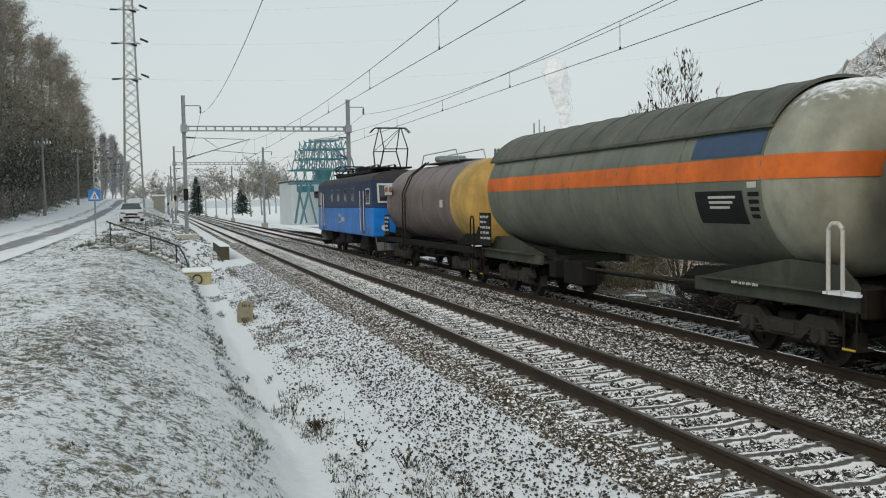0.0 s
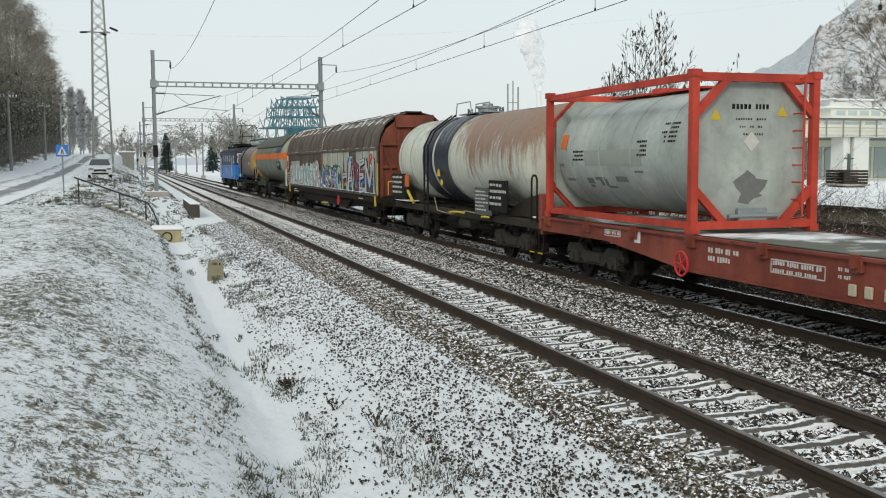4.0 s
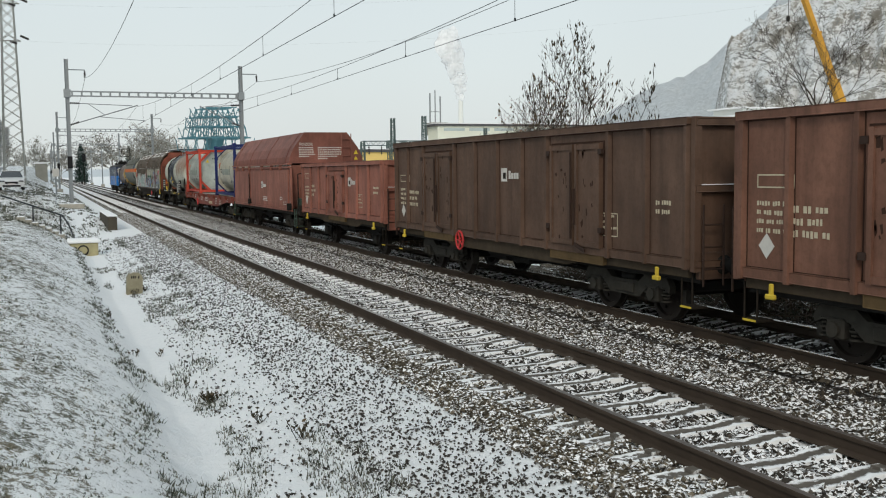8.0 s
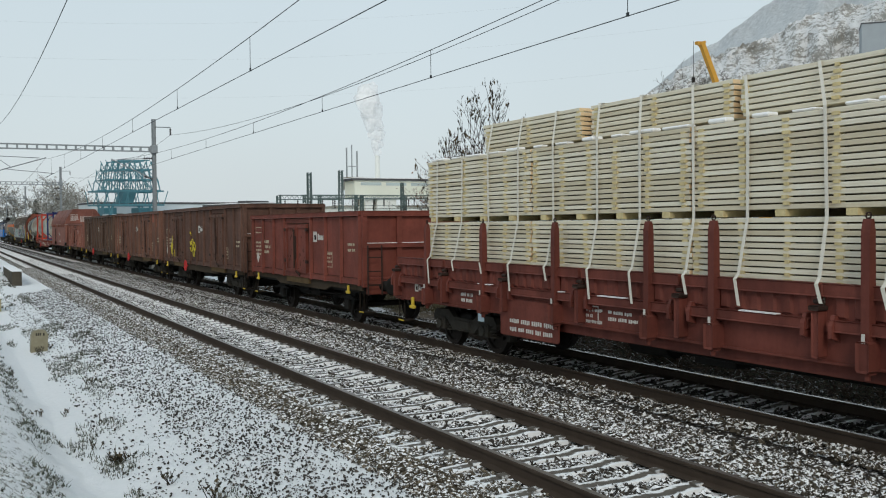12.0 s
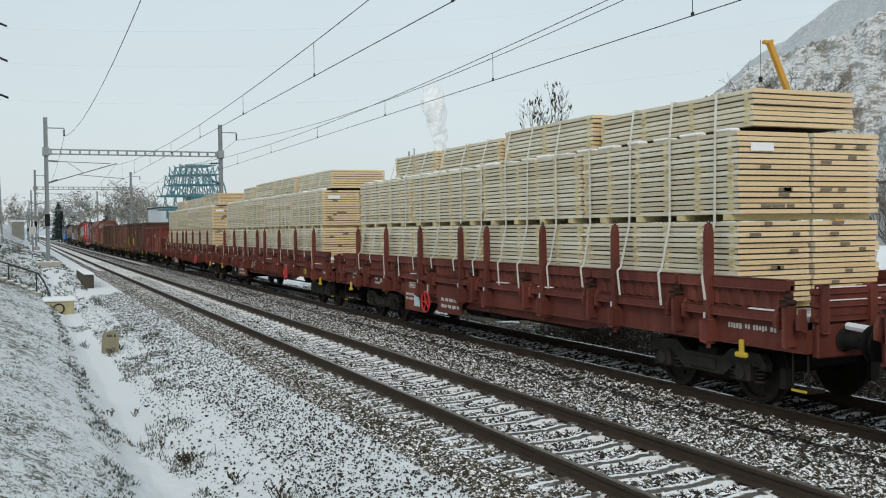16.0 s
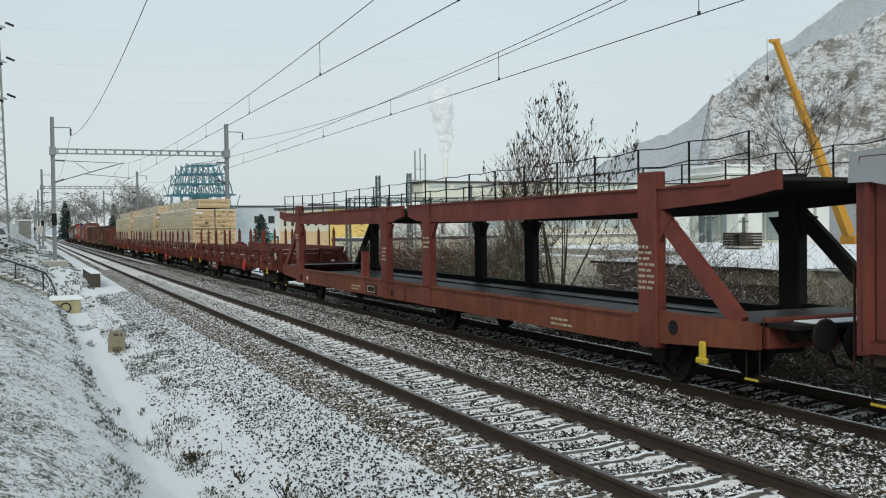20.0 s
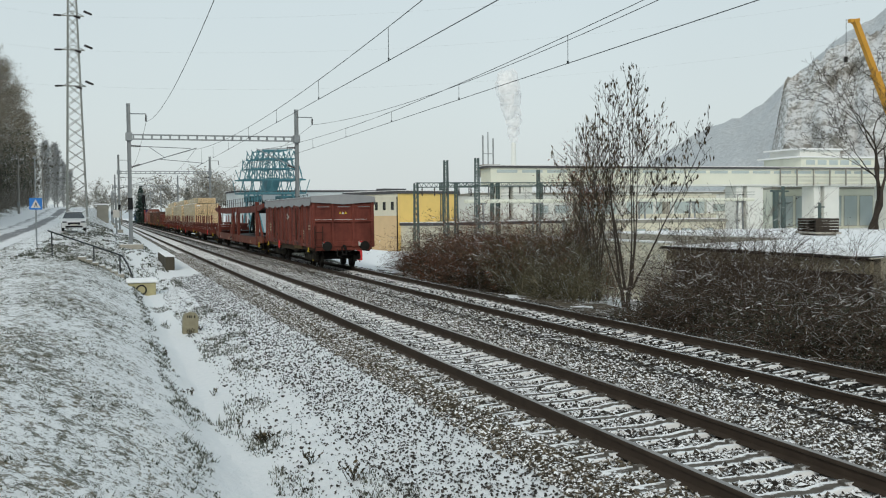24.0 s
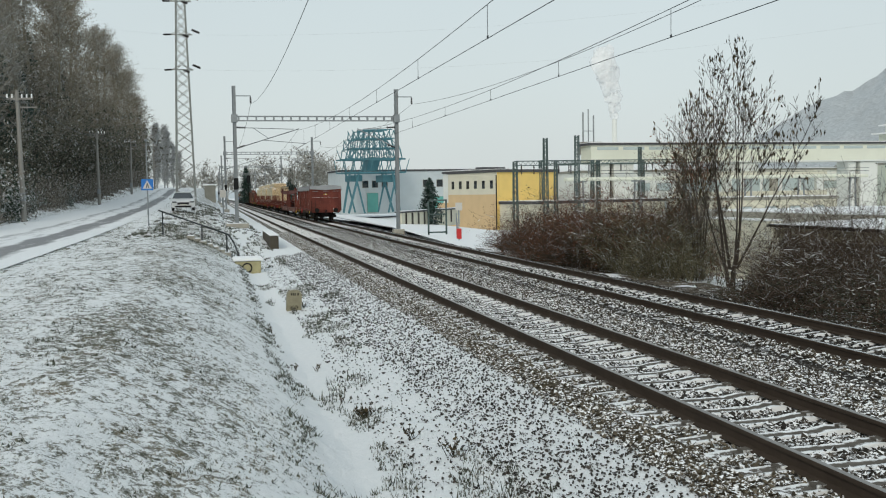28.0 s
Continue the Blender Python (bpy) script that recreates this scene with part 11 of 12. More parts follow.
M_PORT = plain("portal_steel", (0.10, 0.135, 0.13), 0.6, 0.3, 0.2, 1, 0)
for row, (y, zb, posts, tall) in enumerate(((108.0, 5.7, (34.0, 37.7, 41.6), (5.9, 8.6, 8.9)), (122.0, 6.2, (44.0, 50.0, 56.0, 62.5), (6.4, 6.4, 8.2, 6.4)), (134.0, 6.6, (46.0, 54.0, 62.0, 71.0), (6.8, 6.8, 6.8, 8.6)))):
    sp = thing("substation_portal", "dark lattice portal of the substation", "lattice portal", "substation portals", pose(0, y, 0))
    for x, zt in zip(posts, tall):
        part("lattice_post", lattice_mast(Mesh(), x, 0, -3.2, zt, 0.27 if row == 0 else 0.22), M_PORT, sp)
    m = Mesh()
    x0, x1 = posts[0], posts[-1]
    for dz in (-0.25, 0.25):
        for sy in (-0.25, 0.25):
            m.bar((x0, sy, zb + dz), (x1, sy, zb + dz), 0.09, 0.09)
    for i in range(int((x1 - x0) / 0.6)):
        m.bar((x0 + i * 0.6, -0.25, zb - 0.25), (x0 + i * 0.6 + 0.3, -0.25, zb + 0.25), 0.05, 0.05).bar((x0 + i * 0.6 + 0.3, -0.25, zb + 0.25), (x0 + i * 0.6 + 0.6, -0.25, zb - 0.25), 0.05, 0.05)
    part("lattice_beam", m, M_PORT, sp)
    m = Mesh()
    for i in range(5):
        x = x0 + (x1 - x0) * (i + 0.5) / 5
        insulator(m, (x, 0, zb - 0.2), (x, 0, zb - 1.3), 0.10)
    part("insulator_string", m, M_INSUL, sp)
an = thing("antenna_mast", "slim antenna mast on the works roof", "antenna", "", pose(59.0, 148.0, 5.0))
part("mast", Mesh().rod((0, 0, 0), (0, 0, 10.5), 0.09, 6).rod((-0.9, 0, 5.0), (-0.9, 0, 10.0), 0.12, 6).rod((0.9, 0, 5.0), (0.9, 0, 9.5), 0.12, 6).rod((-0.9, 0, 7), (0.9, 0, 7), 0.05, 5), M_STEEL, an)
part("equipment_hut", Mesh().box(-1.4, -1.4, 3.2, 1.6, 1.4, 5.2, 0.05), M_GREYPAINT, an)

# the cream gallery bridge with its piers
gb_ = thing("gallery_bridge", "long cream conveyor gallery on concrete piers", "bridge", "", pose(0, 139, 0))
part("gallery", Mesh().box(55, -2, 6.55, 150, 2, 9.2), M_CREAMST, gb_, "cream clad gallery")
part("gallery_roof", Mesh().box(54.5, -2.3, 9.2, 150, 2.3, 9.5), M_ROOFD, gb_)
part("roof_snow", Mesh().box(54.6, -2.2, 9.5, 150, 2.2, 9.62), M_SNOW, gb_, "thin snow on the gallery roof")
for i in range(22):
    part("window_band", Mesh().box(56 + i * 4.2, -2.05, 8.45, 59.4 + i * 4.2, -1.98, 8.9), M_GREENGL, gb_)
part("lower_flange", Mesh().box(55, -2.15, 6.4, 150, 2.15, 6.65), M_WHW, gb_)
for x in (58, 79, 100.4, 116.2, 132):
    part("pier", Mesh().box(x - 1.2, -1.6, -3, x + 0.2, 1.6, 6.38, 0.08).box(x + 0.8, -1.8, -3, x + 4.0, 1.8, 6.38, 0.08), M_WHW, gb_, "pale concrete pier")
    # dark box stands in for the shadow between the pier's halves
    part("pier_shadow_slot", Mesh().box(x + 0.2, -0.4, -3, x + 0.8, 0.4, 6.0), M_DARKB, gb_)
m = Mesh()
for i in range(12):
    m.box(107 + i * 3.4, -2.9, 6.4, 107.15 + i * 3.4, -2.7, 9.4)
m.box(107, -2.9, 7.8, 148, -2.75, 7.9).box(107, -2.9, 9.2, 148, -2.75, 9.3).box(107, -2.9, 6.6, 148, -2.75, 6.7)
part("scaffold_rail", m, M_GREYPAINT, gb_)
boxy("cream_works", "pale works building behind the gallery", pose(62, 160, -2.5), 52, 16, 8.0, M_WHW, M_GREYPAINT, [("x", 2 + 4.2 * i, 4.6, 3.0, 1.5, M_GREENGL) for i in range(12)] + [("x", 2 + 4.2 * i, 1.4, 3.0, 1.5, M_GREENGL) for i in range(12)])
boxy("glass_works", "pale green glazed works hall", pose(113, 146, -2.0), 46, 14, 8.0, M_CREAMST, M_GREYPAINT, [("x", 1.5 + 3.6 * i, 1.2, 3.0, 5.6, M_GREENGL) for i in range(12)])
boxy("concrete_shed", "weathered grey concrete works shed", pose(62, 116, -3.0), 20, 10, 3.8, M_CREAMW, M_GREYPAINT, [("x", 2 + 3.6 * i, 1.9, 1.6, 1.1, M_GREENGL) for i in range(5)])
pt = thing("plant_penthouse", "snowy stepped machinery penthouse above the gallery", "plant building", "", pose(112, 141, 9.5))
part("lower_storey", Mesh().box(0, -4, 0, 16, 6, 1.7), M_CREAMST, pt)
part("upper_storey", Mesh().box(0.5, -3, 1.9, 9, 5, 3.1), M_WHW, pt)
part("canopy", Mesh().box(-1.2, -4.4, 1.7, 17, 6.4, 1.95).box(-0.5, -3.5, 3.1, 10, 5.5, 3.35), M_SNOW, pt, "snow-covered canopies")
for i in range(6):
    part("window", Mesh().box(1 + i * 2.4, -4.05, 0.5, 2.8 + i * 2.4, -3.98, 1.3), M_GREENGL, pt)
boxy("grey_hall", "grey hall with snowy roof at the foot of the cliff", pose(96, 78, -2, 0, 0, 12), 26, 16, 9.0, plain("hall_grey", (0.32, 0.33, 0.34), 0.8, 0, 0.15, 0.5, 0.05), M_ROOFD)
pr = thing("gabled_house", "house with a snowy gabled roof", "house", "", pose(95, 80, -2))
part("wall", Mesh().box(0, -6, 0, 18, 6, 7), M_CONC, pr)
part("roof", Mesh().prism([(-6.6, 7.0), (0, 14.4), (6.6, 7.0)], "x", -0.6, 18.6), M_SNOW, pr, "snowy pitched roof")
for i in range(4):
    part("window", Mesh().box(2 + i * 4, -6.06, 3, 3.2 + i * 4, -5.98, 4.8), M_GLASS, pr)
tr_ = thing("utility_post", "dark utility post by the works yard", "utility pole", "", pose(60, 77, -1.5))
part("post", Mesh().rod((0, 0, 0), (0, 0, 5.6), 0.28, 8), M_PORT, tr_)
part("lamp_arm", Mesh().box(-0.5, -0.2, 5.6, 0.5, 0.2, 5.75), M_PORT, tr_)

# a pipe rack and a row of columns in the works yard
pk = thing("pipe_rack", "pale pipe rack on steel trestles across the works yard", "pipe rack", "", pose(0, 121, 0))
for i in range(6):
    x = 47 + i * 8.2
    part("trestle", Mesh().bar((x - 0.6, 0, -3), (x - 0.4, 0, 3.6), 0.18, 0.18).bar((x + 0.6, 0, -3), (x + 0.4, 0, 3.6), 0.18, 0.18).bar((x - 0.9, 0, 3.6), (x + 0.9, 0, 3.6), 0.16, 0.2), M_STEEL, pk)
for dy, z, r in ((-0.5, 3.9, 0.22), (0.0, 3.86, 0.16), (0.5, 3.92, 0.26)):
    part("pipe", Mesh().rod((45, dy, z), (90, dy, z), r, 10), M_CREAMST, pk, "pale insulated pipe")
for z in (4.6, 5.0):
    part("hand_line", Mesh().rod((45, -0.8, z), (90, -0.8, z), 0.03, 5), M_PORT, pk)
cb = thing("works_hall", "half-open concrete works hall with two beams in the works yard", "hall", "", pose(0, 131, 0))
for i in range(4):
    part("column", Mesh().box(66 + i * 7.6, -0.5, -3, 67 + i * 7.6, 0.5, 5.0, 0.04), M_WHW if i % 2 else M_CONC, cb, "concrete column")
for z in (1.2, 4.2):
    part("beam", Mesh().box(65.5, -0.55, z, 90.5, 0.55, z + 0.7, 0.04), M_CREAMW, cb, "pale concrete beam")
for i in range(7):
    part("pane", Mesh().box(67.4 + i * 3.2, 0.2, 1.95, 70.0 + i * 3.2, 0.3, 4.15), M_GREENGL, cb, "pale green glazing")
for x, y, z in ((88.5, 112, 5.6), (92.6, 117, 4.0), (104.0, 123, 3.4)):
    up = thing("utility_post", "dark steel post in the works yard", "utility pole", "posts in the works yard", pose(x, y, -3))
    part("post", Mesh().rod((0, 0, 0), (0, 0, z + 3), 0.30, 8, 0.24), M_PORT, up)
    part("cross_arm", Mesh().box(-0.9, -0.1, z + 2.2, 0.9, 0.1, z + 2.4), M_PORT, up)

# the shed
sh = thing("lean_to_shed", "long low shed with snow on a corrugated roof", "shed", "", pose(0, 0, 0))
M_SHEDW = plain("shed_plaster", (0.34, 0.315, 0.25), 0.9, 0, 0.35, 1.6, 0.25)
part("front_wall", Mesh().box(21.9, 6.0, -2.2, 22.2, 22.6, 0.98), M_SHEDW, sh, "mottled plaster wall")
# dark brown sheet stands in for the shade under the roof
part("inner_wall", Mesh().box(23.6, 22.9, -2.2, 23.9, 33.6, 0.9), M_DARKB, sh, "inner wall coloured dark for the bay's shade")
part("end_wall", Mesh().box(21.3, 33.4, -2.2, 31.0, 33.7, 0.95), M_SHEDW, sh, "mottled plaster wall")
part("party_wall", Mesh().box(21.3, 22.6, -2.2, 31.0, 22.9, 0.95), M_SHEDW, sh, "mottled plaster wall")
part("back_wall", Mesh().box(31.0, 6.0, -2.2, 31.3, 33.7, 1.15), M_SHEDW, sh)
rf = Mesh()
rf.grid([20.9 + 0.5 * i for i in range(23)], [22.6 + 0.35 * i for i in range(33)], lambda x, y: 1.03 + 0.026 * (x - 20.9) + 0.025 * noise.noise((x * 1.3, y * 1.3, 2.0)) + 0.02 * noise.noise((x * 4, y * 4, 5.0)))
part("roof_snow", rf, M_SNOW, sh, "thin uneven snow on the roof", smooth=True)
part("roof", Mesh().prism([(20.9, 0.95), (31.9, 1.22), (31.9, 1.26), (20.9, 0.99)], "y", 22.55, 33.9), M_CONC, sh, "low pitched corrugated roof")
rf = Mesh()
rf.grid([21.8 + 0.5 * i for i in range(21)], [5.8 + 0.4 * i for i in range(43)], lambda x, y: 1.08 + 0.024 * (x - 21.8) + 0.025 * noise.noise((x * 1.3, y * 1.3, 2.0)))
part("roof_snow", rf, M_SNOW, sh, "thin uneven snow on the roof", smooth=True)
part("roof", Mesh().prism([(21.7, 0.985), (31.9, 1.23), (31.9, 1.27), (21.7, 1.04)], "y", 5.8, 22.5), M_CONC, sh, "low pitched roof")
for i in range(75):
    y = 22.7 + i * 0.15
    part("corrugation", Mesh().rod((20.84, y, 0.965), (21.5, y, 0.985), 0.05, 6), M_DARK, sh)
part("fascia", Mesh().box(21.0, 22.7, 0.50, 21.14, 33.6, 0.9, 0.01), plain("fascia_concrete", (0.25, 0.225, 0.16), 0.9, 0, 0.35, 2.5, 0.25), sh, "stained concrete edge beam")
yw = thing("yard_wall", "cream rendered yard wall with snow along its top", "wall", "", pose(26, 50.5, 0))
part("wall_body", Mesh().box(-0.15, -9.3, -3.2, 0.15, 9.5, 0.82, 0.02), M_CREAMW, yw)
part("coping", Mesh().box(-0.22, -9.35, 0.82, 0.22, 9.55, 0.92, 0.02), M_SNOW, yw, "snow-capped coping")
for k in range(7):
    part("pier", Mesh().box(-0.24, -9.1 + 3.0 * k, -3.2, -0.15, -8.7 + 3.0 * k, 0.82, 0.01), M_CREAMW, yw)
pl = thing("pallet_stack", "stack of dark wooden pallets on the yard", "pallets", "", pose(36.4, 43.2, 1.2, 0, 0, 70))
for i in range(5):
    part("pallet", Mesh().box(-1.4, -0.6, i * 0.15, 1.4, 0.6, i * 0.15 + 0.03).box(-1.4, -0.6, i * 0.15 + 0.03, -1.2, 0.6, i * 0.15 + 0.12).box(-0.1, -0.6, i * 0.15 + 0.03, 0.1, 0.6, i * 0.15 + 0.12).box(1.2, -0.6, i * 0.15 + 0.03, 1.4, 0.6, i * 0.15 + 0.12), M_BARKD, pl)
part("stand", Mesh().box(-1.3, -0.5, -4.6, -1.1, 0.5, 0).box(1.1, -0.5, -4.6, 1.3, 0.5, 0).box(-1.5, -0.7, -0.1, 1.5, 0.7, 0), M_CONC, pl)
single("yard_terrace", Mesh().box(32.2, 8, -3.0, 48, 60, 0.95), M_CONC, "raised yard terrace under snow", kind="structure")
single("yard_snow", Mesh().box(32.2, 8, 0.95, 48, 60, 1.02), M_SNOW, "snow on the yard terrace", kind="structure")

# mobile crane
cr = thing("mobile_crane", "yellow mobile crane with a long raised telescopic boom", "crane", "", pose(0, 0, 0))
M_CRY = plain("crane_yellow", (0.56, 0.29, 0.045), 0.5, 0.1, 0.15, 1, 0.03)
base, tip = Vector((64.3, 62.8, 1.4)), Vector((56.8, 63.2, 17.5))
for i, (a, b, w) in enumerate(((0.0, 0.30, 0.74), (0.28, 0.50, 0.62), (0.48, 0.74, 0.50), (0.72, 1.0, 0.40))):
    part("boom_section", Mesh().bar(base.lerp(tip, a), base.lerp(tip, b), w, w), M_CRY, cr, "yellow boom section")
    part("boom_collar", Mesh().bar(base.lerp(tip, b - 0.012), base.lerp(tip, b), w + 0.12, w + 0.12), M_CRY, cr)
part("boom_head", Mesh().bar(tip + Vector((0.1, 0, -0.1)), tip + Vector((-0.55, 0, -0.12)), 0.34, 0.26), M_CRY, cr)
part("hoist_rope", Mesh().rod(tip + Vector((-0.85, 0, 0)), tip + Vector((-0.85, 0, -3.0)), 0.02, 4).box(tip.x - 0.95, tip.y - 0.1, tip.z - 3.4, tip.x - 0.75, tip.y + 0.1, tip.z - 3.0), M_DARK, cr)
part("superstructure", Mesh().box(64.0, 61.8, 0.2, 65.6, 63.6, 1.3, 0.1), M_CRY, cr)
part("carrier", Mesh().box(58, 61, -1.0, 72, 64.5, 0.2, 0.1), M_DARK, cr, "dark carrier chassis")
m = Mesh()
for x in (59.5, 61.5, 66, 68, 70):
    m.lathe([(60.9, 0.1), (60.9, 0.75), (61.5, 0.75), (61.5, 0.1)], 14, x, -1.4)
part("tyre_row", m, M_BLACK, cr)
for x in (57, 60, 69):
    part("outrigger", Mesh().bar((x, 60.5, -0.2), (x + 1.0, 58.5, -0.4), 0.3, 0.3).rod((x + 1.0, 58.5, -1.9), (x + 1.0, 58.5, -0.3), 0.18, 8), M_DARK, cr)

# far track side: platform road, board, warning post, fence
single("service_road", Mesh().add([(12.9, 48, -0.55), (15.4, 48, -0.75), (22, 62, -1.25), (28, 95, -1.5), (15, 140, -0.2), (13.4, 140, -0.1), (13.4, 75, -0.15)], [(0, 1, 2, 3, 4, 5, 6)]), M_SNOW, "snow-covered service road beyond the far track", kind="structure")
bd = thing("notice_frame", "empty dark notice frame beside the far track", "notice frame", "", pose(14.2, 62.4, -0.5))
part("frame", Mesh().box(-0.6, -0.05, 0.2, -0.5, 0.05, 2.5).box(0.6, -0.05, 0.2, 0.7, 0.05, 2.5).box(-0.6, -0.05, 2.4, 0.7, 0.05, 2.5).box(-0.6, -0.05, 1.5, 0.7, 0.05, 1.58).box(-0.6, -0.05, 0.3, 0.7, 0.05, 0.4), M_PORT, bd)
wp = thing("warning_post", "slim post with a white board and red base", "sign post", "", pose(15.1, 60.0, -0.6))
part("post", Mesh().rod((0, 0, 0), (0, 0, 2.3), 0.035, 6), M_STEEL, wp)
part("board", Mesh().box(-0.22, -0.05, 1.9, 0.22, -0.02, 2.4, 0.01), M_WHITE, wp)
part("red_base", Mesh().box(-0.14, -0.14, 0.1, 0.14, 0.14, 0.75, 0.02), M_REDW, wp, "red post base")
fn = thing("low_fence", "low grey pipe fence along the service road", "fence")
for i in range(26):
    part("post", Mesh().rod((16.5 + i * 0.42, 66 + i * 1.7, -1.0), (16.5 + i * 0.42, 66 + i * 1.7, 0.1), 0.04, 5), M_STEEL, fn)
for h in (0.0, -0.4):
    part("rail", Mesh().rod((16.5, 66, h), (27.0, 108.5, h - 0.2), 0.035, 5), M_STEEL, fn)
rc = thing("relay_cabinet", "grey relay cabinet beside the line", "cabinet", "", pose(-0.6, 150, 1.5))
part("body", Mesh().box(-0.8, -0.5, 0, 0.8, 0.5, 2.6, 0.04), M_GREYPAINT, rc)
part("lid", Mesh().box(-0.95, -0.65, 2.6, 0.95, 0.65, 2.8, 0.03), M_SNOW, rc)
sgn = thing("signal_post", "slim railway signal post with a white board", "signal", "", pose(1.0, 118, 0.2))
part("post", Mesh().rod((0, 0, 0), (0, 0, 4.2), 0.09, 8), M_STEEL, sgn)
part("board", Mesh().box(-0.35, -0.12, 2.1, 0.35, -0.08, 3.0, 0.01), M_WHITE, sgn)
sg2 = thing("colour_signal", "dark colour-light signal above the line", "signal", "", pose(8.2, 240, 0.2))
part("post", Mesh().rod((0, 0, 0), (0, 0, 6.0), 0.1, 8), M_DARK, sg2)
part("signal_head", Mesh().box(-0.4, -0.2, 5.4, 0.4, 0.2, 7.2, 0.08), M_BLACK, sg2)

# ---- cliff, hill, chimney, far ridge ----
CLIFF = ((36.9, 2), (37.7, 20), (38.4, 41), (40.2, 48), (42.6, 54.5), (45.5, 58.5), (47.4, 64), (50.5, 67), (56, 76), (66, 82), (80, 84))
HILL = ((25.5, 2), (30.5, 30), (34.4, 54), (36.7, 63), (39.2, 87), (41.1, 104), (44.1, 125), (46.9, 147), (51.5, 180), (59.5, 215), (75, 240), (90, 240))


def slope_sheet(name, table, dist, back, n, rows, rough, mat, label, power=1.2):
    v, f = [], []
    a0, a1 = table[0][0], table[-1][0]
    for i in range(n + 1):
        a = a0 + (a1 - a0) * i / n
        h = float(np.interp(a, [t[0] for t in table], [t[1] for t in table]))
        for j in range(rows + 1):
            u = j / rows
            bump = noise.fractal((a * 0.9, u * 6, 2.0), 1.0, 2.0, 6) * rough
            edge = max(0.0, 1 - (a - a0) / 1.6) if name == "cliff" else 0.0
            a2 = a + edge * (0.30 * noise.noise((u * 7, 1.0, 4.0)) + 0.12 * noise.noise((u * 19, 2.0, 4.0)))
            ledge = math.sin(u * 21 + 3 * noise.noise((a * 0.35, u * 2, 5))) * rough * 0.12
            d = dist + back * u ** power + bump * (1 - 0.7 * edge) + ledge * (1 - edge) + 14 * edge * edge
            z = -4 + (h * (dist + back) / dist + 4) * u + (noise.fractal((a * 2.3, u * 3, 9.0), 1.0, 2.0, 5) * rough * 0.22 if j else 0)
            v.append((d * math.sin(radians(a2)), d * math.cos(radians(a2)), z))
    w = rows + 1
    for i in range(n):
        for j in range(rows):
            f.append((i * w + j, (i + 1) * w + j, (i + 1) * w + j + 1, i * w + j + 1))
    me = soup(name, v, f, mat)
    me.shade_smooth()
    return tagged(new(name, me), label, kind="structure")


def rock_material():
    """Limestone ledges and scrub, with distance haze put into their tones; snow lies on the flatter bits in fine
    flecks.
    """
    m, n, l, b = nodes_of("limestone_snow")
    v = coords(n, l)
    a = noise_of(n, l, 0.03, 3, v)
    c = noise_of(n, l, 0.9, 5, v, 0.75)
    led = noise_of(n, l, 0.45, 5, coords(n, l, (0.5, 0.5, 1.6)), 0.7)
    up = noise_of(n, l, 0.5, 5, coords(n, l, (1.2, 1.2, 0.3)), 0.7)
    rock = mix_of(n, l, c, (0.28, 0.282, 0.275), (0.60, 0.59, 0.555))
    scrub = mix_of(n, l, span_of(n, l, a, 0.45, 0.6, 0.0, 0.75), rock, (0.36, 0.34, 0.30))
    scrub = mix_of(n, l, span_of(n, l, up, 0.52, 0.66, 0.0, 0.7), scrub, (0.27, 0.30, 0.32))
    g = n.new("ShaderNodeNewGeometry")
    s = n.new("ShaderNodeSeparateXYZ")
    l.new(g.outputs["Normal"], s.inputs[0])
    k = add_of(n, l, s.outputs[2], 0.15, add_of(n, l, c, 1.0, led))
    k = add_of(n, l, a, -0.25, k)
    l.new(mix_of(n, l, span_of(n, l, k, 0.89, 0.98), scrub, SNOW), b.inputs["Base Color"])
    b.inputs["Roughness"].default_value = 0.95
    bump_of(n, l, b, k, 0.8, 1.5)
    return m


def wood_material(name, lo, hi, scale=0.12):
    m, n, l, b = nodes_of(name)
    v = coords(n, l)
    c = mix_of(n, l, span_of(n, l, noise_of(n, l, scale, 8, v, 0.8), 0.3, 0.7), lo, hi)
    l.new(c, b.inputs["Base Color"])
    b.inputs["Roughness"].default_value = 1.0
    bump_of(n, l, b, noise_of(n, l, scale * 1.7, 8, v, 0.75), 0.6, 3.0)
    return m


slope_sheet("cliff", CLIFF, 318, 95, 260, 70, 11.0, rock_material(), "snowy limestone cliff with scrub")
# hill and far ridge: haze put into the pale blue-grey base colours
slope_sheet("wooded_hill", HILL, 640, 330, 160, 40, 16.0, wood_material("haze_pale_wood", (0.35, 0.375, 0.39), (0.69, 0.72, 0.74), 0.3), "wooded hillside paled by haze in its colour", 1.0)
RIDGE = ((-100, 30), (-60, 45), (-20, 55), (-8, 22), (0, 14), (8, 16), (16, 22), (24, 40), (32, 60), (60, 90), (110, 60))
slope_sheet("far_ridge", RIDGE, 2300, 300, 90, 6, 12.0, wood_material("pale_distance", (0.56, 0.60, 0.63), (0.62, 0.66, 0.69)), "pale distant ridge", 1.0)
boxy("cliff_hall", "grey-blue hall built into the cliff", pose(258, 214, 50, 0, 0, -47), 34, 12, 14, plain("hall_blue_grey", (0.30, 0.33, 0.35), 0.8, 0, 0.15, 0.3, 0.05), M_ROOFD)
ch = thing("far_chimney", "tall white factory chimney in the distance", "chimney", "", pose(591.5, 1378.0, 0))
part("shaft", Mesh().rod((0, 0, -5), (0, 0, 109), 5.2, 16, 3.6), M_WHW, ch)


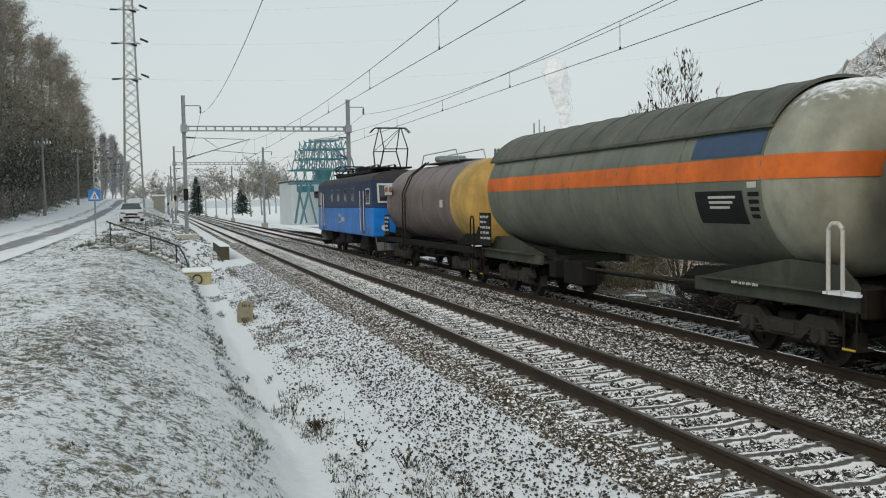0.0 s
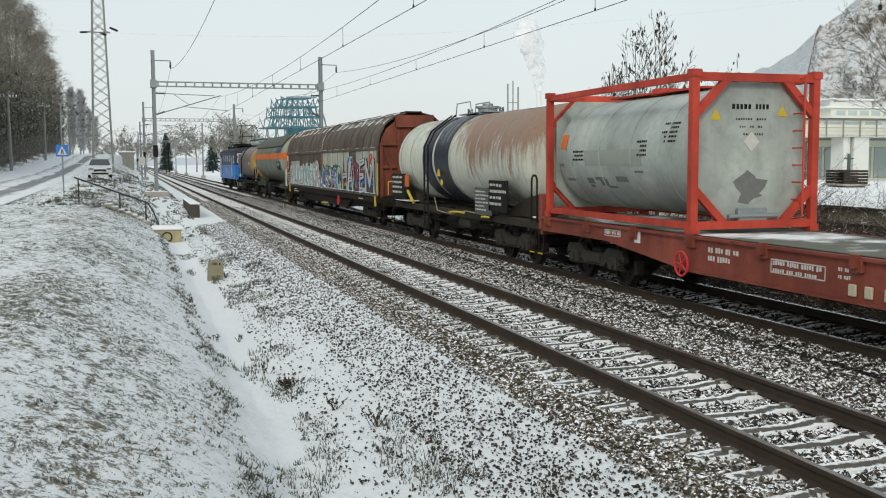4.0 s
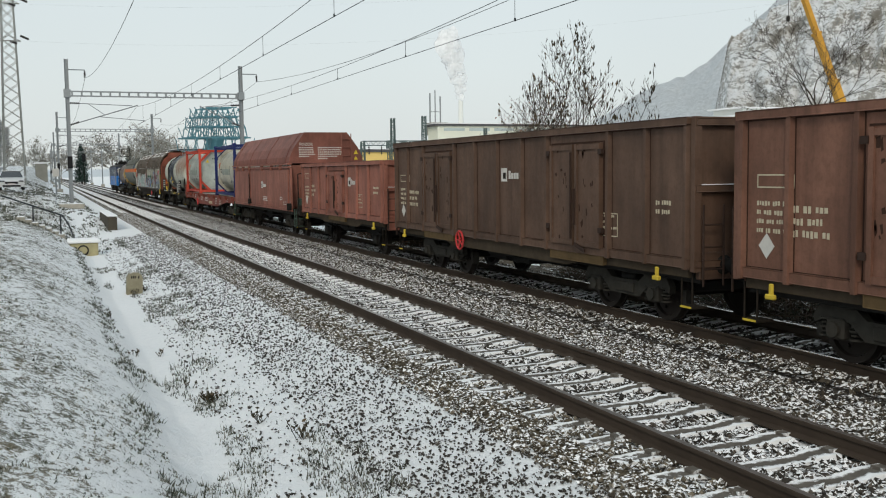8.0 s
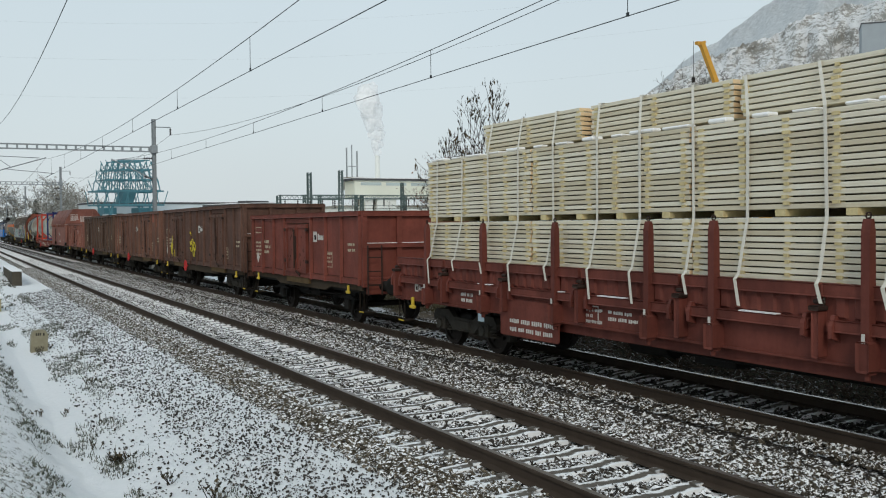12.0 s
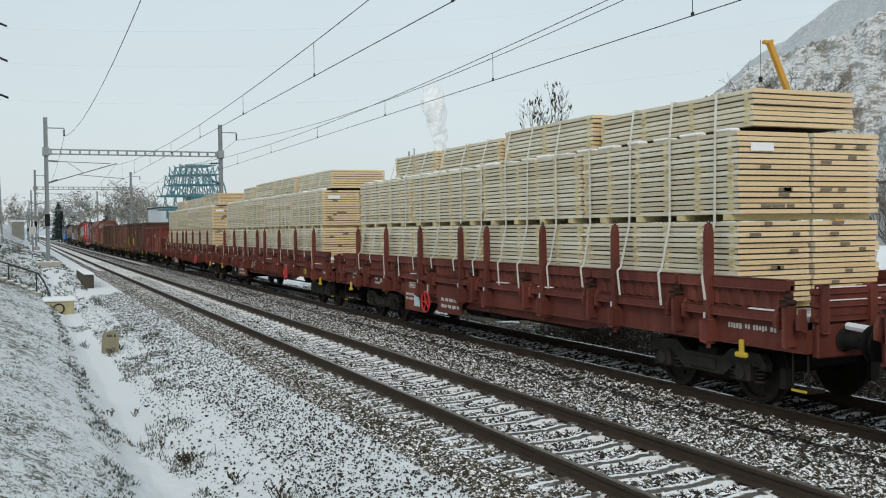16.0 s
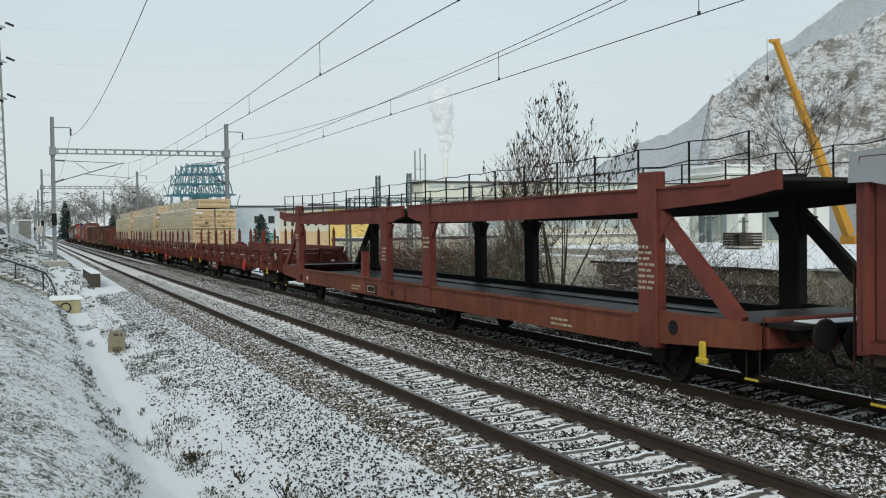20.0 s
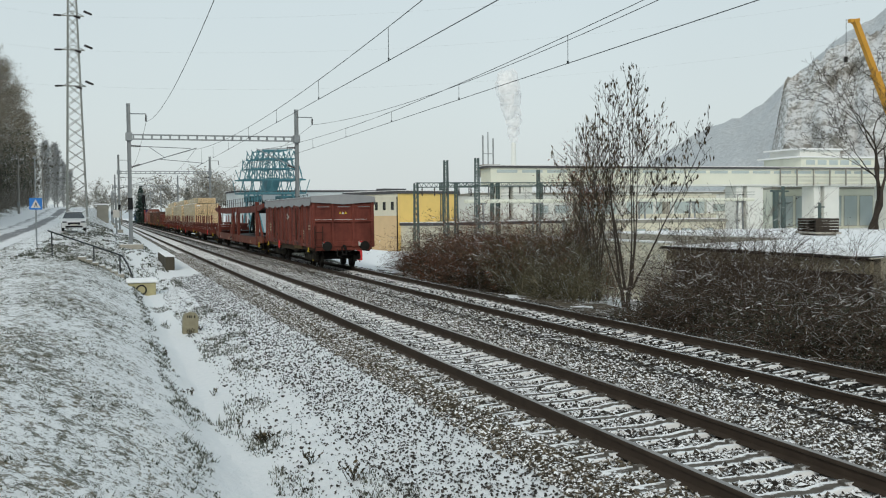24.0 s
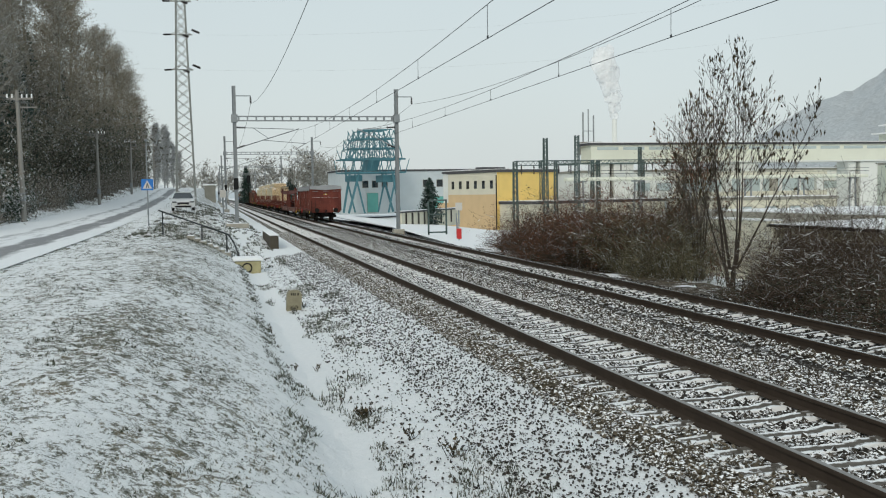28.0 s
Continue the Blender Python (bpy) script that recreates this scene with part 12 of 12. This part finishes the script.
# ---- steam from the chimney ----
M_STEAM, sn, sl_, sb = nodes_of("steam")
sb.inputs["Base Color"].default_value = (0.9, 0.9, 0.9, 1)
sb.inputs["Roughness"].default_value = 1.0
sl_.new(span_of(sn, sl_, noise_of(sn, sl_, 0.035, 3, coords(sn, sl_, (1, 1, 1), False)), 0.3, 0.7, 0.22, 0.72), sb.inputs["Alpha"])
steam = thing("steam_plume", "thin white steam rising from the chimney", "steam", "", pose(591.5, 1378.0, 110))
rng_s = random.Random(17)
for i in range(6):
    u = i / 5
    m = Mesh()
    cx, cz, rr = -16 * u * u + rng_s.uniform(-3, 3) * u, 6 + 80 * u ** 1.2, 7.0 + 13 * u
    v, f = [], []
    for j in range(9):
        for k in range(14):
            a, e = 2 * math.pi * k / 14, math.pi * (j / 8 - 0.5)
            d = rr * (1 + 0.45 * noise.noise((math.cos(a) * math.cos(e) * 1.3 + i, math.sin(a) * math.cos(e) * 1.3, math.sin(e) * 1.3)))
            v.append((cx + d * math.cos(a) * math.cos(e), d * math.sin(a) * math.cos(e), cz + 1.15 * d * math.sin(e)))
    for j in range(8):
        for k in range(14):
            f.append((j * 14 + k, j * 14 + (k + 1) % 14, (j + 1) * 14 + (k + 1) % 14, (j + 1) * 14 + k))
    part("steam_puff", m.add(v, f), M_STEAM, steam, smooth=True)


# ---- what moves ----
def motions():
    for thing_, s0 in MOVING:
        walk(thing_, [(t, pose(FX, s0 + SPEED * t + lead, FZ)) for t, lead in ((0.0, 0.72), (0.5, 0.58), (1.0, 0.44), (2.0, 0.30), (3.0, 0.22), (4.5, 0.17), (7.0, 0.19), (9.0, 0.14), (11.0, 0.11), (14.0, 0.0), (16.0, 0.0), (18.0, -0.08), (20.5, -0.04), (23.0, 0.08), (28.0, 0.10))])
    walk(steam, [(t, pose(591.5, 1378.0, 110, 0, a, 6 * a)) for t, a in ((0, 0), (7, -2.5), (14, 1.0), (21, 3.0), (28, -1.0))])
    rate, n = -math.degrees(SPEED / 0.46), 510
    for wheels, y, z in SPINNING:
        walk(wheels, [(28.0 * i / n, pose(0, y, z, rate * 28.0 * i / n)) for i in range(n + 1)])


motions()
